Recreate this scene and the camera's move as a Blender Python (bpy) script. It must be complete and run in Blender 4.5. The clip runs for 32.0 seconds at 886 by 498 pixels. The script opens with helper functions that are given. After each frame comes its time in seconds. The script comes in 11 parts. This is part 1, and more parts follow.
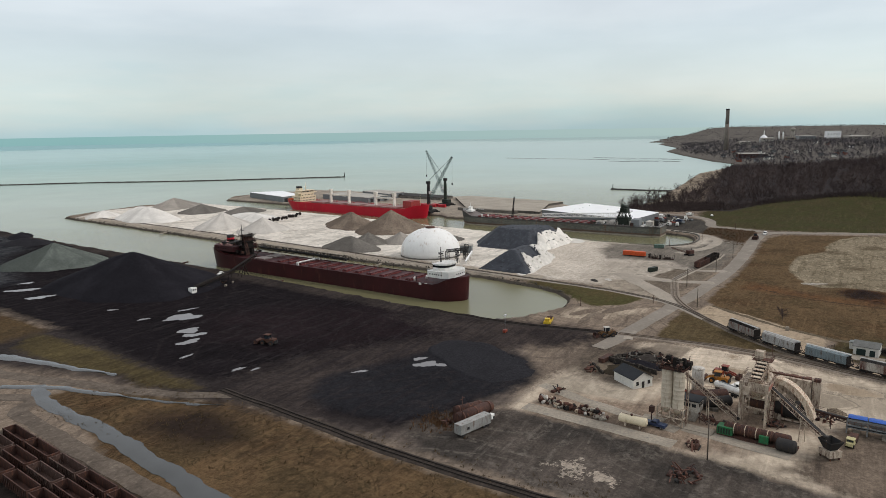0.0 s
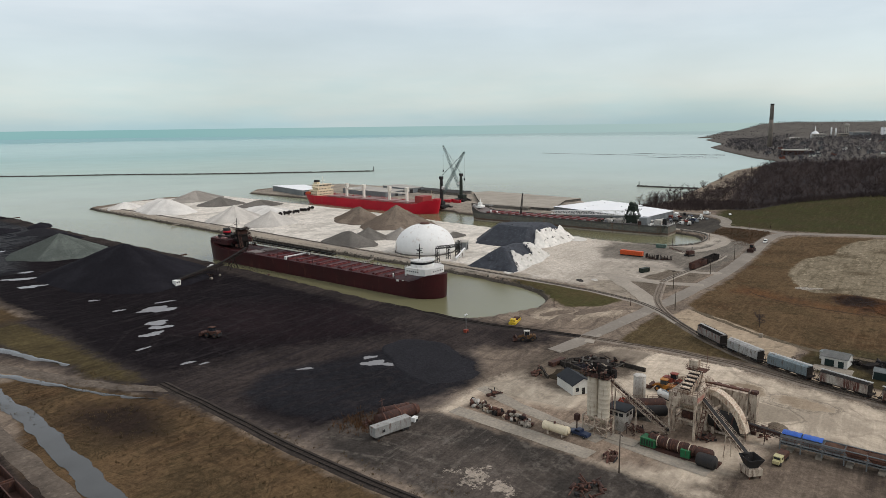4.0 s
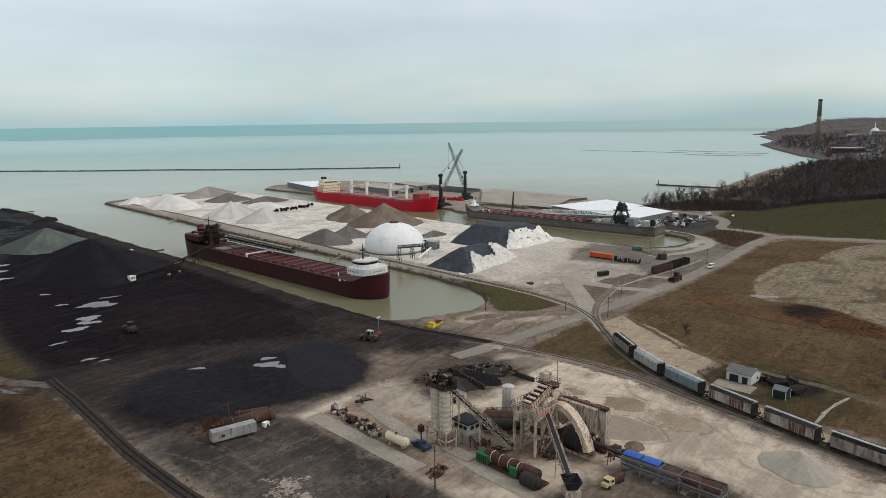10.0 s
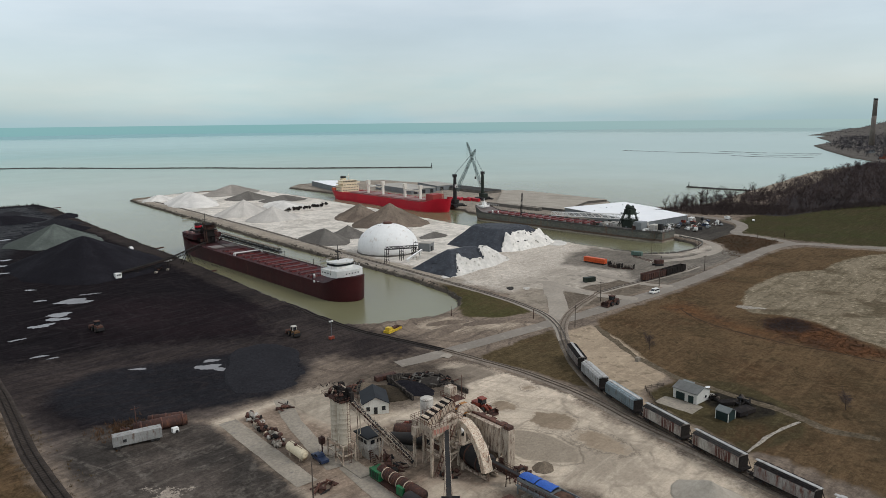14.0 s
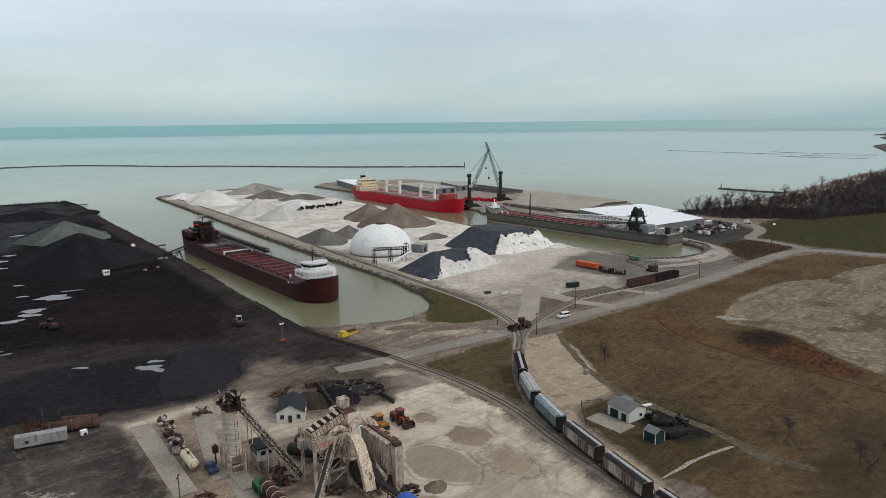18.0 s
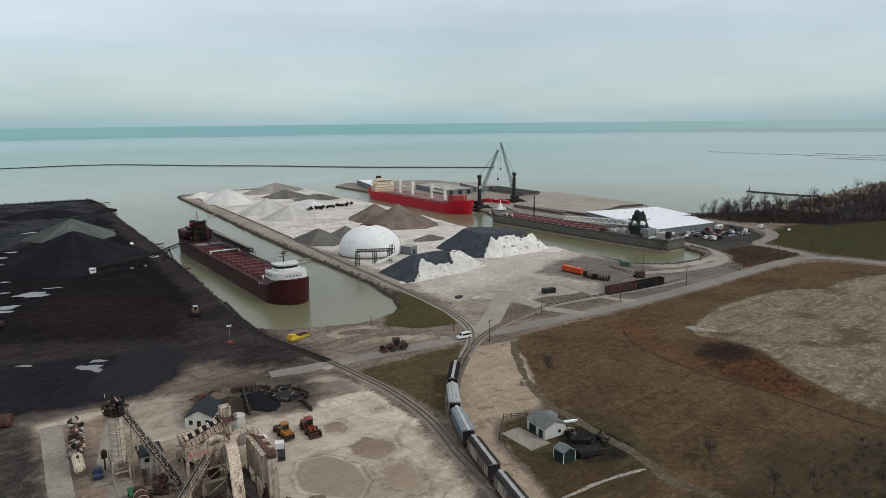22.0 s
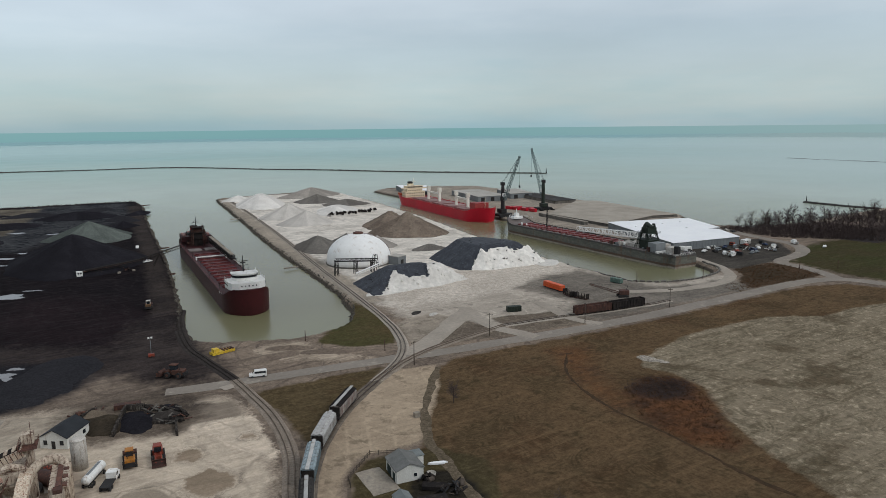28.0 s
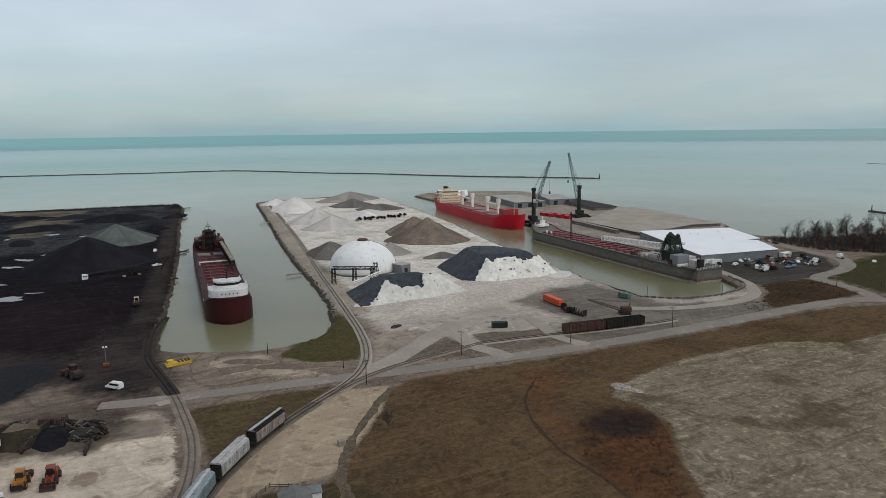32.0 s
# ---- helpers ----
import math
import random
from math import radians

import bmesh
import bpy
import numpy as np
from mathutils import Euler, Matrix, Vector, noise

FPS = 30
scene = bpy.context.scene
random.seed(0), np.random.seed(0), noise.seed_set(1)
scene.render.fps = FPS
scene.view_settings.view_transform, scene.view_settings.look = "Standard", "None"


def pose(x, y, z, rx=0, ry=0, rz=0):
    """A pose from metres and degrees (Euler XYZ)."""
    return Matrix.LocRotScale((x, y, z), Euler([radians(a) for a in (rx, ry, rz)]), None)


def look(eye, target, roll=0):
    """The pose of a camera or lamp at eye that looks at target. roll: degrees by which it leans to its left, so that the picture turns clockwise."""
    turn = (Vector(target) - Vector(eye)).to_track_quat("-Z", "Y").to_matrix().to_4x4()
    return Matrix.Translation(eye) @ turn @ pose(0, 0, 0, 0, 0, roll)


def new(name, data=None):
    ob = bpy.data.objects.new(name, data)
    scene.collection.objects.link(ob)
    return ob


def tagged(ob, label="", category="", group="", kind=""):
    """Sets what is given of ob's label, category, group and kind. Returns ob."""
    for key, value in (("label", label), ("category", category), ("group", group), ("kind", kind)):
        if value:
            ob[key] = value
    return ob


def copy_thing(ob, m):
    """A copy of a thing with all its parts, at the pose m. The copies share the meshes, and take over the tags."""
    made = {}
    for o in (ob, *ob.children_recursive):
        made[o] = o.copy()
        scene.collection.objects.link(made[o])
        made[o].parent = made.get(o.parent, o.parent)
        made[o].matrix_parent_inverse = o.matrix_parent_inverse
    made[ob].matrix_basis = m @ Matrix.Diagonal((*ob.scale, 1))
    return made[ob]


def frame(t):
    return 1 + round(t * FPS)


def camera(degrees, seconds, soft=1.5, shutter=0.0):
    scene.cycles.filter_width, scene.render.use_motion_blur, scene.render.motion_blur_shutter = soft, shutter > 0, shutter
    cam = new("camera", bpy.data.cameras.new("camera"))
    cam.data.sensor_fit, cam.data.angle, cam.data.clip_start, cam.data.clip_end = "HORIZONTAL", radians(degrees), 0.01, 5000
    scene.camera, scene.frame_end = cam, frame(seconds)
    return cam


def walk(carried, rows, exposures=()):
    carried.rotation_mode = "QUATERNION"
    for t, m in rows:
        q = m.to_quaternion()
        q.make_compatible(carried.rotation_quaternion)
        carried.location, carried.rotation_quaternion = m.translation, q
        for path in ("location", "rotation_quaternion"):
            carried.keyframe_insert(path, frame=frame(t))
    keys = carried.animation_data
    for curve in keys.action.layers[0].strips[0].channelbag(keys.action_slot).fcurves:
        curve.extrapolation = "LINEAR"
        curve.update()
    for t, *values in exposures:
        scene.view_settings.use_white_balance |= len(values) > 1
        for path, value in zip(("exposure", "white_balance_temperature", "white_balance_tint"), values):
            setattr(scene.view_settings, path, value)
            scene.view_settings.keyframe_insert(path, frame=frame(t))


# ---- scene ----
cam = camera(64.7, 32.0, 0.75)
PATH = [
    (0, (-319.263, -149.407, 79.354), (-317.555, -148.424, 79.013), -0.9),
    (0.5, (-316.28, -152.312, 79.283), (-314.581, -151.315, 78.94), -0.8),
    (1, (-313.229, -155.177, 79.229), (-311.544, -154.156, 78.885), -0.7),
    (1.5, (-310.431, -158.489, 79.166), (-308.755, -157.455, 78.82), -0.7),
    (2, (-307.833, -161.879, 79.218), (-306.162, -160.836, 78.87), -0.8),
    (2.5, (-305.213, -165.141, 79.35), (-303.555, -164.078, 79.0), -0.7),
    (3, (-302.584, -168.586, 79.537), (-300.939, -167.506, 79.186), -0.7),
    (3.5, (-300.374, -171.961, 79.443), (-298.734, -170.872, 79.09), -0.7),
    (5.5, (-290.286, -185.836, 79.727), (-288.672, -184.711, 79.366), -0.6),
    (6, (-287.382, -189.544, 79.838), (-285.778, -188.406, 79.476), -0.6),
    (7, (-281.897, -196.681, 80.097), (-280.309, -195.521, 79.734), -0.6),
    (8, (-275.687, -203.324, 80.007), (-274.113, -202.144, 79.645), -0.7),
    (9, (-268.728, -209.202, 79.75), (-267.169, -208.003, 79.387), -0.7),
    (10, (-261.847, -215.413, 79.872), (-260.307, -214.19, 79.508), -0.7),
    (11, (-254.114, -221.043, 79.818), (-252.595, -219.794, 79.452), -0.7),
    (12, (-247.526, -226.291, 79.788), (-246.026, -225.019, 79.423), -0.7),
    (13, (-239.951, -231.88, 79.757), (-238.473, -230.583, 79.392), -0.7),
    (13.5, (-236.206, -234.552, 79.599), (-234.746, -233.235, 79.234), -0.6),
    (14, (-232.598, -237.117, 79.567), (-231.153, -235.783, 79.203), -0.6),
    (14.5, (-228.8, -240.007, 79.522), (-227.371, -238.656, 79.158), -0.6),
    (16.5, (-213.467, -249.749, 79.353), (-212.091, -248.345, 78.989), -0.6),
    (17, (-209.292, -252.12, 79.101), (-207.928, -250.704, 78.737), -0.7),
    (18, (-201.552, -256.714, 79.181), (-200.212, -255.274, 78.816), -0.6),
    (19, (-193.994, -261.075, 78.993), (-192.679, -259.613, 78.629), -0.6),
    (20, (-186.023, -265.641, 78.708), (-184.73, -264.158, 78.346), -0.5),
    (21, (-177.892, -270.216, 78.761), (-176.627, -268.71, 78.398), -0.6),
    (22, (-170.323, -274.197, 78.569), (-169.086, -272.668, 78.207), -0.6),
    (23, (-162.176, -278.637, 78.67), (-160.97, -277.083, 78.307), -0.6),
    (24, (-154.123, -282.873, 78.972), (-152.944, -281.299, 78.608), -0.6),
    (25, (-145.649, -286.25, 78.965), (-144.503, -284.65, 78.605), -0.6),
    (25.5, (-140.924, -287.301, 78.959), (-139.793, -285.69, 78.6), -0.6),
    (27.5, (-121.842, -291.111, 79.102), (-120.775, -289.455, 78.752), -0.7),
    (28, (-116.852, -291.946, 79.108), (-115.802, -290.28, 78.759), -0.6),
    (29, (-107.22, -292.992, 79.102), (-106.208, -291.302, 78.757), -0.6),
    (30, (-97.024, -293.711, 78.899), (-96.053, -291.996, 78.557), -0.5),
    (31, (-86.971, -294.578, 78.768), (-86.049, -292.836, 78.43), -0.6),
    (32, (-76.894, -294.723, 78.436), (-76.016, -292.957, 78.1), -0.7),
]
EXPOSURES = [(0, 0.06, 6590, 12), (3, 0.05, 6560, 12), (6, 0.03, 6510, 11.5), (12, -0.04, 6370, 10.5), (24, -0.19, 6230, 10), (32, -0.34, 6190, 10)]
walk(cam, [(t, look(e, a, r)) for t, e, a, r in PATH], EXPOSURES)

# ---- world, sun ----
SUN_ELEV, SUN_AZ = radians(42), radians(150)
world = bpy.data.worlds.new("overcast_sky")
scene.world = world
world.use_nodes = True


def link(tree, a, b):
    tree.links.new(a, b)


def build_world():
    nt = world.node_tree
    nt.nodes.clear()
    out = nt.nodes.new("ShaderNodeOutputWorld")
    sky = nt.nodes.new("ShaderNodeTexSky")
    sky.sky_type, sky.sun_disc = "NISHITA", False
    sky.sun_elevation, sky.sun_rotation = SUN_ELEV, SUN_AZ
    bg_sky = nt.nodes.new("ShaderNodeBackground")
    bg_sky.inputs["Strength"].default_value = 0.05
    link(nt, sky.outputs[0], bg_sky.inputs["Color"])
    co = nt.nodes.new("ShaderNodeTexCoord")
    sep = nt.nodes.new("ShaderNodeSeparateXYZ")
    link(nt, co.outputs["Generated"], sep.inputs[0])
    # cloud layer: stretched noise, flattened towards the horizon
    mp = nt.nodes.new("ShaderNodeMapping")
    mp.inputs["Scale"].default_value = (1.6, 1.6, 10.0)
    link(nt, co.outputs["Generated"], mp.inputs[0])
    n1 = nt.nodes.new("ShaderNodeTexNoise")
    n1.inputs["Scale"].default_value, n1.inputs["Detail"].default_value = 1.5, 7.0
    n1.inputs["Roughness"].default_value = 0.55
    link(nt, mp.outputs[0], n1.inputs["Vector"])
    mp2 = nt.nodes.new("ShaderNodeMapping")
    mp2.inputs["Scale"].default_value = (1.1, 1.1, 3.2)
    mp2.inputs["Location"].default_value = (3.1, 0.7, 0.2)
    link(nt, co.outputs["Generated"], mp2.inputs[0])
    n2 = nt.nodes.new("ShaderNodeTexNoise")
    n2.inputs["Scale"].default_value, n2.inputs["Detail"].default_value = 2.2, 5.0
    link(nt, mp2.outputs[0], n2.inputs["Vector"])
    wob = nt.nodes.new("ShaderNodeMath")
    wob.operation = "MULTIPLY_ADD"
    wob.inputs[1].default_value = 0.17
    link(nt, n1.outputs[0], wob.inputs[0])
    link(nt, sep.outputs["Z"], wob.inputs[2])
    ramp = nt.nodes.new("ShaderNodeValToRGB")
    mr = nt.nodes.new("ShaderNodeMapRange")
    mr.inputs["From Min"].default_value, mr.inputs["From Max"].default_value = 0.075, 0.48
    link(nt, wob.outputs[0], mr.inputs["Value"])
    link(nt, mr.outputs[0], ramp.inputs[0])
    el = ramp.color_ramp.elements
    el[0].position, el[0].color = 0.0, (0.27, 0.44, 0.50, 1)
    el[1].position, el[1].color = 1.0, (0.71, 0.72, 0.70, 1)
    for p, c in ((0.08, (0.36, 0.475, 0.51, 1)), (0.17, (0.45, 0.515, 0.525, 1)), (0.27, (0.485, 0.54, 0.55, 1)), (0.38, (0.57, 0.605, 0.60, 1)), (0.6, (0.625, 0.645, 0.635, 1))):
        e = el.new(p)
        e.color = c
    soft = nt.nodes.new("ShaderNodeMapRange")
    for k, v in (("From Min", 0.3), ("From Max", 0.7), ("To Min", 0.82), ("To Max", 1.08)):
        soft.inputs[k].default_value = v
    link(nt, n2.outputs[0], soft.inputs["Value"])
    shade = nt.nodes.new("ShaderNodeMix")
    shade.data_type, shade.blend_type = "RGBA", "MULTIPLY"
    shade.inputs[0].default_value = 1.0
    link(nt, ramp.outputs[0], shade.inputs[6])
    link(nt, soft.outputs[0], shade.inputs[7])
    # the lake goes on past the far end of the sheet
    below = nt.nodes.new("ShaderNodeMath")
    below.operation = "LESS_THAN"
    below.inputs[1].default_value = -0.0045
    link(nt, sep.outputs["Z"], below.inputs[0])
    mix = nt.nodes.new("ShaderNodeMix")
    mix.data_type = "RGBA"
    far = nt.nodes.new("ShaderNodeMix")
    far.data_type = "RGBA"
    far.inputs[6].default_value, far.inputs[7].default_value = (0.12, 0.34, 0.37, 1), (0.25, 0.40, 0.42, 1)
    toward = nt.nodes.new("ShaderNodeMapRange")
    toward.inputs["From Min"].default_value, toward.inputs["From Max"].default_value = 0.55, 0.97
    link(nt, sep.outputs["X"], toward.inputs["Value"])
    link(nt, toward.outputs[0], far.inputs[0])
    link(nt, far.outputs[2], mix.inputs[7])
    link(nt, below.outputs[0], mix.inputs[0])
    link(nt, shade.outputs[2], mix.inputs[6])
    bg = nt.nodes.new("ShaderNodeBackground")
    bg.inputs["Strength"].default_value = 0.93
    link(nt, mix.outputs[2], bg.inputs["Color"])
    add = nt.nodes.new("ShaderNodeAddShader")
    link(nt, bg.outputs[0], add.inputs[0])
    link(nt, bg_sky.outputs[0], add.inputs[1])
    link(nt, add.outputs[0], out.inputs["Surface"])


random.seed(11)
build_world()
sun = new("sun", bpy.data.lights.new("sun", "SUN"))
sun.data.energy, sun.data.angle, sun.data.color = 1.2, radians(16), (1.0, 0.96, 0.9)
sun.rotation_euler = (radians(90) - SUN_ELEV, 0, radians(180) - SUN_AZ)
scene.view_settings.exposure = 0.0

# ---- materials ----


def nodes_of(name):
    m = bpy.data.materials.new(name)
    m.use_nodes = True
    nt = m.node_tree
    return m, nt, nt.nodes["Principled BSDF"]


def noise_node(nt, vec, scale, detail=4.0, rough=0.6):
    n = nt.nodes.new("ShaderNodeTexNoise")
    n.inputs["Scale"].default_value, n.inputs["Detail"].default_value = scale, detail
    n.inputs["Roughness"].default_value = rough
    link(nt, vec, n.inputs["Vector"])
    return n.outputs[0]


def mix_rgb(nt, fac, a, b, mode="MIX"):
    m = nt.nodes.new("ShaderNodeMix")
    m.data_type, m.blend_type = "RGBA", mode
    for sock, v in ((m.inputs[0], fac), (m.inputs[6], a), (m.inputs[7], b)):
        if isinstance(v, (int, float)):
            sock.default_value = v
        elif isinstance(v, tuple):
            sock.default_value = (*v[:3], 1)
        else:
            link(nt, v, sock)
    return m.outputs[2]


def remap(nt, v, a, b, lo=0.0, hi=1.0):
    m = nt.nodes.new("ShaderNodeMapRange")
    for k, x in (("From Min", a), ("From Max", b), ("To Min", lo), ("To Max", hi)):
        m.inputs[k].default_value = x
    link(nt, v, m.inputs["Value"])
    return m.outputs[0]


def math_node(nt, op, a, b=None):
    m = nt.nodes.new("ShaderNodeMath")
    m.operation = op
    for sock, v in zip(m.inputs, (a, b)):
        if v is None:
            continue
        if isinstance(v, (int, float)):
            sock.default_value = v
        else:
            link(nt, v, sock)
    return m.outputs[0]


def bump_to(nt, bsdf, height, strength, dist=0.1):
    b = nt.nodes.new("ShaderNodeBump")
    b.inputs["Strength"].default_value, b.inputs["Distance"].default_value = strength, dist
    link(nt, height, b.inputs["Height"])
    link(nt, b.outputs[0], bsdf.inputs["Normal"])


def surf(name, c, c2=None, rough=0.7, metal=0.0, big=0.25, fine=4.0, dirt=None, dirt_amt=0.35, bump=0.3, vary=0.12, grainy=1.0):
    """A weathered surface: two shades by a broad noise, a fine grain, stains of a third colour, a random shade for each object."""
    m, nt, b = nodes_of(name)
    co = nt.nodes.new("ShaderNodeTexCoord").outputs["Object"]
    c2 = c2 or tuple(x * 0.72 for x in c)
    n1 = noise_node(nt, co, big, 5.0)
    n2 = noise_node(nt, co, fine, 4.0)
    col = mix_rgb(nt, remap(nt, n1, 0.35, 0.65), c, c2)
    if dirt:
        mp = nt.nodes.new("ShaderNodeMapping")
        mp.inputs["Scale"].default_value = (1.0, 1.0, 0.25)
        link(nt, co, mp.inputs[0])
        n3 = noise_node(nt, mp.outputs[0], big * 3.3, 6.0, 0.7)
        col = mix_rgb(nt, remap(nt, n3, 0.62 - dirt_amt * 0.3, 0.74 - dirt_amt * 0.2), col, dirt)
    grain = remap(nt, n2, 0.32, 0.68, 1 - 0.28 * grainy, 1 + 0.2 * grainy)
    col = mix_rgb(nt, 1.0, col, grain, "MULTIPLY")
    if vary:
        oi = nt.nodes.new("ShaderNodeObjectInfo")
        col = mix_rgb(nt, 1.0, col, remap(nt, oi.outputs["Random"], 0, 1, 1 - vary, 1 + vary), "MULTIPLY")
    link(nt, col, b.inputs["Base Color"])
    link(nt, remap(nt, n2, 0.2, 0.8, max(0.05, rough - 0.12), min(1.0, rough + 0.12)), b.inputs["Roughness"])
    b.inputs["Metallic"].default_value = metal
    b.inputs["Specular IOR Level"].default_value = 0.5 if rough < 0.3 else 0.22 if rough < 0.88 else 0.03
    if bump:
        bump_to(nt, b, n2, bump, 0.05)
    return m


M = {}
M["maroon_hull"] = surf("maroon_hull_paint", (0.046, 0.0075, 0.0085), (0.030, 0.006, 0.0068), 0.5, big=0.08, fine=1.5, dirt=(0.07, 0.022, 0.017), dirt_amt=0.15, grainy=0.5)
M["maroon_deck"] = surf("maroon_deck_paint", (0.055, 0.011, 0.012), (0.034, 0.009, 0.010), 0.65, big=0.15, fine=2.0, dirt=(0.05, 0.03, 0.03))
M["hatch_red"] = surf("red_hatch_paint", (0.165, 0.03, 0.031), (0.115, 0.024, 0.025), 0.6, big=0.2, fine=2.0, dirt=(0.36, 0.22, 0.19), dirt_amt=0.3)
M["hatch_dark"] = surf("dull_maroon_hatch_paint", (0.085, 0.0165, 0.0175), (0.055, 0.013, 0.014), 0.6, big=0.2, fine=2.0, dirt=(0.15, 0.06, 0.055), dirt_amt=0.3)
M["white_paint"] = surf("white_ship_paint", (0.78, 0.77, 0.73), (0.64, 0.63, 0.6), 0.5, big=0.2, dirt=(0.42, 0.34, 0.27), dirt_amt=0.12, grainy=0.35)
M["cream_paint"] = surf("cream_ship_paint", (0.72, 0.62, 0.44), (0.62, 0.53, 0.37), 0.55, big=0.2, dirt=(0.4, 0.28, 0.17), dirt_amt=0.12, grainy=0.4)
M["red_hull"] = surf("bright_red_hull", (0.47, 0.011, 0.027), (0.38, 0.011, 0.023), 0.42, big=0.05, fine=1.0, dirt=(0.35, 0.05, 0.04), dirt_amt=0.12, grainy=0.35)
M["red_deck"] = surf("red_deck", (0.30, 0.045, 0.045), (0.34, 0.06, 0.05), 0.6, big=0.1, fine=1.0)
M["mast_white"] = surf("off_white_crane_paint", (0.78, 0.745, 0.66), (0.68, 0.645, 0.56), 0.55, big=0.2, dirt=(0.42, 0.32, 0.22), dirt_amt=0.15, grainy=0.4)
M["pale_hatch"] = surf("pale_grey_hatch", (0.29, 0.17, 0.15), (0.22, 0.12, 0.11), 0.6, big=0.1, grainy=0.5)


def banded_hull(name):
    """Old grey-green plating with a darker sheer strake, a rusty belt and a scraped pale boot top."""
    m, nt, b = nodes_of(name)
    co = nt.nodes.new("ShaderNodeTexCoord").outputs["Object"]
    sp = nt.nodes.new("ShaderNodeSeparateXYZ")
    link(nt, co, sp.inputs[0])
    mp = nt.nodes.new("ShaderNodeMapping")
    mp.inputs["Scale"].default_value = (0.22, 0.22, 1.0)
    link(nt, co, mp.inputs[0])
    wear = noise_node(nt, mp.outputs[0], 0.6, 6.0, 0.7)
    fine = noise_node(nt, co, 0.9, 5.0, 0.7)
    mp = nt.nodes.new("ShaderNodeMapping")
    mp.inputs["Scale"].default_value = (1.0, 1.0, 0.1)
    link(nt, co, mp.inputs[0])
    runs = noise_node(nt, mp.outputs[0], 0.5, 6.0, 0.75)
    z = math_node(nt, "ADD", sp.outputs["Z"], math_node(nt, "MULTIPLY", math_node(nt, "SUBTRACT", wear, 0.5), 1.4))
    col = mix_rgb(nt, remap(nt, wear, 0.4, 0.6), (0.150, 0.145, 0.122), (0.105, 0.104, 0.090))
    col = mix_rgb(nt, remap(nt, z, 1.2, 0.8), col, (0.30, 0.262, 0.205))
    col = mix_rgb(nt, math_node(nt, "MULTIPLY", remap(nt, z, 2.6, 2.2), remap(nt, z, 1.0, 1.4)), col, (0.105, 0.070, 0.050))
    col = mix_rgb(nt, remap(nt, z, 6.0, 6.5), col, (0.075, 0.073, 0.068))
    col = mix_rgb(nt, remap(nt, runs, 0.54, 0.66, 0.0, 0.75), col, (0.145, 0.082, 0.050))
    col = mix_rgb(nt, 1.0, col, remap(nt, fine, 0.32, 0.68, 0.75, 1.2), "MULTIPLY")
    link(nt, col, b.inputs["Base Color"])
    b.inputs["Roughness"].default_value = 0.75
    b.inputs["Specular IOR Level"].default_value = 0.2
    return m


M["grey_hull"] = banded_hull("weathered_grey_plating")
M["grey_deck"] = surf("grey_deck", (0.2, 0.175, 0.165), (0.15, 0.125, 0.115), 0.75, big=0.15)
# black for sooty steel, and for shade put between cars and in recesses
M["soot_and_shade"] = surf("soot_and_shade_black", (0.020, 0.018, 0.018), (0.034, 0.029, 0.026), 0.95, big=0.3, dirt=(0.06, 0.05, 0.042), dirt_amt=0.2)
M["black_steel"] = surf("black_steel", (0.020, 0.020, 0.021), (0.032, 0.029, 0.027), 0.75, big=0.3, dirt=(0.07, 0.045, 0.03), dirt_amt=0.1)
M["dark_rust"] = surf("dark_rusty_steel", (0.075, 0.036, 0.027), (0.045, 0.026, 0.022), 0.75, big=0.4, dirt=(0.14, 0.06, 0.035), dirt_amt=0.3)
M["rust"] = surf("rusty_brown_steel", (0.14, 0.065, 0.045), (0.085, 0.043, 0.034), 0.8, big=0.4, dirt=(0.045, 0.03, 0.028), dirt_amt=0.3)
M["green_steel"] = surf("green_steel", (0.026, 0.036, 0.026), (0.018, 0.025, 0.019), 0.6, big=0.3, dirt=(0.08, 0.06, 0.04), dirt_amt=0.1)
M["orange"] = surf("orange_paint", (0.62, 0.105, 0.03), (0.5, 0.08, 0.025), 0.5, big=0.3, dirt=(0.2, 0.08, 0.04), dirt_amt=0.15)
M["amber"] = surf("amber_machine_paint", (0.42, 0.17, 0.025), (0.28, 0.11, 0.02), 0.5, big=0.5, dirt=(0.14, 0.09, 0.05), dirt_amt=0.25)
M["machine_red"] = surf("red_machine_paint", (0.28, 0.055, 0.03), (0.18, 0.038, 0.025), 0.5, big=0.5, dirt=(0.12, 0.06, 0.04), dirt_amt=0.25)
M["yellow"] = surf("yellow_paint", (0.62, 0.43, 0.04), (0.5, 0.33, 0.03), 0.55, big=0.4, dirt=(0.2, 0.14, 0.07), dirt_amt=0.2)
M["tyre"] = surf("black_rubber", (0.02, 0.02, 0.02), (0.035, 0.032, 0.03), 0.85, big=1.0)
M["glass_dark"] = surf("dark_window_glass", (0.02, 0.025, 0.03), (0.012, 0.015, 0.018), 0.12, big=0.5, bump=0, vary=0.3)
M["concrete"] = surf("pale_concrete", (0.30, 0.262, 0.212), (0.22, 0.192, 0.155), 0.9, big=0.12, fine=1.3, dirt=(0.2, 0.18, 0.155), dirt_amt=0.25, grainy=0.7)
M["concrete_dark"] = surf("dark_stained_concrete", (0.19, 0.175, 0.155), (0.13, 0.12, 0.105), 0.9, big=0.2, dirt=(0.06, 0.055, 0.05), dirt_amt=0.3)
M["cabin_white"] = surf("dusty_white_cabin", (0.50, 0.47, 0.42), (0.40, 0.37, 0.33), 0.7, big=0.4, dirt=(0.2, 0.16, 0.12), dirt_amt=0.3)
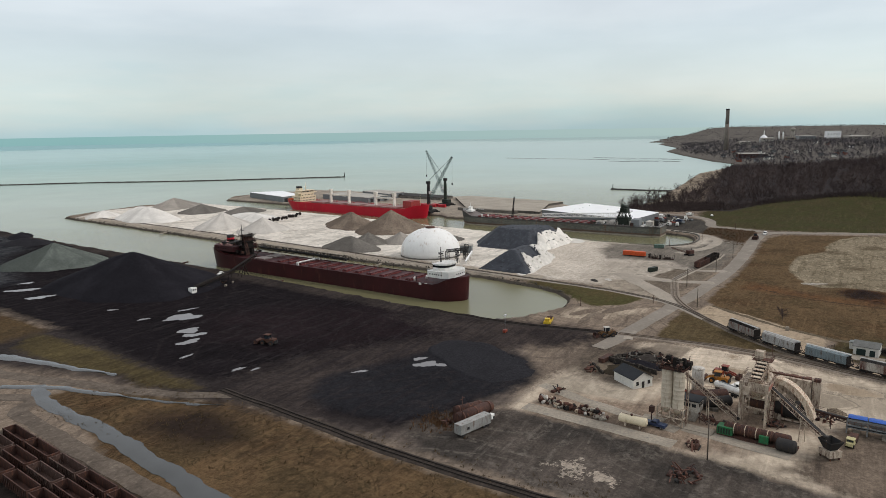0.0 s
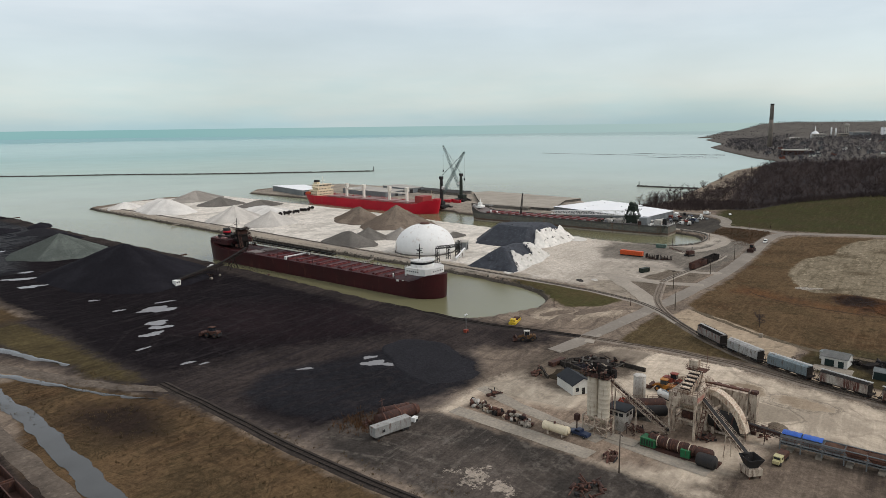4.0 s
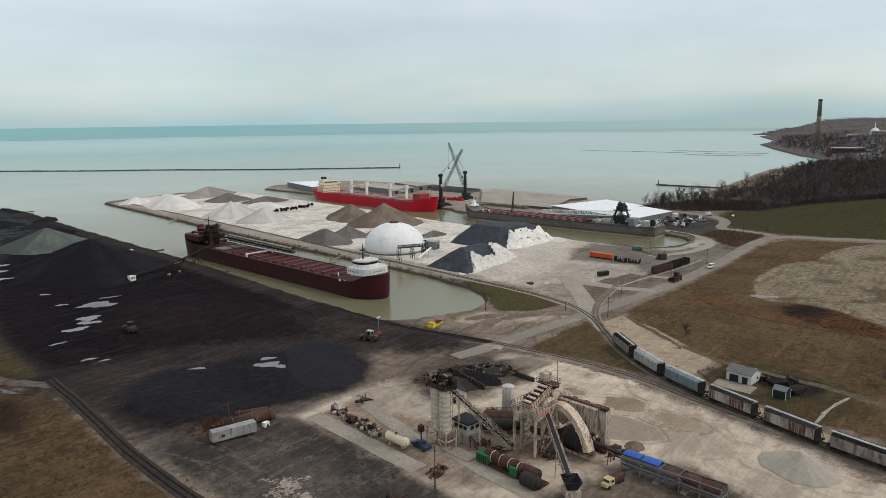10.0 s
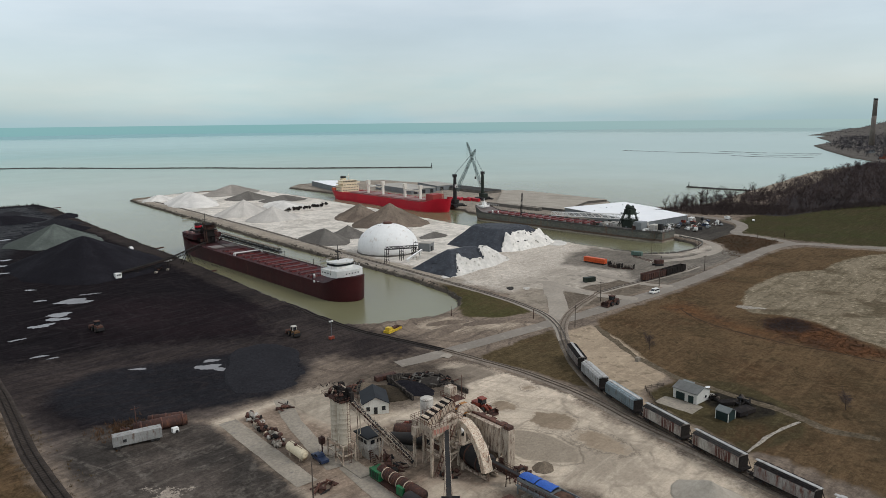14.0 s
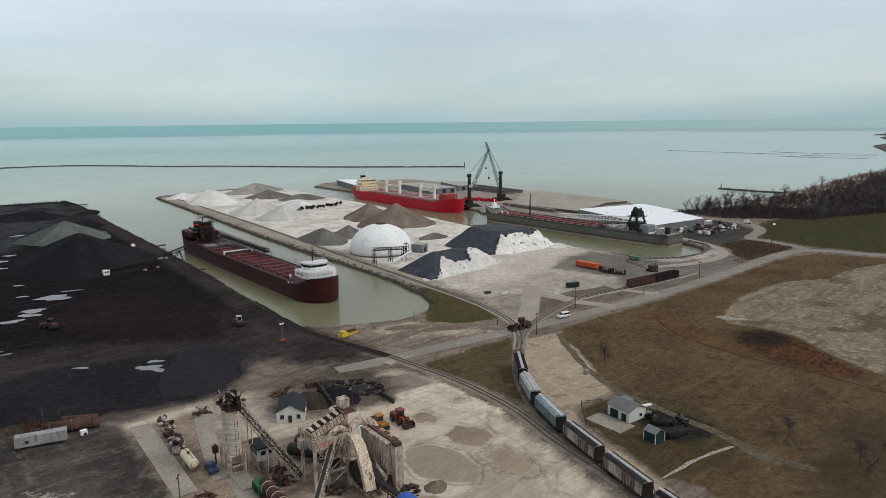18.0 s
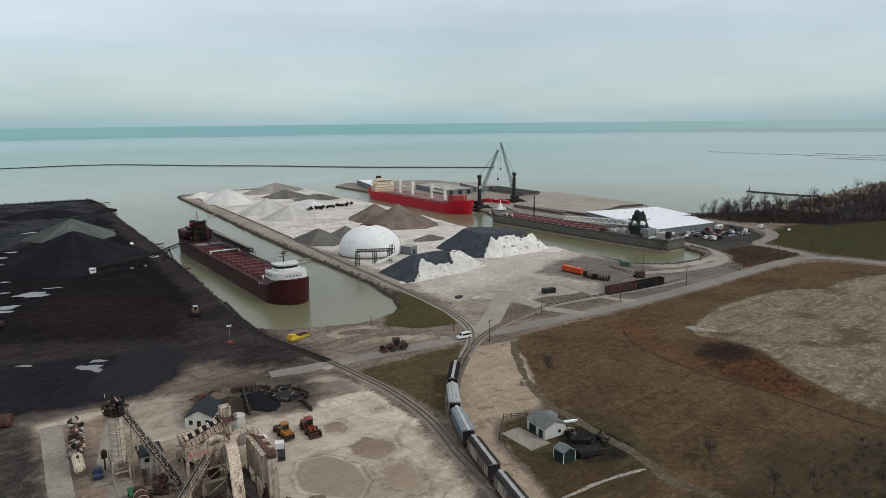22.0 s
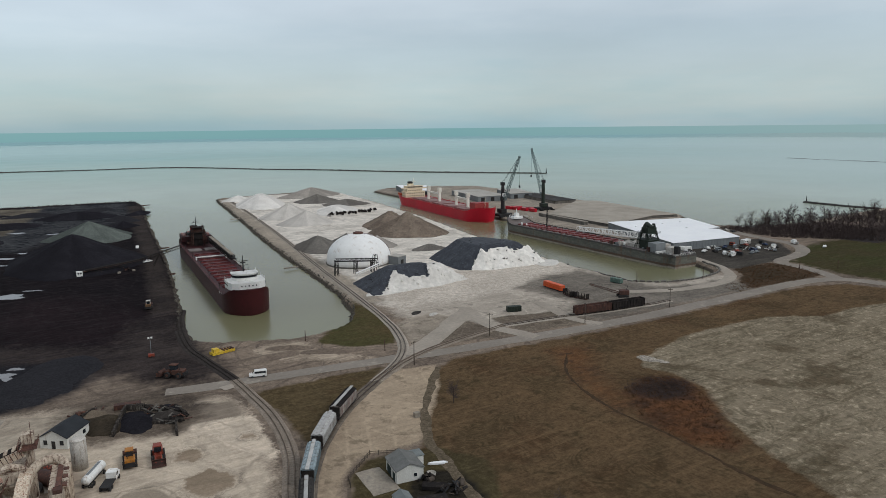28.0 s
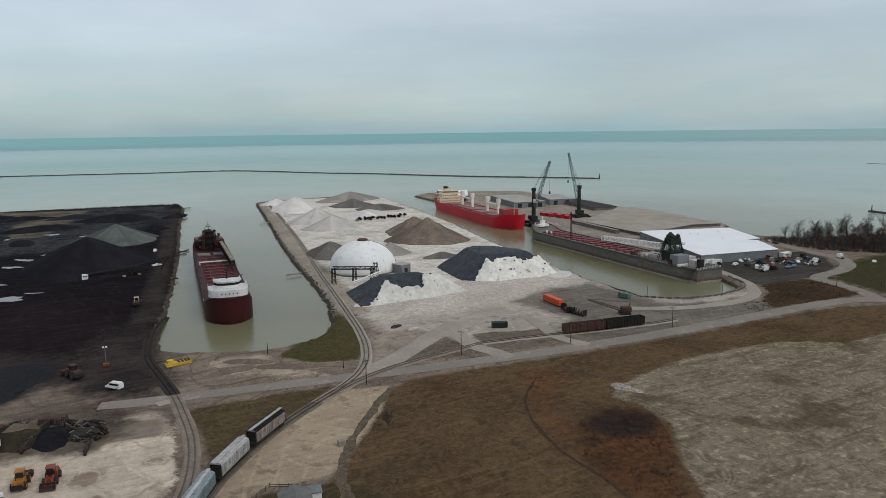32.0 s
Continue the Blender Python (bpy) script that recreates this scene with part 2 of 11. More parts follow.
M["silo"] = surf("cream_silo_steel", (0.60, 0.53, 0.42), (0.50, 0.435, 0.34), 0.7, big=0.3, dirt=(0.26, 0.19, 0.14), dirt_amt=0.25, grainy=0.4)
M["plant_cream"] = surf("dusty_cream_plant_paint", (0.56, 0.475, 0.375), (0.40, 0.325, 0.25), 0.8, big=0.5, dirt=(0.13, 0.078, 0.055), dirt_amt=0.5, grainy=0.7)
M["plant_rusty"] = surf("flaking_rusty_duct", (0.60, 0.52, 0.41), (0.48, 0.38, 0.28), 0.8, big=0.8, dirt=(0.2, 0.075, 0.042), dirt_amt=0.42)
M["dome_white"] = surf("white_dome_shell", (0.80, 0.79, 0.76), (0.74, 0.73, 0.70), 0.6, big=0.09, fine=0.7, dirt=(0.45, 0.36, 0.28), dirt_amt=0.16, vary=0, grainy=0.2)
M["roof_white"] = surf("white_membrane_roof", (0.82, 0.82, 0.81), (0.77, 0.77, 0.77), 0.6, big=0.05, fine=0.4, vary=0, grainy=0.15)
M["metal_wall"] = surf("grey_metal_wall", (0.20, 0.212, 0.215), (0.155, 0.165, 0.167), 0.55, big=0.1, grainy=0.5)
M["roof_grey"] = surf("grey_roof", (0.36, 0.335, 0.295), (0.29, 0.27, 0.235), 0.75, big=0.08, grainy=0.5)
M["slate_roof"] = surf("dark_slate_roof", (0.026, 0.029, 0.033), (0.019, 0.021, 0.024), 0.85, big=0.3)
M["wall_white"] = surf("white_house_wall", (0.66, 0.65, 0.60), (0.57, 0.56, 0.51), 0.8, big=0.4, dirt=(0.4, 0.35, 0.28), dirt_amt=0.12, grainy=0.4)
M["shed_teal"] = surf("teal_shed_wall", (0.018, 0.034, 0.031), (0.014, 0.026, 0.024), 0.6, big=0.5)
M["hopper_grey"] = surf("pale_hopper_car_paint", (0.30, 0.285, 0.26), (0.20, 0.185, 0.168), 0.7, big=0.35, dirt=(0.12, 0.05, 0.038), dirt_amt=0.55, vary=0.2)
M["hopper_blue"] = surf("blue_grey_hopper_paint", (0.19, 0.235, 0.25), (0.135, 0.168, 0.18), 0.7, big=0.3, dirt=(0.1, 0.075, 0.06), dirt_amt=0.3)
M["tarp_blue"] = surf("blue_tarpaulin", (0.03, 0.11, 0.42), (0.025, 0.08, 0.32), 0.5, big=0.8)
M["tarp_grey"] = surf("slate_tarpaulin", (0.046, 0.050, 0.060), (0.026, 0.029, 0.036), 0.7, big=0.35, fine=0.7, dirt=(0.10, 0.11, 0.125), dirt_amt=0.25, bump=0.6)
M["salt"] = surf("white_salt", (0.68, 0.65, 0.595), (0.56, 0.53, 0.48), 0.95, big=0.18, fine=0.5, dirt=(0.52, 0.48, 0.44), dirt_amt=0.1, bump=0.5, grainy=0.5)
M["asphalt"] = surf("worn_grey_asphalt", (0.245, 0.214, 0.180), (0.205, 0.180, 0.151), 0.92, big=0.05, fine=0.9, dirt=(0.31, 0.275, 0.23), dirt_amt=0.25, vary=0, grainy=0.35)
M["road_pale"] = surf("dusty_pale_road", (0.345, 0.302, 0.250), (0.29, 0.253, 0.209), 0.95, big=0.07, fine=0.8, dirt=(0.27, 0.245, 0.21), dirt_amt=0.2, vary=0, grainy=0.45)
M["dirt_track"] = surf("rutted_tan_dirt", (0.150, 0.122, 0.098), (0.092, 0.075, 0.061), 0.95, big=0.16, fine=0.9, dirt=(0.20, 0.165, 0.13), dirt_amt=0.2, vary=0, grainy=0.8)
M["ballast"] = surf("brown_track_ballast", (0.175, 0.145, 0.115), (0.115, 0.095, 0.076), 0.95, big=0.2, fine=1.5, vary=0)
M["tie"] = surf("dark_timber_tie", (0.165, 0.128, 0.100), (0.115, 0.090, 0.071), 0.9, big=0.6, vary=0)
M["rail"] = surf("rail_steel", (0.10, 0.078, 0.064), (0.07, 0.055, 0.046), 0.6, metal=0.6, big=1.0, vary=0)
M["wood_pole"] = surf("weathered_wood_pole", (0.10, 0.08, 0.065), (0.07, 0.058, 0.048), 0.9, big=1.0)
M["bark"] = surf("grey_brown_bark", (0.075, 0.055, 0.047), (0.05, 0.038, 0.034), 0.95, big=1.0)
# far crowns lifted to blue-grey: distance haze put into the colour
M["hazy_far_twig"] = surf("haze_grey_far_crowns", (0.100, 0.093, 0.099), (0.066, 0.061, 0.067), 0.95, big=0.004, fine=0.05, bump=0)
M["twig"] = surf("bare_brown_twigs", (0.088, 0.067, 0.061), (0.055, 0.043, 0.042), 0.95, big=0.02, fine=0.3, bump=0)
M["brick"] = surf("chimney_concrete", (0.21, 0.18, 0.155), (0.16, 0.135, 0.12), 0.9, big=0.05, fine=0.5, vary=0)
M["dark_rock"] = surf("dark_wet_stone", (0.07, 0.066, 0.06), (0.045, 0.042, 0.038), 0.95, big=0.12, fine=0.8, vary=0)
M["rock"] = surf("grey_riprap_stone", (0.155, 0.140, 0.118), (0.080, 0.074, 0.062), 0.95, big=0.12, fine=0.8, vary=0.3)
M["dirtpile"] = surf("brown_earth", (0.17, 0.135, 0.10), (0.12, 0.095, 0.07), 0.95, big=0.4)
M["limewhite"] = surf("pale_limestone_dust", (0.40, 0.36, 0.30), (0.26, 0.23, 0.19), 0.95, big=0.4, fine=1.5, dirt=(0.14, 0.12, 0.1), dirt_amt=0.5)


def pile_mat(name, c, c2, streak=0.5, fine=1.2, grainy=1.0, faces=0.6):
    """Loose material: broad drifts of tone, darker sectors, streaks down the slope and coarse grain."""
    m, nt, b = nodes_of(name)
    co = nt.nodes.new("ShaderNodeTexCoord").outputs["Object"]
    mp = nt.nodes.new("ShaderNodeMapping")
    mp.inputs["Scale"].default_value = (1.0, 1.0, 0.18)
    link(nt, co, mp.inputs[0])
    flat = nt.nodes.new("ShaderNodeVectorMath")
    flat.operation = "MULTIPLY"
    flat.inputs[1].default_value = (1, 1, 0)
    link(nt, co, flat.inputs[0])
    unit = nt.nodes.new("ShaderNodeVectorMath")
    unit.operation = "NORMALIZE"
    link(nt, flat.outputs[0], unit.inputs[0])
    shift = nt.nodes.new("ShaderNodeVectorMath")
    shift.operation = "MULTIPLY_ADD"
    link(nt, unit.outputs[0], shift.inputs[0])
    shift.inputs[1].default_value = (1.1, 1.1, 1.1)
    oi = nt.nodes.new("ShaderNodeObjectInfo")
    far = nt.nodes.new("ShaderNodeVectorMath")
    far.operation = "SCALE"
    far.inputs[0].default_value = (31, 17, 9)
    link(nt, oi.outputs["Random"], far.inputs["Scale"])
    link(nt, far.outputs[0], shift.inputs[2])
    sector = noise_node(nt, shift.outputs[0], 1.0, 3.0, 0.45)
    n1 = noise_node(nt, co, 0.09, 5.0)
    n2 = noise_node(nt, mp.outputs[0], 0.55, 6.0, 0.7)
    n3 = noise_node(nt, co, fine, 5.0, 0.75)
    col = mix_rgb(nt, remap(nt, n1, 0.38, 0.62), c, c2)
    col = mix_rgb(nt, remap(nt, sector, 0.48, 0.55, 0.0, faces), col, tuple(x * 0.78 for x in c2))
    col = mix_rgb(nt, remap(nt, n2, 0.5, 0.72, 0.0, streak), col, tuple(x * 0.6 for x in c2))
    col = mix_rgb(nt, 1.0, col, remap(nt, n3, 0.34, 0.66, 1 - 0.28 * grainy, 1 + 0.26 * grainy), "MULTIPLY")
    link(nt, col, b.inputs["Base Color"])
    b.inputs["Roughness"].default_value = 0.96
    b.inputs["Specular IOR Level"].default_value = 0.02
    bump_to(nt, b, n3, 0.8, 0.3)
    return m


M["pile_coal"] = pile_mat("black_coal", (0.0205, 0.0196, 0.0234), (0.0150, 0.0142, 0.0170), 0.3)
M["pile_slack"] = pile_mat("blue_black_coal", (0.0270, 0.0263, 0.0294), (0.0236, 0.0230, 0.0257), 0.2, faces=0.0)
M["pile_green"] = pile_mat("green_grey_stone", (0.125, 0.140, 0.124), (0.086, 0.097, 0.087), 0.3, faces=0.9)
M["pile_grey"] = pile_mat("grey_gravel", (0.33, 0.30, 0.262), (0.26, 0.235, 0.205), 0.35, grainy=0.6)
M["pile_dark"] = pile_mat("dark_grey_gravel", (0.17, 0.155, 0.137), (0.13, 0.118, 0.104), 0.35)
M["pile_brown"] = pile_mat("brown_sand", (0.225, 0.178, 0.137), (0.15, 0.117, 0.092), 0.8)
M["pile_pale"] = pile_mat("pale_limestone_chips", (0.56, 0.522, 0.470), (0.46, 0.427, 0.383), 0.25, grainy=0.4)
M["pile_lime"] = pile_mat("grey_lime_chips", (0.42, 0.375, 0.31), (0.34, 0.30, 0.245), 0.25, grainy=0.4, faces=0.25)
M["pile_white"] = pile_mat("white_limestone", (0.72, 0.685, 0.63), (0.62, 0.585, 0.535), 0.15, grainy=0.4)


def water_mat():
    m, nt, b = nodes_of("lake_water")
    pos = nt.nodes.new("ShaderNodeNewGeometry").outputs["Position"]
    sub = nt.nodes.new("ShaderNodeVectorMath")
    sub.operation = "DISTANCE"
    sub.inputs[1].default_value = (60, 60, -2.5)
    link(nt, pos, sub.inputs[0])
    n = noise_node(nt, pos, 0.0016, 4.0)
    d = math_node(nt, "ADD", sub.outputs["Value"], math_node(nt, "MULTIPLY", math_node(nt, "SUBTRACT", n, 0.5), 700.0))
    ramp = nt.nodes.new("ShaderNodeValToRGB")
    link(nt, remap(nt, d, 0, 4600), ramp.inputs[0])
    el = ramp.color_ramp.elements
    el[0].position, el[0].color = 0.02, (0.150, 0.140, 0.075, 1)
    # far stops are raised: sky reflection put into the base colour
    el[1].position, el[1].color = 0.95, (0.27, 0.425, 0.44, 1)
    for p, c in ((0.07, (0.20, 0.205, 0.13, 1)), (0.13, (0.29, 0.335, 0.262, 1)), (0.25, (0.245, 0.36, 0.305, 1)), (0.37, (0.18, 0.335, 0.31, 1)), (0.55, (0.27, 0.425, 0.41, 1))):
        e = el.new(p)
        e.color = c
    big = noise_node(nt, pos, 0.012, 5.0)
    col = mix_rgb(nt, 1.0, ramp.outputs[0], remap(nt, big, 0.3, 0.7, 0.93, 1.06), "MULTIPLY")
    # silty tint along the far coast, with reflected sky put into its colour
    sp = nt.nodes.new("ShaderNodeSeparateXYZ")
    link(nt, pos, sp.inputs[0])
    off = math_node(nt, "SUBTRACT", math_node(nt, "MULTIPLY", sp.outputs["X"], 0.62), sp.outputs["Y"])
    silt = math_node(nt, "MULTIPLY", remap(nt, off, -900, 300), remap(nt, sp.outputs["X"], 500, 1100))
    col = mix_rgb(nt, math_node(nt, "MULTIPLY", silt, 0.75), col, (0.36, 0.44, 0.42))
    link(nt, col, b.inputs["Base Color"])
    b.inputs["Roughness"].default_value = 0.2
    link(nt, math_node(nt, "ADD", remap(nt, d, 250, 900, 0.28, 0.0), remap(nt, d, 1000, 3900, 0.06, 0.0)), b.inputs["Specular IOR Level"])
    b.inputs["IOR"].default_value = 1.33
    mp = nt.nodes.new("ShaderNodeMapping")
    mp.inputs["Rotation"].default_value = (0, 0, 0.5)
    mp.inputs["Scale"].default_value = (0.5, 1.6, 1)
    link(nt, pos, mp.inputs[0])
    bump_to(nt, b, noise_node(nt, mp.outputs[0], 0.35, 5.0, 0.65), 0.12, 0.4)
    return m


M["water"] = water_mat()


def puddle_mat(name, c, rough=0.12):
    m, nt, b = nodes_of(name)
    pos = nt.nodes.new("ShaderNodeNewGeometry").outputs["Position"]
    n = noise_node(nt, pos, 0.15, 4.0)
    link(nt, mix_rgb(nt, n, c, tuple(x * 0.7 for x in c)), b.inputs["Base Color"])
    b.inputs["Roughness"].default_value = rough
    b.inputs["IOR"].default_value = 1.33
    return m


M["puddle"] = puddle_mat("pale_silt_puddle", (0.185, 0.172, 0.172), 0.22)
M["creek"] = puddle_mat("grey_creek_water", (0.062, 0.064, 0.062), 0.1)

# ---- plan: shore, zones of the ground, heights ----
WATER = -2.5
SHORE = [(-4800, 600), (-900, 590), (-167, 562), (-88, 551), (8, 541), (6.6, 493), (-11.9, 359), (-26.8, 229), (-35.3, 161), (-46.4, 80),
         (-53.8, 34), (-59.7, -2), (-60.7, -22), (-52, -32), (-39, -38), (-25.6, -43.5), (-9.7, -39.7), (-0.4, -33), (9, -16.7), (16.3, 12),
         (22.9, 55.7), (28, 108), (39.4, 195), (61, 336), (83.4, 490), (88, 512), (135, 522), (185, 528), (222, 503), (229, 475)]
SHORE += [(216.7, 359), (197, 239), (174, 132), (160, 48), (154, -3), (152, -32), (152, -48), (163, -59), (181, -62), (200, -59),
          (211, -51), (216, -38), (221, -22), (231, 120), (236, 165), (246, 178), (264, 370), (275, 490), (300, 508), (350, 508), (415, 470),
          (420, 392), (412, 310), (404, 210), (388, 112), (362, 92), (355, 60), (372, 30)]
SHORE += [(440, 25), (526, 32), (681, 43), (883, 60), (1052, 40), (1210, 46), (1317, 107), (1604, 223), (1883, 327), (2204, 359), (3022, 652),
          (4900, 950), (4900, -4900), (-4900, -4900)]
HILL = [(300, -420), (312, -140), (318, -62), (400, -22), (560, 0), (800, 8), (1060, -5), (1330, 60), (1700, 190), (2300, 310), (3100, 600),
        (4900, 880), (4900, -4900), (-600, -4900), (-300, -700)]
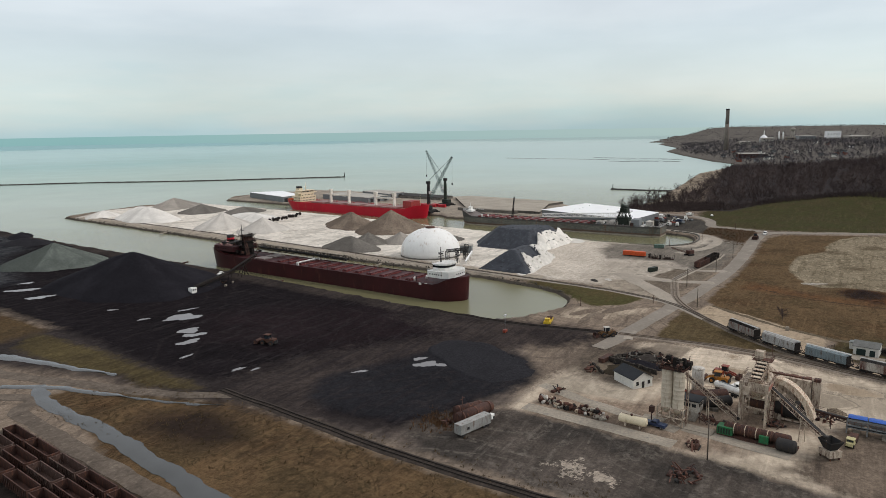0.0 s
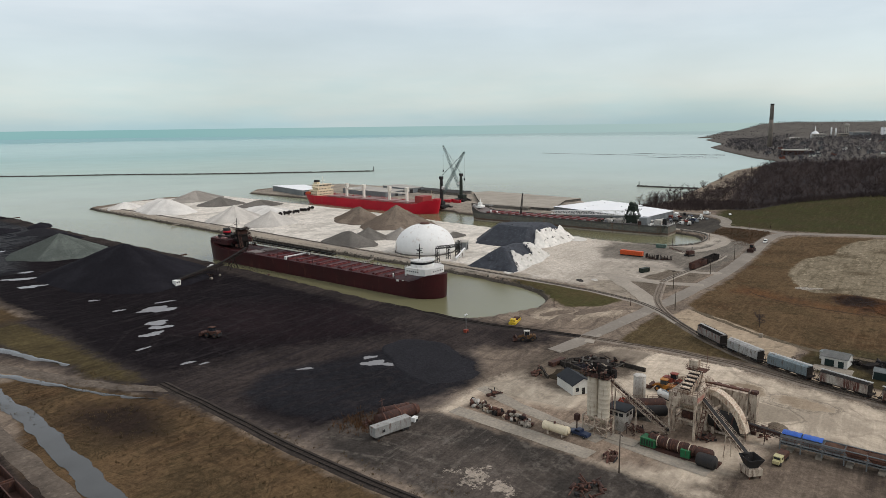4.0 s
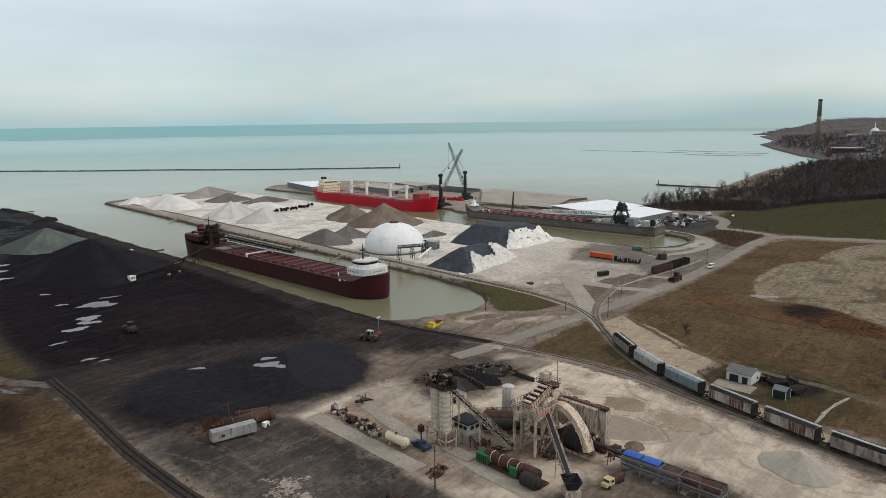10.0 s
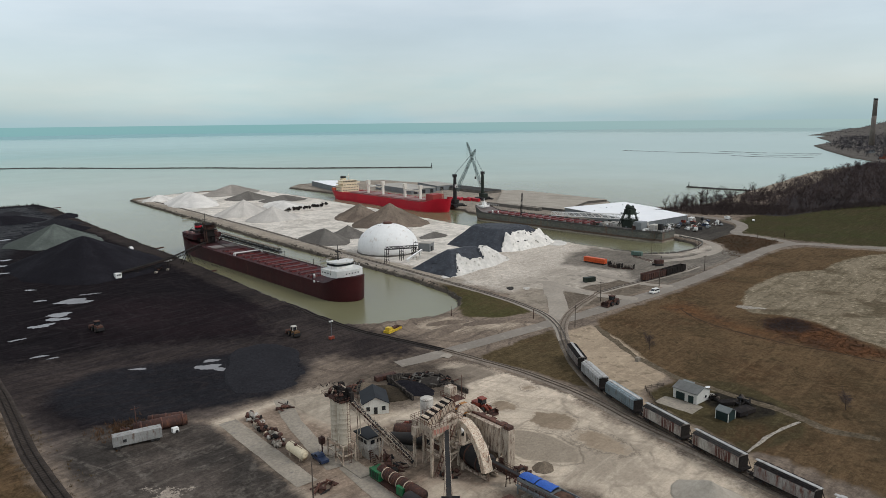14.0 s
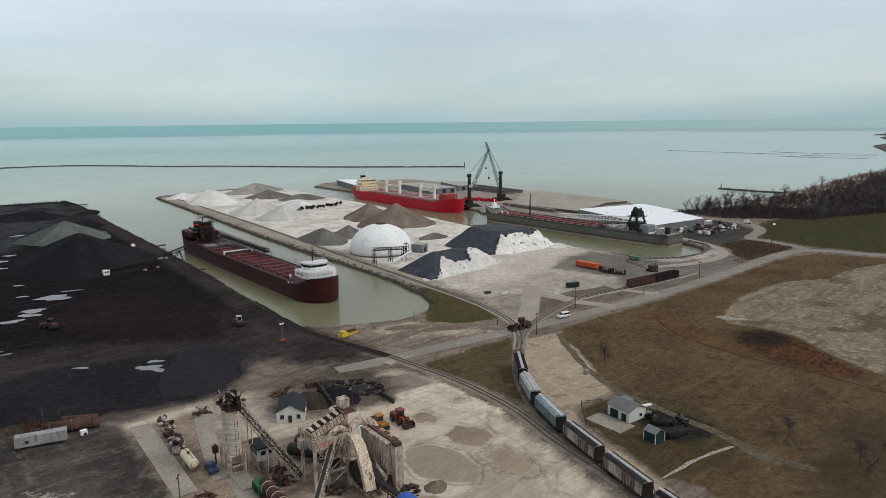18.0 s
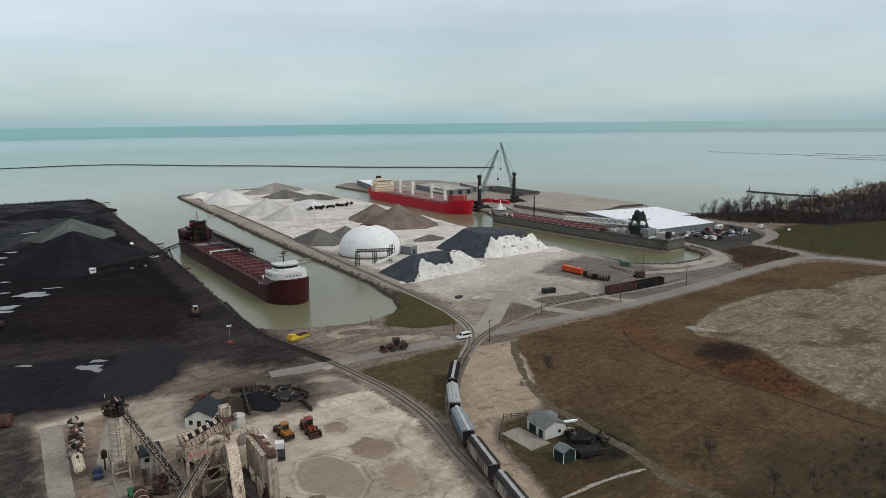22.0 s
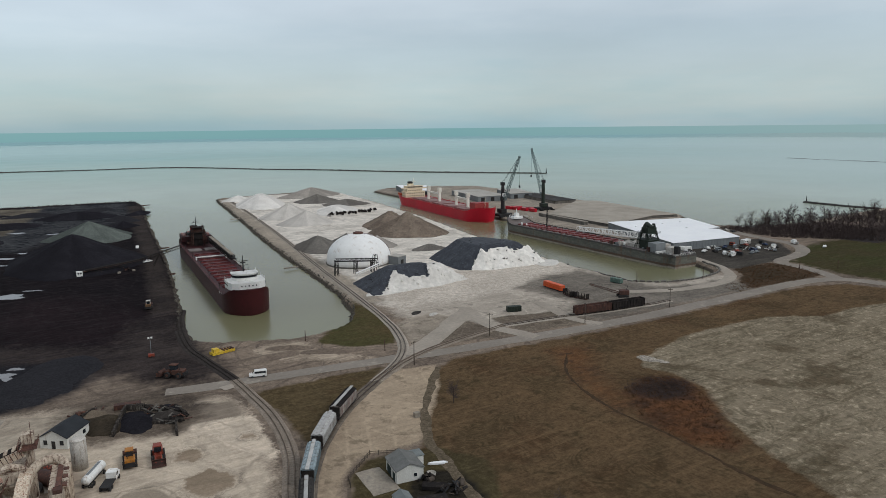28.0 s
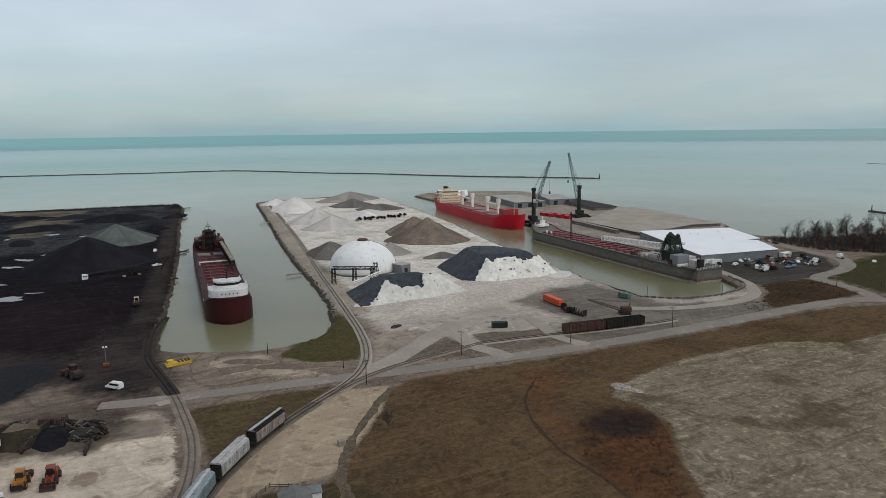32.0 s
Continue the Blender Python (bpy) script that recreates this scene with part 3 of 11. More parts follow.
ZONES = {
    "wood": [(362, -30), (400, -26), (450, -24), (617, -4), (848, 22), (1060, 44), (1210, 70), (1317, 130), (1604, 250), (1883, 350), (2204, 385), (3022, 680), (4900, 980), (4900, -4900), (420, -4900), (575, -420), (480, -180), (442, -92), (362, -60)],
    "coal": [(9, 545), (-160, 562), (-190, 420), (-176, 300), (-150, 188), (-160, 105), (-169, 58), (-172, 14), (-175, -25), (-172, -50),
             (-151, -60), (-126, -65), (-112, -59), (-100, -47), (-80, -46), (-66, -34), (-61, -22), (-50, 40), (-30, 160), (-10, 358), (8, 490)],
    "grass": [(-178.5, 5), (-183.5, -30), (-187.5, -59), (-189.5, -84), (-190.5, -120), (-188, -420), (-420, -420), (-420, 60), (-230, -10), (-213, 22), (-207.5, 46), (-204, 58), (-196, 58), (-189, 34), (-184, 14)],
    "bank": [(-152, 190), (-162, 105), (-172, 60), (-176, 56), (-182, 60), (-187, 90), (-188, 125), (-196, 230), (-230, 400), (-196, 420), (-178, 300)],
    "lime": [(-146, -70), (-122, -70), (-92, -80), (-66, -89), (-64.5, -100), (-66.5, -124), (-69, -141), (-73.5, -155), (-79, -172), (-84, -187), (-92, -202), (-105, -300), (-190, -300), (-160, -170), (-153, -124), (-151, -100)],
    "cinder": [(-170, -47), (-146, -70), (-151, -118), (-154, -136), (-165, -175), (-178, -215), (-182, -200), (-184, -95), (-180, -62)],
    "field": [(8, -99), (30, -100), (66, -103.4), (120, -105), (190, -104.6), (214, -106.5), (231, -114), (238, -134), (246, -160), (258, -210), (262, -600), (-90, -600), (-70, -215), (-64, -175), (-52, -150), (-36, -152), (-30, -143), (-22, -130), (-12, -117), (0, -103)],
    "fieldend": [(-46, -206), (-26, -202), (-6, -205), (16, -219), (40, -300), (-80, -300), (-56, -214)],
    "wedge": [(-59, -91), (-32, -92), (-15, -93), (-29, -106), (-44, -120), (-58, -138), (-57, -112)],
    "pale": [(53, -143), (61, -136.5), (81, -130), (100, -126), (124, -126.5), (142, -129), (152, -135), (160, -142), (176, -142), (200, -145), (224, -150), (244, -160), (256, -210), (256, -500), (90, -500), (22, -224), (29, -204), (33, -196), (35.6, -190.5), (41.5, -181), (52, -167.5), (54.5, -156.5), (54.5, -150.5)],
    "rustline": [(42, -110), (57, -112), (50, -124), (40, -134), (34, -146), (30, -158), (22, -168), (18, -166), (23, -150), (31, -131), (36, -122)],
    "rusty": [(31, -156), (44, -151.5), (52, -154), (51.5, -165), (42.5, -178.5), (33.5, -187), (31, -195), (24, -197), (18, -191), (18, -182), (21.5, -170)],
    "scorched": [(33, -156), (44, -153), (51, -156), (49.5, -165), (43, -171), (37, -168), (31, -163)],
    "garden": [(-57, -156), (-49, -149), (-42, -150), (-31, -153), (-25, -166), (-31, -178), (-39, -190), (-52, -192), (-68, -185), (-65, -177), (-60, -164)],
    "island": [(8, -82), (40, -62), (41, -88)],
    "island_b": [(49, -64), (80, -72), (84, -92), (47, -89)],
    "apron_n": [(4, -78), (14, -48), (33, -44), (38, -55)],
    "ore": [(-112, 92), (-75, 62), (-68, 20), (-82, -14), (-106, -10), (-132, 18), (-134, 60)],
    "slack": [(-167, -14), (-151, -5), (-141, -9), (-124, -17), (-107, -23), (-98, -34), (-99, -48), (-105, -60), (-112, -66), (-125, -68.5), (-138, -63), (-149, -56), (-158, -54), (-167, -46), (-171, -33)],
    "wet": [(-104.7, -138.8), (-100.8, -134.3), (-94.3, -135.7), (-91.8, -144.6), (-94.1, -152.7), (-98.8, -156.7), (-103.5, -151.7), (-106.7, -145.6)],
    "wet_b": [(-87, -133.2), (-81.5, -133.2), (-77.3, -138.3), (-79.8, -143.7), (-85.2, -146.2), (-89.2, -141.4), (-89, -137.4)],
    "wet_c": [(-89, -148.3), (-82.8, -149.6), (-82.8, -156.1), (-85.9, -163.1), (-89.7, -162.2), (-91.1, -156.4)],
    "wet_d": [(-87.7, -120.5), (-83.4, -120), (-81.6, -124.3), (-84.1, -127.5), (-87.4, -124.7)],
    "wet_e": [(-70.5, -119.3), (-67.4, -118.5), (-66.8, -121.7), (-70.1, -123.1)],
    "dirtpad": [(-79, -90), (-66, -94), (-65.5, -104), (-69, -110), (-81, -109), (-87, -106)],
    "binmud": [(-150, -143), (-131, -149), (-114, -153), (-108, -166), (-116, -185), (-140, -185), (-160, -160)],
    "coaldust": [(-186, 72), (-175, 12), (-178.5, -30), (-182, -62), (-181, -80), (-168, -64), (-140, -70), (-112, -64), (-92, -52), (-72, -46), (-58, -32), (-60, -20), (-66, -10), (-150, 60)],
    "traffic": [(-182, 22), (-136, 16), (-109, -5), (-88, -18), (-74, 14), (-60, 24), (-58, -8), (-62, -26), (-58, -60), (-66, -78), (-84, -66), (-94, -52), (-97, -42), (-107, -26), (-123, -22), (-147, -12), (-176, -22)],
    "bankgrass": [(-165, 130), (-166, 92), (-172, 48), (-176, 20), (-180, 26), (-183.5, 42), (-180, 56), (-184, 76), (-180, 120)],
    "farland": [(1150, 40), (1317, 122), (1604, 240), (1883, 340), (2204, 375), (3022, 670), (4900, 970), (4900, -900), (1150, -900)],
    "dockroad": [(-56, 18), (-48, 80), (-37, 161), (-29, 229), (-14, 359), (4, 493), (-8, 493), (-25, 359), (-40, 229), (-48, 161), (-59, 80), (-68, 18)],
    "limecrust": [(-174.5, -97), (-171.5, -95), (-169.5, -99), (-170.5, -104), (-173, -107), (-175.5, -104)],
    "westdust": [(-200, 130), (-150, 130), (-150, 60), (-156, 20), (-160, -50), (-168, -58), (-181, -44), (-180, 2), (-186, 30), (-186, 60), (-194, 100)],
    "farcoal": [(-170, 250), (-110, 240), (-70, 330), (-40, 350), (-14, 420), (-6, 530), (-100, 545), (-150, 480), (-180, 380)],
    "fardirt": [(-112, 535), (-84, 525), (-100, 420), (-118, 330), (-140, 330), (-142, 420), (-128, 480), (-180, 545), (-170, 556)],
    "plantdirt": [(-150, -76), (-128, -74), (-126, -101), (-112, -109), (-108, -128), (-113, -136), (-117, -148), (-124, -146), (-128, -138), (-140, -137), (-151, -124), (-152, -110)],
    "bunkerdirt": [(-114, -94), (-112, -80), (-104, -74), (-78, -73), (-72, -84), (-75, -102), (-86, -108), (-104, -104)],
    "sandbank": [(-46, -50), (-36, -46), (-27, -52), (-27, -64), (-14, -82), (-34, -72), (-46, -62)],
    "yardsw": [(-220.6, 44), (-226, -6), (-230, -30), (-262, -160), (-340, -160), (-300, 64)],
    "burnt": [(-187, 5), (-198, 20), (-206, 10), (-206, -12), (-197, -18), (-189, -8)],
    "slab": [(-121, -72), (-113, -77), (-104, -80), (-103, -88), (-116, -100), (-125, -100), (-125, -77)],
    "sootyard": [(-46, -164), (-39.6, -162.5), (-34.4, -165), (-33, -172.5), (-36, -181), (-42.2, -183), (-50.5, -178), (-50, -170.8)],
    "padpale": [(-63.5, -107.5), (-66.5, -138), (-75, -124), (-76, -116), (-83, -111.5), (-80, -104)],
    "gravel": [(-27, -106), (-14, -97), (0, -101), (-9, -118), (-20, -132), (-33, -148), (-51, -147), (-60, -157), (-65, -174), (-73, -192),
               (-82, -215), (-90, -212), (-80, -183), (-70, -160), (-56, -138), (-44, -124)],
    "mid": [(20, -8), (24, 55), (34, 130), (62, 336), (84, 488), (136, 518), (222, 498), (228, 474), (196, 239), (159, 48), (152, 4), (112, -12), (88, -24), (50, -28), (26, -28)],
    "lot": [(150, 2), (153, -10), (150, -50), (164, -63), (205, -64), (190, -80), (120, -88), (60, -84), (20, -62), (20, -40), (26, -26), (50, -25), (88, -20), (114, -8)],
    "saltyard": [(22, -34), (50, -32), (88, -28), (112, -16), (153, -2), (157, 34), (140, 40), (100, 26), (60, 20), (28, 24)],
    "pierroad": [(14, -10), (22, 46), (38, 184), (60, 330), (82, 484), (92, 486), (72, 330), (51, 184), (36, 60), (32, 8), (27, -16)],
    "lotdark": [(90, -28), (118, -16), (146, -14), (150, -50), (150, -66), (170, -72), (188, -72), (190, -80), (184, -94), (150, -93.6), (120, -93.4), (84, -92.6), (80, -76), (98, -62)],
    "brush": [(221, -60), (250, -61), (249, -76), (242, -96.5), (224, -96), (206, -94.2), (172, -94), (176, -82), (190, -80.6), (206, -73.2), (215, -62)],
    "yard3": [(244, -3), (219, -42), (216, -57), (222, -62), (255, -60), (289, -50), (314, -26), (318, -6), (304, 0), (246, 4)],
    "dock3": [(228, -14), (237, 166), (266, 370), (276, 488), (350, 506), (414, 469), (418, 392), (402, 210), (386, 113), (350, 60), (330, 20), (300, 10)],
    "green": [(300, -46), (340, -38), (420, -40), (480, -80), (480, -330), (280, -330), (262, -160), (253, -124), (252, -104), (254, -90), (260, -66)],
    "verge": [(-14, -44), (-2, -36), (8, -20), (14, -4), (14, -40), (8, -60), (0, -72), (-14, -68), (-24, -56)],
    "beach": [(356, 40), (372, 26), (440, 22), (526, 29), (681, 40), (883, 57), (1000, 42), (880, 22), (681, 6), (526, -6), (420, 0), (360, 24)],
}


def vnoise(x, y, scale, seed=0):
    """Smooth value noise on arrays, 0 to 1."""
    rng = np.random.RandomState(seed)
    table = rng.rand(256, 256)
    u, v = np.asarray(x) / scale + 1000.37, np.asarray(y) / scale + 1000.71
    i, j = np.floor(u).astype(int), np.floor(v).astype(int)
    fu, fv = u - i, v - j
    fu, fv = fu * fu * (3 - 2 * fu), fv * fv * (3 - 2 * fv)
    t = lambda a, b: table[a % 256, b % 256]
    return (t(i, j) * (1 - fu) + t(i + 1, j) * fu) * (1 - fv) + (t(i, j + 1) * (1 - fu) + t(i + 1, j + 1) * fu) * fv


def signed(x, y, poly):
    """Distance to a closed outline, positive inside."""
    x, y = np.asarray(x, float), np.asarray(y, float)
    best, inside = np.full(x.shape, 1e9), np.zeros(x.shape, bool)
    for (ax, ay), (bx, by) in zip(poly, poly[1:] + poly[:1]):
        dx, dy = bx - ax, by - ay
        t = np.clip(((x - ax) * dx + (y - ay) * dy) / (dx * dx + dy * dy), 0, 1)
        best = np.minimum(best, np.hypot(x - ax - t * dx, y - ay - t * dy))
        if dy:
            cross = (ay > y) != (by > y)
            inside ^= cross & (x < ax + (y - ay) * dx / dy)
    return np.where(inside, best, -best)


def smooth(v):
    v = np.clip(v, 0, 1)
    return v * v * (3 - 2 * v)


def ground_z(x, y):
    x, y = np.asarray(x, float), np.asarray(y, float)
    shore = signed(x, y, SHORE) + 1.6 * (vnoise(x, y, 5, 1) - 0.5)
    hill = signed(x, y, HILL)
    z = 24.0 * smooth(np.maximum(hill, 0) / 330.0) + 3.0 * smooth(hill / 400.0) * (vnoise(x, y, 90, 2) - 0.5)
    z = z + 34.0 * smooth((x - 2800) / 1500) * smooth(hill / 200.0)
    # the field lies a little higher, the coal dock a little lower
    z = z + 2.2 * smooth((signed(x, y, ZONES["field"]) - 4) / 60.0) - 0.6 * smooth(signed(x, y, ZONES["coal"]) / 25.0)
    z = z + 0.5 * (vnoise(x, y, 14, 3) - 0.5) * smooth(signed(x, y, ZONES["rusty"]) / 6 + 0.3)
    z = z + 0.22 * (vnoise(x, y, 9, 4) - 0.5) + 0.12 * (vnoise(x, y, 3.1, 5) - 0.5)
    return np.maximum(z + np.minimum(0, (shore - 2.2) * 0.85), -7.0)


def axis_lines(lo, hi, step, far):
    core = list(np.arange(lo, hi + 0.1, step))
    left, right, s = [], [], step
    v = lo
    while v > -far:
        s *= 1.22
        v -= s
        left.append(max(v, -far))
    v, s = hi, step
    while v < far:
        s *= 1.22
        v += s
        right.append(min(v, far))
    return np.array(left[::-1] + core + right)


GX, GY = axis_lines(-250, 330, 2.4, 4900), axis_lines(-300, 545, 2.4, 4900)
# the far coast needs closer lines than the growing steps give
GX = np.array(sorted([v for v in GX if v < 400 or v > 2720] + [410 + 22.0 * k for k in range(105)]))
GZ = ground_z(*[a.ravel() for a in np.meshgrid(GX, GY)]).reshape(len(GY), len(GX))
GXL, GYL, GZL = GX.tolist(), GY.tolist(), GZ.tolist()


def gz(x, y):
    """Height of the ground sheet at a place."""
    i = min(max(int(np.searchsorted(GX, x)) - 1, 0), len(GXL) - 2)
    j = min(max(int(np.searchsorted(GY, y)) - 1, 0), len(GYL) - 2)
    u, v = (x - GXL[i]) / (GXL[i + 1] - GXL[i]), (y - GYL[j]) / (GYL[j + 1] - GYL[j])
    a, b = GZL[j], GZL[j + 1]
    return (a[i] * (1 - u) + a[i + 1] * u) * (1 - v) + (b[i] * (1 - u) + b[i + 1] * u) * v


def inside(x, y, poly):
    hit = False
    for (ax, ay), (bx, by) in zip(poly, poly[1:] + poly[:1]):
        if (ay > y) != (by > y) and x < ax + (y - ay) * (bx - ax) / (by - ay):
            hit = not hit
    return hit


ZCOL = {  # two shades, softness in metres, raggedness in metres
    "grass": ((0.112, 0.071, 0.038), (0.026, 0.020, 0.0135), 3, 6),
    "bank": ((0.08073, 0.053, 0.02702), (0.03933, 0.029, 0.01834), 3, 6),
    "dock3": ((0.3208, 0.275, 0.222), (0.2225, 0.192, 0.1563), 1.5, 2),
    "yard3": ((0.07452, 0.066, 0.05597), (0.04554, 0.041, 0.0357), 2, 4),
    "green": ((0.0445, 0.046, 0.01834), (0.05175, 0.042, 0.02123), 5, 14),
    "wood": ((0.04968, 0.041, 0.03957), (0.03208, 0.028, 0.02798), 6, 12),
    "beach": ((0.2691, 0.222, 0.1689), (0.1242, 0.098, 0.07334), 3, 14),
    "brush": ((0.06831, 0.043, 0.02605), (0.0414, 0.03, 0.01834), 2, 6),
    "field": ((0.108, 0.070, 0.038), (0.070, 0.048, 0.027), 2, 5),
    "wedge": ((0.09108, 0.066, 0.03474), (0.06417, 0.048, 0.02605), 1.5, 3),
    "gravel": ((0.3829, 0.3, 0.2123), (0.295, 0.23, 0.1621), 1.5, 2.2),
    "pale": ((0.2401, 0.196, 0.137), (0.1842, 0.148, 0.1004), 1.5, 4),
    "fieldend": ((0.06831, 0.05, 0.02895), (0.0414, 0.032, 0.02027), 12, 12),
    "rustline": ((0.128, 0.064, 0.030), (0.092, 0.053, 0.028), 8, 10),
    "rusty": ((0.108, 0.050, 0.024), (0.062, 0.034, 0.021), 5, 8),
    "scorched": ((0.03105, 0.023, 0.02123), (0.04554, 0.029, 0.02123), 5, 8),
    "garden": ((0.06624, 0.053, 0.02702), (0.04554, 0.036, 0.02027), 1.5, 3),
    "sootyard": ((0.0207, 0.018, 0.01447), (0.03519, 0.03, 0.02027), 2, 4),
    "mid": ((0.670, 0.615, 0.540), (0.535, 0.487, 0.420), 6, 7),
    "lot": ((0.4088, 0.358, 0.2972), (0.3157, 0.275, 0.2268), 7, 9),
    "apron_n": ((0.3105, 0.262, 0.2065), (0.2225, 0.188, 0.1486), 3, 5),
    "island": ((0.1656, 0.135, 0.1033), (0.1242, 0.1, 0.0772), 1.5, 2),
    "saltyard": ((0.5422, 0.4806, 0.4065), (0.4304, 0.378, 0.3158), 12, 9),
    "pierroad": ((0.3415, 0.292, 0.2316), (0.238, 0.203, 0.1621), 4, 8),
    "lotdark": ((0.1966, 0.172, 0.1428), (0.1221, 0.107, 0.08974), 6, 10),
    "verge": ((0.0621, 0.057, 0.02413), (0.0828, 0.062, 0.03088), 1.5, 4),
    "lime": ((0.5175, 0.432, 0.3339), (0.4192, 0.348, 0.2673), 4, 7),
    "sandbank": ((0.4554, 0.374, 0.2845), (0.1935, 0.154, 0.1146), 3, 7),
    "yardsw": ((0.0414, 0.032, 0.02702), (0.02484, 0.02, 0.01785), 4, 6),
    "burnt": ((0.03105, 0.021, 0.0164), (0.02277, 0.017, 0.01351), 10, 8),
    "dirtpad": ((0.2675, 0.22, 0.1698), (0.1992, 0.1628, 0.1274), 1.5, 3),
    "padpale": ((0.621, 0.52, 0.4053), (0.5278, 0.44, 0.3426), 1.2, 3),
    "slab": ((0.414, 0.352, 0.275), (0.3415, 0.287, 0.222), 0.6, 1),
    "plantdirt": ((0.2918, 0.2208, 0.1644), (0.1242, 0.0948, 0.07296), 6, 10),
    "bunkerdirt": ((0.1422, 0.1125, 0.08564), (0.06728, 0.05375, 0.04342), 6, 11),
    "wet": ((0.3105, 0.258, 0.1978), (0.2743, 0.228, 0.1737), 0.5, 1.2),
    "wet_b": ((0.2225, 0.172, 0.1216), (0.3208, 0.252, 0.1814), 1.0, 5),
    "binmud": ((0.1708, 0.132, 0.1004), (0.06624, 0.052, 0.04149), 5, 9),
    "coaldust": ((0.1221, 0.098, 0.08203), (0.06831, 0.056, 0.04825), 6, 7),
    "westdust": ((0.05175, 0.042, 0.0386), (0.02691, 0.0225, 0.02171), 9, 10),
    "cinder": ((0.09315, 0.077, 0.06562), (0.04968, 0.042, 0.0357), 3, 6),
    "coal": ((0.0112, 0.0089, 0.0101), (0.0070, 0.0057, 0.0065), 8, 9),
    "ore": ((0.0178, 0.0116, 0.0129), (0.0112, 0.0077, 0.0087), 26, 12),
    "farcoal": ((0.046, 0.047, 0.049), (0.0145, 0.0150, 0.0185), 14, 12),
    "fardirt": ((0.1552, 0.135, 0.1013), (0.0621, 0.052, 0.04149), 5, 10),
    "dockroad": ((0.04761, 0.038, 0.03281), (0.02484, 0.0202, 0.01853), 5, 7),
    "traffic": ((0.05175, 0.041, 0.03667), (0.02329, 0.0188, 0.01814), 12, 16),
    "bankgrass": ((0.08487, 0.066, 0.03184), (0.04761, 0.037, 0.02027), 4, 8),
    # far town ground and fields, lightened for the haze over the coast
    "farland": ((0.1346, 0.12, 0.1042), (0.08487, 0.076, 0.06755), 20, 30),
    "limecrust": ((0.3105, 0.262, 0.2123), (0.207, 0.178, 0.1467), 0.8, 18),
    "slack": ((0.0196, 0.0192, 0.0218), (0.0150, 0.0147, 0.0168), 5, 6),
}

# patches that share the look of another
SAME = {"island_b": "island", "wet_c": "wet_b", "wet_d": "wet_b", "wet_e": "wet_b"}


def ground_mat():
    m, nt, b = nodes_of("earth_and_gravel")
    pos = nt.nodes.new("ShaderNodeNewGeometry").outputs["Position"]
    nb = noise_node(nt, pos, 0.035, 6.0, 0.62)
    nm = noise_node(nt, pos, 0.16, 6.0, 0.68)
    nf = noise_node(nt, pos, 1.1, 6.0, 0.75)
    nc = noise_node(nt, pos, 0.4, 5.0, 0.7)
    nl = noise_node(nt, pos, 0.055, 3.0, 0.5)
    # long drag marks of wheels and blades
    mp = nt.nodes.new("ShaderNodeMapping")
    mp.inputs["Rotation"].default_value = (0, 0, 0.9)
    mp.inputs["Scale"].default_value = (0.03, 0.5, 0.3)
    link(nt, pos, mp.inputs[0])
    ns = noise_node(nt, mp.outputs[0], 0.9, 6.0, 0.7)

    def tracks(scale, count, width):
        """Winding tyre tracks: level lines of a smooth noise."""
        w = noise_node(nt, pos, scale, 1.0, 0.4)
        fr = math_node(nt, "FRACT", math_node(nt, "MULTIPLY", w, count))
        line = remap(nt, math_node(nt, "ABSOLUTE", math_node(nt, "SUBTRACT", fr, 0.5)), width, width * 0.4)
        return math_node(nt, "MULTIPLY", line, remap(nt, nc, 0.42, 0.56))

    # a second set of streaks across the first, and the wavering rims that dried puddles leave
    mp = nt.nodes.new("ShaderNodeMapping")
    mp.inputs["Rotation"].default_value = (0, 0, -0.25)
    mp.inputs["Scale"].default_value = (0.045, 0.42, 0.3)
    link(nt, pos, mp.inputs[0])
    ns2 = noise_node(nt, mp.outputs[0], 1.0, 7.0, 0.72)
    nr = noise_node(nt, pos, 0.045, 2.5, 0.5)
    rim = math_node(nt, "MULTIPLY", remap(nt, math_node(nt, "ABSOLUTE", math_node(nt, "SUBTRACT", nr, 0.535)), 0.022, 0.006), remap(nt, nm, 0.42, 0.5))
    nw = nt.nodes.new("ShaderNodeTexNoise")
    nw.inputs["Scale"].default_value, nw.inputs["Detail"].default_value, nw.inputs["Distortion"].default_value = 0.035, 2.5, 0.8
    link(nt, pos, nw.inputs["Vector"])
    ripple = math_node(nt, "ABSOLUTE", math_node(nt, "SUBTRACT", math_node(nt, "FRACT", math_node(nt, "MULTIPLY", nw.outputs[0], 24.0)), 0.5))
    ripple = math_node(nt, "MULTIPLY", remap(nt, ripple, 0.12, 0.3), remap(nt, nm, 0.45, 0.55))
    tr1, tr2 = tracks(0.009, 26.0, 0.10), tracks(0.016, 15.0, 0.07)
    tr = math_node(nt, "MAXIMUM", tr1, tr2)
    edge = math_node(nt, "SUBTRACT", math_node(nt, "ADD", math_node(nt, "MULTIPLY", nm, 0.65), math_node(nt, "MULTIPLY", nf, 0.35)), 0.5)
    shade = remap(nt, math_node(nt, "ADD", math_node(nt, "MULTIPLY", nb, 0.6), math_node(nt, "MULTIPLY", ns, 0.4)), 0.42, 0.58)
    full_grain = math_node(nt, "MULTIPLY", remap(nt, nf, 0.34, 0.66, 0.72, 1.27), remap(nt, nc, 0.36, 0.64, 0.82, 1.18))
    soft_grain = math_node(nt, "MULTIPLY", remap(nt, nf, 0.34, 0.66, 0.88, 1.12), remap(nt, nc, 0.36, 0.64, 0.93, 1.07))
    col = mix_rgb(nt, shade, (0.236, 0.184, 0.140), (0.140, 0.110, 0.086))
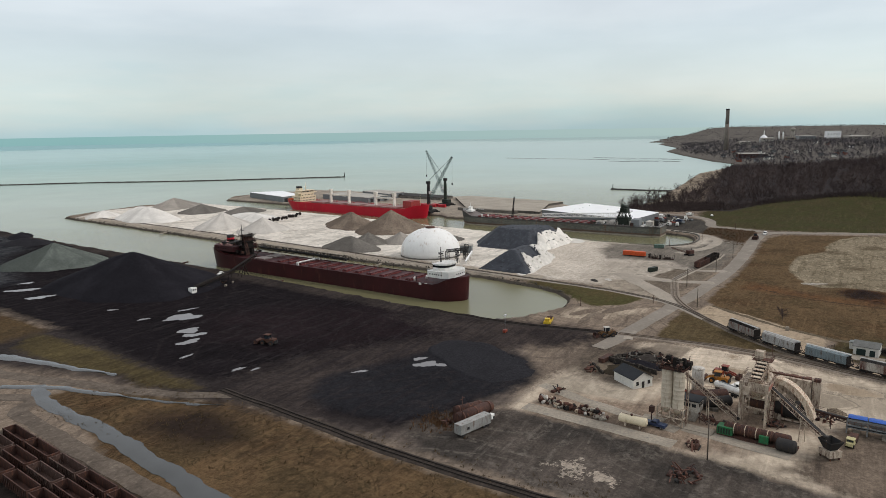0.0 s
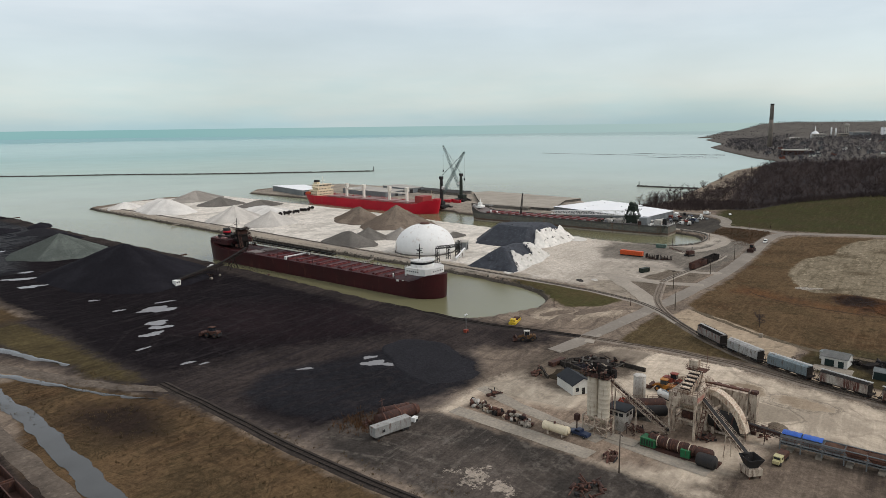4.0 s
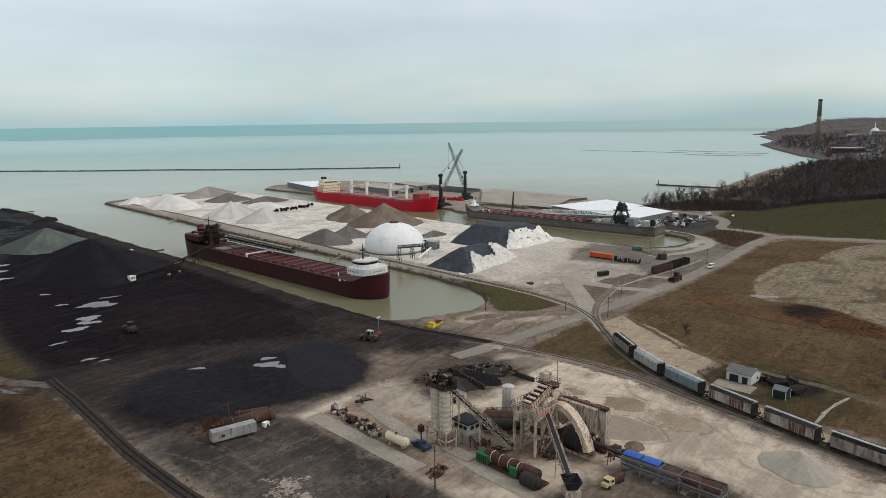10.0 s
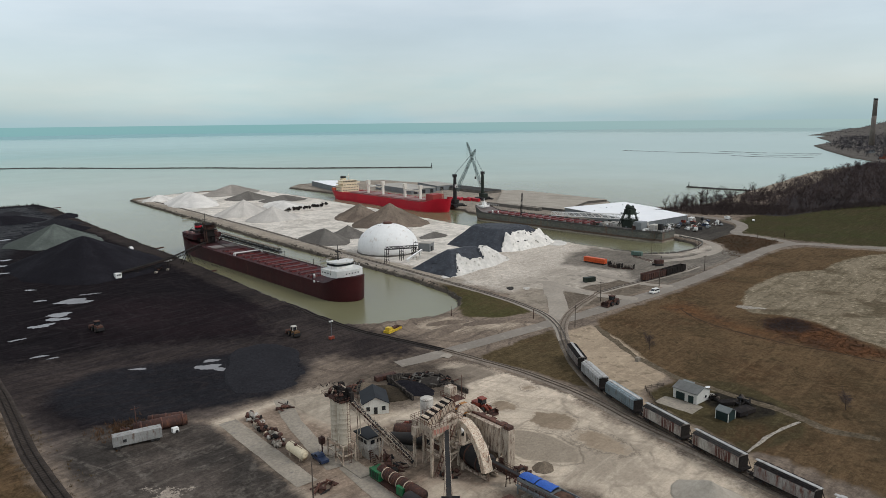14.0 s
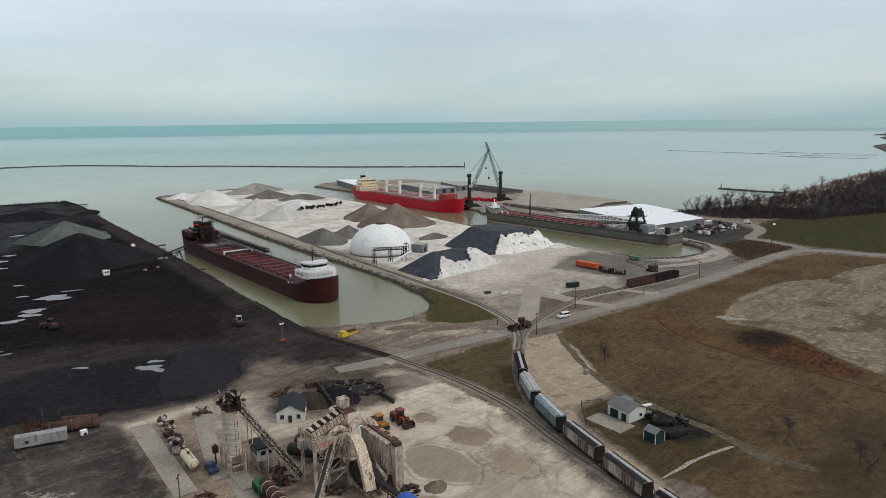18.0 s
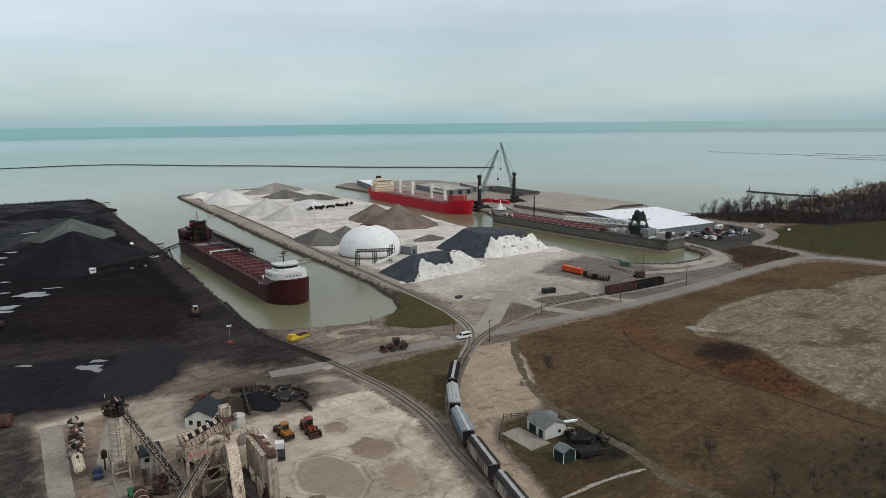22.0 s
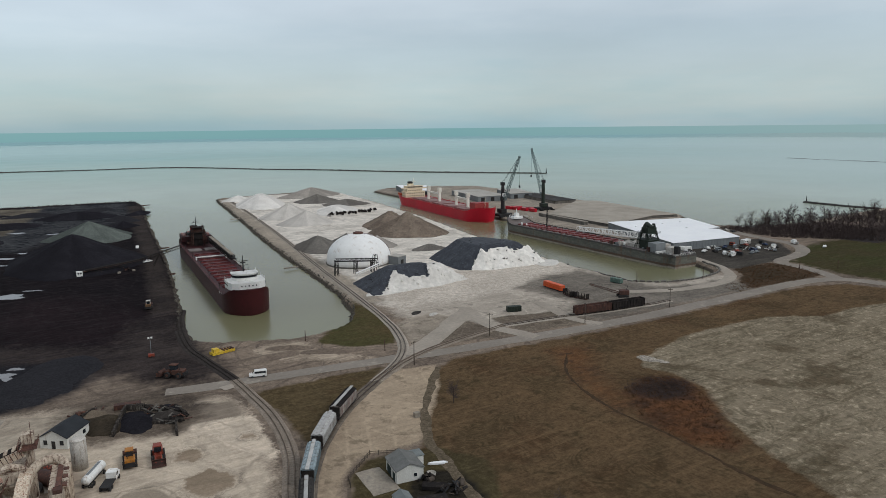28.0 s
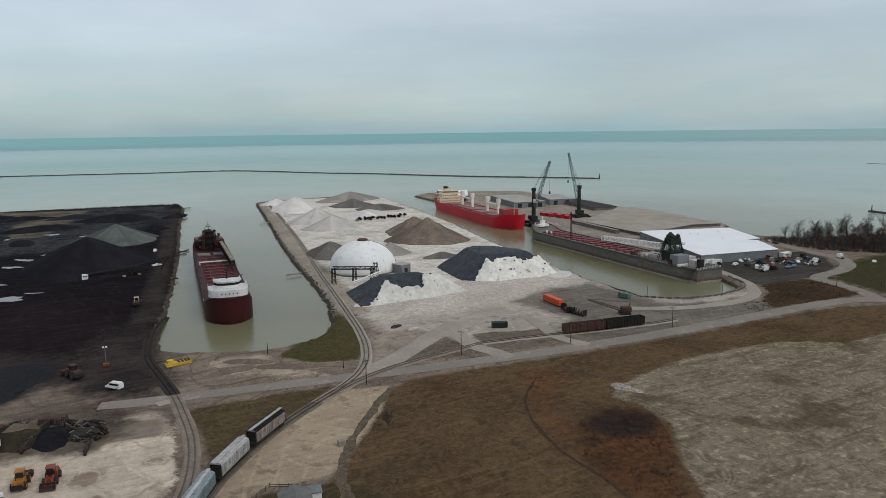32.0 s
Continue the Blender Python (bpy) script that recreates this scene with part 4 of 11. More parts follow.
    col = mix_rgb(nt, math_node(nt, "MULTIPLY", tr, 0.6), col, (0.06, 0.048, 0.04))
    col = mix_rgb(nt, 1.0, col, full_grain, "MULTIPLY")
    for name, (c1, c2, soft, ragged) in ZCOL.items():
        at = nt.nodes.new("ShaderNodeAttribute")
        at.attribute_name = "d_" + name
        d = math_node(nt, "ADD", at.outputs["Fac"], math_node(nt, "MULTIPLY", edge, 2.4 * ragged))
        fac = remap(nt, d, -soft * 0.5, soft * 0.5)
        zone = mix_rgb(nt, shade, c1, c2)
        if name in ("mid", "lime", "slab", "padpale"):
            zone = mix_rgb(nt, remap(nt, nm, 0.52, 0.60, 0, 0.4), zone, tuple(x * 1.25 for x in c1))
            zone = mix_rgb(nt, remap(nt, nb, 0.53, 0.58, 0, 0.45), zone, tuple(x * 0.66 for x in c2))
            zone = mix_rgb(nt, remap(nt, ns, 0.54, 0.66, 0, 0.28), zone, tuple(x * 0.66 for x in c2))
            zone = mix_rgb(nt, remap(nt, ns2, 0.52, 0.64, 0, 0.32), zone, tuple(x * 1.3 for x in c1))
            zone = mix_rgb(nt, remap(nt, ns2, 0.46, 0.36, 0, 0.3), zone, tuple(x * 0.6 for x in c2))
            zone = mix_rgb(nt, math_node(nt, "MULTIPLY", rim, 0.42), zone, tuple(x * 0.48 for x in c2))
            zone = mix_rgb(nt, math_node(nt, "MULTIPLY", tr, 0.4), zone, tuple(x * 0.6 for x in c2))
        elif name in ("lot", "gravel", "dock3", "apron_n", "island"):
            zone = mix_rgb(nt, remap(nt, nm, 0.54, 0.64, 0, 0.7), zone, tuple(x * 0.55 for x in c2))
            zone = mix_rgb(nt, math_node(nt, "MULTIPLY", tr, 0.4), zone, tuple(x * 1.3 for x in c1))
        elif name == "pale":
            zone = mix_rgb(nt, remap(nt, nc, 0.5, 0.58, 0, 0.5), zone, (0.100, 0.080, 0.052))
            zone = mix_rgb(nt, remap(nt, nc, 0.53, 0.61, 0, 0.7), zone, (0.33, 0.275, 0.195))
            zone = mix_rgb(nt, remap(nt, ns2, 0.52, 0.6, 0, 0.6), zone, (0.105, 0.083, 0.052))
            zone = mix_rgb(nt, remap(nt, nb, 0.57, 0.63, 0, 0.7), zone, (0.075, 0.055, 0.033))
            zone = mix_rgb(nt, math_node(nt, "MULTIPLY", ripple, 0.5), zone, (0.098, 0.082, 0.052))
        elif name in ("rusty", "rustline"):
            zone = mix_rgb(nt, remap(nt, nm, 0.52, 0.62, 0, 0.6), zone, (0.045, 0.031, 0.023))
        elif name == "green":
            zone = mix_rgb(nt, remap(nt, nm, 0.5, 0.62, 0, 0.7), zone, (0.040, 0.036, 0.018))
            zone = mix_rgb(nt, remap(nt, ns, 0.52, 0.64, 0, 0.5), zone, (0.080, 0.066, 0.032))
        elif name in ("field", "grass", "wedge", "bank", "garden"):
            zone = mix_rgb(nt, remap(nt, ns, 0.5, 0.64, 0, 0.55), zone, tuple(x * 1.5 for x in c1))
            zone = mix_rgb(nt, remap(nt, nm, 0.52, 0.64, 0, 0.7), zone, (0.046, 0.035, 0.019))
            zone = mix_rgb(nt, remap(nt, nb, 0.54, 0.64, 0, 0.6), zone, (0.080, 0.046, 0.024))
            zone = mix_rgb(nt, remap(nt, ns2, 0.55, 0.64, 0, 0.5), zone, tuple(x * 1.35 for x in c1))
            zone = mix_rgb(nt, remap(nt, nl, 0.53, 0.6, 0, 0.45), zone, (0.055, 0.041, 0.022))
            zone = mix_rgb(nt, math_node(nt, "MULTIPLY", ripple, 0.3), zone, tuple(x * 1.45 for x in c1))
        elif name in ("coal", "ore", "traffic", "dockroad", "slack"):
            zone = mix_rgb(nt, remap(nt, ns, 0.52, 0.68, 0, 0.6), zone, (0.026, 0.0215, 0.0228))
            zone = mix_rgb(nt, remap(nt, ns2, 0.54, 0.66, 0, 0.55), zone, (0.034, 0.029, 0.030))
            zone = mix_rgb(nt, math_node(nt, "MULTIPLY", tr, 0.5), zone, (0.025, 0.0205, 0.0205))
        elif name == "farcoal":
            zone = mix_rgb(nt, remap(nt, ns2, 0.53, 0.62, 0, 0.7), zone, (0.105, 0.108, 0.106))
            zone = mix_rgb(nt, remap(nt, nm, 0.54, 0.6, 0, 0.85), zone, (0.0095, 0.0098, 0.013))
        elif name == "cinder":
            zone = mix_rgb(nt, remap(nt, nm, 0.58, 0.68, 0, 0.6), zone, (0.17, 0.15, 0.128))
            zone = mix_rgb(nt, remap(nt, nb, 0.5, 0.58, 0, 0.7), zone, (0.042, 0.037, 0.033))
            zone = mix_rgb(nt, remap(nt, ns2, 0.58, 0.66, 0, 0.5), zone, (0.15, 0.13, 0.112))
            zone = mix_rgb(nt, math_node(nt, "MULTIPLY", tr, 0.5), zone, (0.13, 0.113, 0.096))
        fine = soft_grain if name in ("lime", "slab", "padpale", "wet", "wet_b", "dirtpad", "mid", "lot", "gravel", "dock3", "apron_n", "sandbank") else full_grain
        col = mix_rgb(nt, fac, col, mix_rgb(nt, 1.0, zone, fine, "MULTIPLY"))
        if name.startswith("wet"):
            # the dark silt line that a drying puddle leaves
            ring = remap(nt, math_node(nt, "ABSOLUTE", math_node(nt, "ADD", d, math_node(nt, "MULTIPLY", nm, 2.4))), 0.05, 0.55, 1.0, 0.0)
            col = mix_rgb(nt, math_node(nt, "MULTIPLY", ring, remap(nt, nb, 0.40, 0.56, 0.1, 0.5)), col, (0.085, 0.070, 0.054))
    # shaly, wet banks below the rim
    sep = nt.nodes.new("ShaderNodeSeparateXYZ")
    link(nt, pos, sep.inputs[0])
    col = mix_rgb(nt, remap(nt, math_node(nt, "ADD", sep.outputs["Z"], math_node(nt, "MULTIPLY", edge, 1.5)), -0.9, -1.5), col, (0.075, 0.064, 0.052))
    link(nt, col, b.inputs["Base Color"])
    b.inputs["Roughness"].default_value = 0.97
    b.inputs["Specular IOR Level"].default_value = 0.02
    bump_to(nt, b, math_node(nt, "ADD", nf, math_node(nt, "MULTIPLY", nm, 2.0)), 0.7, 0.4)
    return m


def mesh_of(name, verts, faces):
    me = bpy.data.meshes.new(name)
    me.from_pydata(verts, [], faces)
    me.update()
    return me


def build_ground():
    xs, ys = GX, GY
    X, Y = np.meshgrid(xs, ys)
    x, y, z = X.ravel(), Y.ravel(), GZ.ravel()
    w, h = len(xs), len(ys)
    i = np.arange(w * h).reshape(h, w)
    quad = np.stack([i[:-1, :-1], i[:-1, 1:], i[1:, 1:], i[1:, :-1]], -1).reshape(-1, 4)
    keep = z[quad].max(1) > -6.9
    me = mesh_of("ground", np.stack([x, y, z], 1).tolist(), quad[keep].tolist())
    for name in ZCOL:
        at = me.attributes.new("d_" + name, "FLOAT", "POINT")
        dist = signed(x, y, ZONES[name])
        for other, like in SAME.items():
            if like == name:
                dist = np.maximum(dist, signed(x, y, ZONES[other]))
        at.data.foreach_set("value", np.clip(dist, -40, 40).astype(np.float32))
    me.polygons.foreach_set("use_smooth", np.ones(len(me.polygons), bool))
    me.materials.append(ground_mat())
    tagged(new("ground", me), "harbour ground of earth, coal dust, limestone and dry grass", "ground", kind="structure")


build_ground()

# ---- mesh helpers ----


def box(bm, x0, x1, y0, y1, z0, z1, m=None):
    v = [bm.verts.new(Vector(p) if m is None else m @ Vector(p)) for p in
         ((x0, y0, z0), (x1, y0, z0), (x1, y1, z0), (x0, y1, z0), (x0, y0, z1), (x1, y0, z1), (x1, y1, z1), (x0, y1, z1))]
    for f in ((3, 2, 1, 0), (4, 5, 6, 7), (0, 1, 5, 4), (1, 2, 6, 5), (2, 3, 7, 6), (3, 0, 4, 7)):
        bm.faces.new([v[k] for k in f])
    return bm


def tube(bm, p, q, r, r2=None, n=8, caps=True):
    """A round bar or tapered tube from p to q."""
    p, q = Vector(p), Vector(q)
    r2 = r if r2 is None else r2
    d = (q - p).normalized()
    a = d.orthogonal().normalized()
    c = d.cross(a)
    rings = []
    for o, rad in ((p, r), (q, r2)):
        rings.append([bm.verts.new(o + (a * math.cos(2 * math.pi * k / n) + c * math.sin(2 * math.pi * k / n)) * rad) for k in range(n)])
    for k in range(n):
        f = bm.faces.new([rings[0][k], rings[0][(k + 1) % n], rings[1][(k + 1) % n], rings[1][k]])
        f.smooth = n > 6
    if caps:
        bm.faces.new(rings[0][::-1])
        bm.faces.new(rings[1])
    return bm


def bar(bm, p, q, w, h=None):
    """A square bar from p to q."""
    h = h or w
    p, q = Vector(p), Vector(q)
    d = q - p
    rot = d.to_track_quat("X", "Z").to_matrix().to_4x4()
    return box(bm, 0, d.length, -w / 2, w / 2, -h / 2, h / 2, Matrix.Translation(p) @ rot)


def prism(bm, outline, z0, z1, m=None):
    lo = [bm.verts.new((m or Matrix()) @ Vector((x, y, z0))) for x, y in outline]
    hi = [bm.verts.new((m or Matrix()) @ Vector((x, y, z1))) for x, y in outline]
    n = len(outline)
    bm.faces.new(lo[::-1])
    bm.faces.new(hi)
    for k in range(n):
        bm.faces.new([lo[k], lo[(k + 1) % n], hi[(k + 1) % n], hi[k]])
    return bm


def revolve(bm, profile, n=24, centre=(0, 0), smooth_faces=True):
    """A turned body from (radius, z) pairs."""
    rings = [[bm.verts.new((centre[0] + r * math.cos(2 * math.pi * k / n), centre[1] + r * math.sin(2 * math.pi * k / n), z)) for k in range(n)] for r, z in profile]
    for a, c in zip(rings, rings[1:]):
        for k in range(n):
            f = bm.faces.new([a[k], a[(k + 1) % n], c[(k + 1) % n], c[k]])
            f.smooth = smooth_faces
    bm.faces.new(rings[0][::-1])
    bm.faces.new(rings[-1])
    return bm


def soften(bm, width=0.05, seg=1):
    edges = [e for e in bm.edges if len(e.link_faces) == 2 and e.calc_face_angle(0) > 0.6]
    bmesh.ops.bevel(bm, geom=edges, offset=width, segments=seg, affect="EDGES", clamp_overlap=True)
    return bm


def B():
    return bmesh.new()


def part(name, bm, material, parent=None, label="", at=None):
    me = bpy.data.meshes.new(name)
    bmesh.ops.recalc_face_normals(bm, faces=bm.faces[:])
    bm.to_mesh(me)
    bm.free()
    me.materials.append(M[material])
    ob = new(name, me)
    ob.parent = parent
    if at is not None:
        ob.matrix_basis = at
    if label:
        tagged(ob, label)
    return ob


def share(name, ob, parent, m, label=""):
    """Another object on the same mesh."""
    o = new(name, ob.data)
    o.parent = parent
    o.matrix_basis = m
    if label:
        tagged(o, label)
    return o


def thing(name, m, label, category, group="", kind=""):
    e = new(name)
    e.empty_display_size = 0.5
    e.matrix_basis = m
    return tagged(e, label, category, group, kind)


def heading(x, y, dx, dy, z=None):
    """A pose on the ground with local x along (dx, dy)."""
    return pose(x, y, gz(x, y) if z is None else z, 0, 0, math.degrees(math.atan2(dy, dx)))


# ---- lake, slips ----
def build_water():
    me = mesh_of("water", [(-4990, -4990, WATER), (4990, -4990, WATER), (4990, 4990, WATER), (-4990, 4990, WATER)], [(0, 1, 2, 3)])
    me.materials.append(M["water"])
    tagged(new("water", me), "calm green-grey lake water, muddy in the slips", "water", kind="structure")


build_water()


def spline(pts, step):
    """Points at even steps along a smooth curve through pts."""
    pts = [Vector((*p, 0)) for p in pts]
    ext = [2 * pts[0] - pts[1]] + pts + [2 * pts[-1] - pts[-2]]
    out = []
    for a, b, c, d in zip(ext, ext[1:], ext[2:], ext[3:]):
        n = max(1, round((c - b).length / step))
        for k in range(n):
            t = k / n
            out.append(0.5 * ((2 * b) + (c - a) * t + (2 * a - 5 * b + 4 * c - d) * t * t + (3 * b - a - 3 * c + d) * t ** 3))
    return out + [pts[-1]]


def strip(name, pts, width, material, lift, label, category="road", step=4.0, wobble=0.0, z=None):
    """A road surface laid on the ground along pts."""
    line = spline(pts, step)
    verts, faces = [], []
    for k, p in enumerate(line):
        d = (line[min(k + 1, len(line) - 1)] - line[max(k - 1, 0)]).normalized()
        nrm = Vector((-d.y, d.x, 0))
        w = width[0] + (width[1] - width[0]) * k / (len(line) - 1) if isinstance(width, tuple) else width
        for s in (-0.5, -0.17, 0.17, 0.5):
            jit = wobble * (noise.noise(Vector((k * step * 0.16, s * 9, wobble))) + 0.5 * noise.noise(Vector((k * step * 0.5, s * 7, 3)))) if abs(s) == 0.5 else 0
            q = p + nrm * (w * s + jit)
            verts.append((q.x, q.y, (gz(q.x, q.y) if z is None else z) + lift * (1.0 if abs(s) < 0.4 else 0.45)))
    for k in range(len(line) - 1):
        for s in range(3):
            a = 4 * k + s
            faces.append((a, a + 1, a + 5, a + 4))
    me = mesh_of(name, verts, faces)
    me.materials.append(M[material])
    me.polygons.foreach_set("use_smooth", np.ones(len(me.polygons), bool))
    return tagged(new(name, me), label, category, kind="structure")


strip("road", [(-81, -76.2), (-72, -78.5), (-58.6, -80.3), (-42, -82.6), (-24.7, -85.2), (-4.2, -88), (11, -90.6), (24, -92.2), (45, -94.8), (66, -97), (90, -98.4), (120, -99.2), (150, -99.2), (180, -98.8), (206, -98.8), (226, -101), (239, -107), (244, -119), (248, -134), (255, -153), (266, -200), (272, -330)],
      (6.5, 9.6), "asphalt", 0.16, "worn grey two-lane asphalt road", wobble=0.5)
strip("road", [(-2, -88), (18, -73.5), (36, -59), (50, -48)], 8.5, "road_pale", 0.2, "pale dusty access road", wobble=0.8)
strip("road", [(50, -44), (45, -60), (43, -76), (45.5, -88), (47.8, -96)], 6.5, "road_pale", 0.24, "pale dusty access road", wobble=0.8)
strip("road", [(82, -56), (80, -68), (76.5, -83), (80, -97.5)], 5.5, "road_pale", 0.22, "pale dusty access road", wobble=0.8)
strip("road", [(238, -106), (243, -98), (248.5, -87), (252, -76), (253.5, -66), (262, -59.8), (276, -57.8), (292, -53.5), (308, -44), (319.5, -29), (322, -12), (329, 12), (340, 38), (348, 60)],
      8, "asphalt", 0.16, "winding grey access road", wobble=0.5)
strip("road", [(229, -8), (226.5, -25), (221, -40), (213, -56), (201, -69.5), (187, -76.6), (171, -77.5), (154, -75), (140, -70), (126, -62)], 6.0, "road_pale", 0.22, "pale quay road round the slip head", wobble=0.6)
strip("road", [(-340, 215), (-250, 165), (-207, 122), (-198.4, 90), (-194.8, 72), (-191, 56), (-187.2, 36), (-181.8, 19), (-175.5, 7.5)], (8.5, 4.4), "dirt_track", 0.14, "brown rutted dirt road", wobble=0.8)
strip("road", [(-300, 190), (-212, 74), (-214.8, 54), (-218.4, 33), (-221.8, 12), (-224.8, -9), (-229, -34), (-243, -90)], 5.2, "dirt_track", 0.14, "brown rutted dirt road", wobble=0.7)
strip("pavement", [(-142.3, -74), (-147.8, -117)], 5.2, "concrete", 0.14, "pale concrete weighbridge strip", "pavement", wobble=0.2)
strip("pavement", [(-124, -72), (-132, -92), (-139, -116)], 4.5, "concrete", 0.12, "pale dusty concrete strip", "pavement", wobble=0.6)
strip("pavement", [(-136.6, -117), (-139, -128), (-142, -143)], 4.4, "concrete", 0.16, "pale concrete slab before the silos", "pavement", wobble=0.4)
strip("pavement", [(-66, -83), (-59, -81)], 4, "road_pale", 0.22, "pale concrete slab at the level crossing", "pavement", wobble=0.3)
M["far_brick"] = surf("red_brick_wall", (0.22, 0.075, 0.05), (0.16, 0.06, 0.045), 0.85, big=0.3)
M["roof_garage"] = surf("grey_shingle_roof", (0.175, 0.175, 0.165), (0.135, 0.135, 0.127), 0.9, big=0.5, grainy=0.6)
M["shed_roof"] = surf("pale_teal_shed_roof", (0.17, 0.185, 0.18), (0.13, 0.145, 0.14), 0.85, big=0.5, grainy=0.6)
M["dark_roof"] = surf("dark_stock_surface", (0.07, 0.067, 0.064), (0.05, 0.048, 0.046), 0.9, big=0.06)
M["tan_deck"] = surf("tan_concrete_deck", (0.34, 0.305, 0.255), (0.265, 0.235, 0.195), 0.9, big=0.06, grainy=0.7)

# ---- railway tracks ----


def railway(name, pts, label, bed_of="ballast", tie_of="tie", rail_of="rail"):
    root = thing(name, pose(0, 0, 0), label, "railway track", kind="structure")
    line = spline(pts, 1.2)
    bed, ties, rails = B(), B(), B()
    prev = None
    for k, p in enumerate(line):
        d = (line[min(k + 1, len(line) - 1)] - line[max(k - 1, 0)]).normalized()
        n = Vector((-d.y, d.x, 0))
        z = gz(p.x, p.y)
        ring = [bed.verts.new((p + n * s).xy.to_3d() + Vector((0, 0, z + h))) for s, h in ((-2.3, -0.1), (-1.6, 0.22), (1.6, 0.22), (2.3, -0.1))]
        heads = []
        for s in (-0.75, 0.75):
            q = p + n * s
            heads.append([rails.verts.new((q.x + n.x * o, q.y + n.y * o, z + h)) for o, h in ((-0.09, 0.3), (-0.09, 0.5), (0.09, 0.5), (0.09, 0.3))])
        if prev:
            for a in range(3):
                bed.faces.new([prev[0][a], prev[0][a + 1], ring[a + 1], ring[a]])
            for u, v in zip(prev[1], heads):
                for a in range(3):
                    rails.faces.new([u[a], u[a + 1], v[a + 1], v[a]])
        prev = (ring, heads)
        rot = Matrix.Translation((p.x, p.y, z + 0.27)) @ Matrix.Rotation(math.atan2(d.y, d.x), 4, "Z")
        box(ties, -0.14, 0.14, -1.3, 1.3, -0.08, -0.01, rot)
    part("ballast_bed", bed, bed_of, root)
    part("ties", ties, tie_of, root)
    part("rails", rails, rail_of, root)


M["coal_ballast"] = surf("coal_dusted_ballast", (0.066, 0.053, 0.045), (0.036, 0.030, 0.026), 0.95, big=0.2, fine=1.5, vary=0)
M["coal_bed"] = surf("coal_black_ballast", (0.050, 0.042, 0.038), (0.034, 0.029, 0.027), 0.95, big=0.2, fine=1.5, vary=0)
M["coal_tie"] = surf("coal_dusted_tie", (0.040, 0.033, 0.029), (0.028, 0.024, 0.022), 0.95, big=0.6, vary=0)
M["pale_ballast"] = surf("dusty_tan_ballast", (0.270, 0.222, 0.178), (0.190, 0.157, 0.126), 0.95, big=0.2, fine=1.5, vary=0)
M["pale_tie"] = surf("dusty_timber_tie", (0.26, 0.222, 0.18), (0.20, 0.17, 0.138), 0.95, big=0.6, vary=0)
railway("railway_main", [(-60.6, -78), (-60.3, -84), (-60, -91), (-60, -114), (-63.5, -136), (-70.8, -157), (-77, -181), (-82.5, -206), (-88, -240), (-92, -300)], "curved railway track across the road", "pale_ballast", "pale_tie", "tie")
railway("railway_spur", [(-54, 30), (-58.5, 12), (-61.5, -3), (-64, -21), (-65, -38), (-63.4, -53), (-61.6, -68), (-60.6, -77.4)], "coal-dusted spur along the slip", "coal_bed", "coal_bed", "coal_tie")
railway("railway_siding", [(47, -76.5), (38, -78.5), (24, -81.5), (8, -85.5), (-8, -93), (-23, -103.2)], "dusty curved siding across the road", "pale_ballast", "pale_tie", "tie")
railway("railway_train", [(-23, -103.2), (-24, -104), (-40, -118), (-54, -134), (-64, -150), (-71, -166), (-77.5, -182), (-83, -198), (-89, -222), (-96, -260), (-100, -310)], "curved siding under the hopper cars")
railway("railway_slip", [(-24, -104), (-10, -92), (0, -79), (7, -62), (12, -42), (16, -20), (24, 30), (34, 92), (52, 196), (74, 340), (92, 470)], "railway track along the slip's edge", "road_pale", "pale_tie")
railway("railway_coal", [(-174.6, 14), (-176.4, 0), (-177.6, -10), (-181, -31.5), (-184.6, -55), (-186.8, -78), (-187.8, -100), (-187.6, -130), (-185, -200), (-181, -300)], "railway track between coal yard and dry grass", "coal_ballast", "coal_tie", "coal_tie")
railway("railway_dock", [(47, -76.5), (71, -79.8), (89.5, -82.8), (106.5, -85.2), (120, -86.6), (133, -86.8)], "short siding beside the quay", "road_pale", "pale_tie")

# ---- heaps ----


def heap(name, x, y, rx, ry, h, material, label, turn=0.0, peak=1.15, ridge=0.0, group="", rough=0.5, seed=1, flat=0.0):
    """A heap of loose material: slopes at rest, a rounded crest (drawn out along local x by ridge), gullies and slumps."""
    rng = random.Random(seed)
    rings, sides = 18, 56
    ph = [rng.uniform(0, 6.28) for _ in range(6)]
    bm = B()
    loops = []
    zc = gz(x, y)
    for i in range(rings + 1):
        u = i / rings
        loop = []
        for k in range(sides):
            a = 2 * math.pi * k / sides
            lump = 1 + 0.07 * math.sin(2 * a + ph[0]) + 0.05 * math.sin(3 * a + ph[1]) + 0.03 * math.sin(7 * a + ph[2]) + 0.02 * math.sin(13 * a + ph[3])
            px, py = math.cos(a) * rx * u * lump, math.sin(a) * ry * u * lump
            if ridge:
                px += math.copysign(ridge * min(1, abs(math.cos(a)) * 1.4), math.cos(a)) * min(1, u * 6)
            prof = max(0.0, 1 - u ** (1.0 / peak))
            prof = min(prof, 1 - flat) / (1 - flat) if flat else prof
            q = Vector((px * 0.16, py * 0.16, seed * 3.7))
            prof += 0.03 * rough * noise.noise(q * 2.0) * (1 if u > 0.05 else 0) + 0.05 * rough * noise.noise(q) * min(1, u * 3) * (1 - u)
            z = h * prof
            if i == 0:
                z = h * (1.0 - 0.02)
            if i == rings:
                z = -0.7
            loop.append(bm.verts.new((px, py, z)))
        loops.append(loop)
    for a, c in zip(loops, loops[1:]):
        for k in range(sides):
            f = bm.faces.new([a[k], a[(k + 1) % sides], c[(k + 1) % sides], c[k]])
            f.smooth = True
    bm.faces.new(loops[0])
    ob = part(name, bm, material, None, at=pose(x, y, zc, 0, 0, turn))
    return tagged(ob, label, "pile", group)


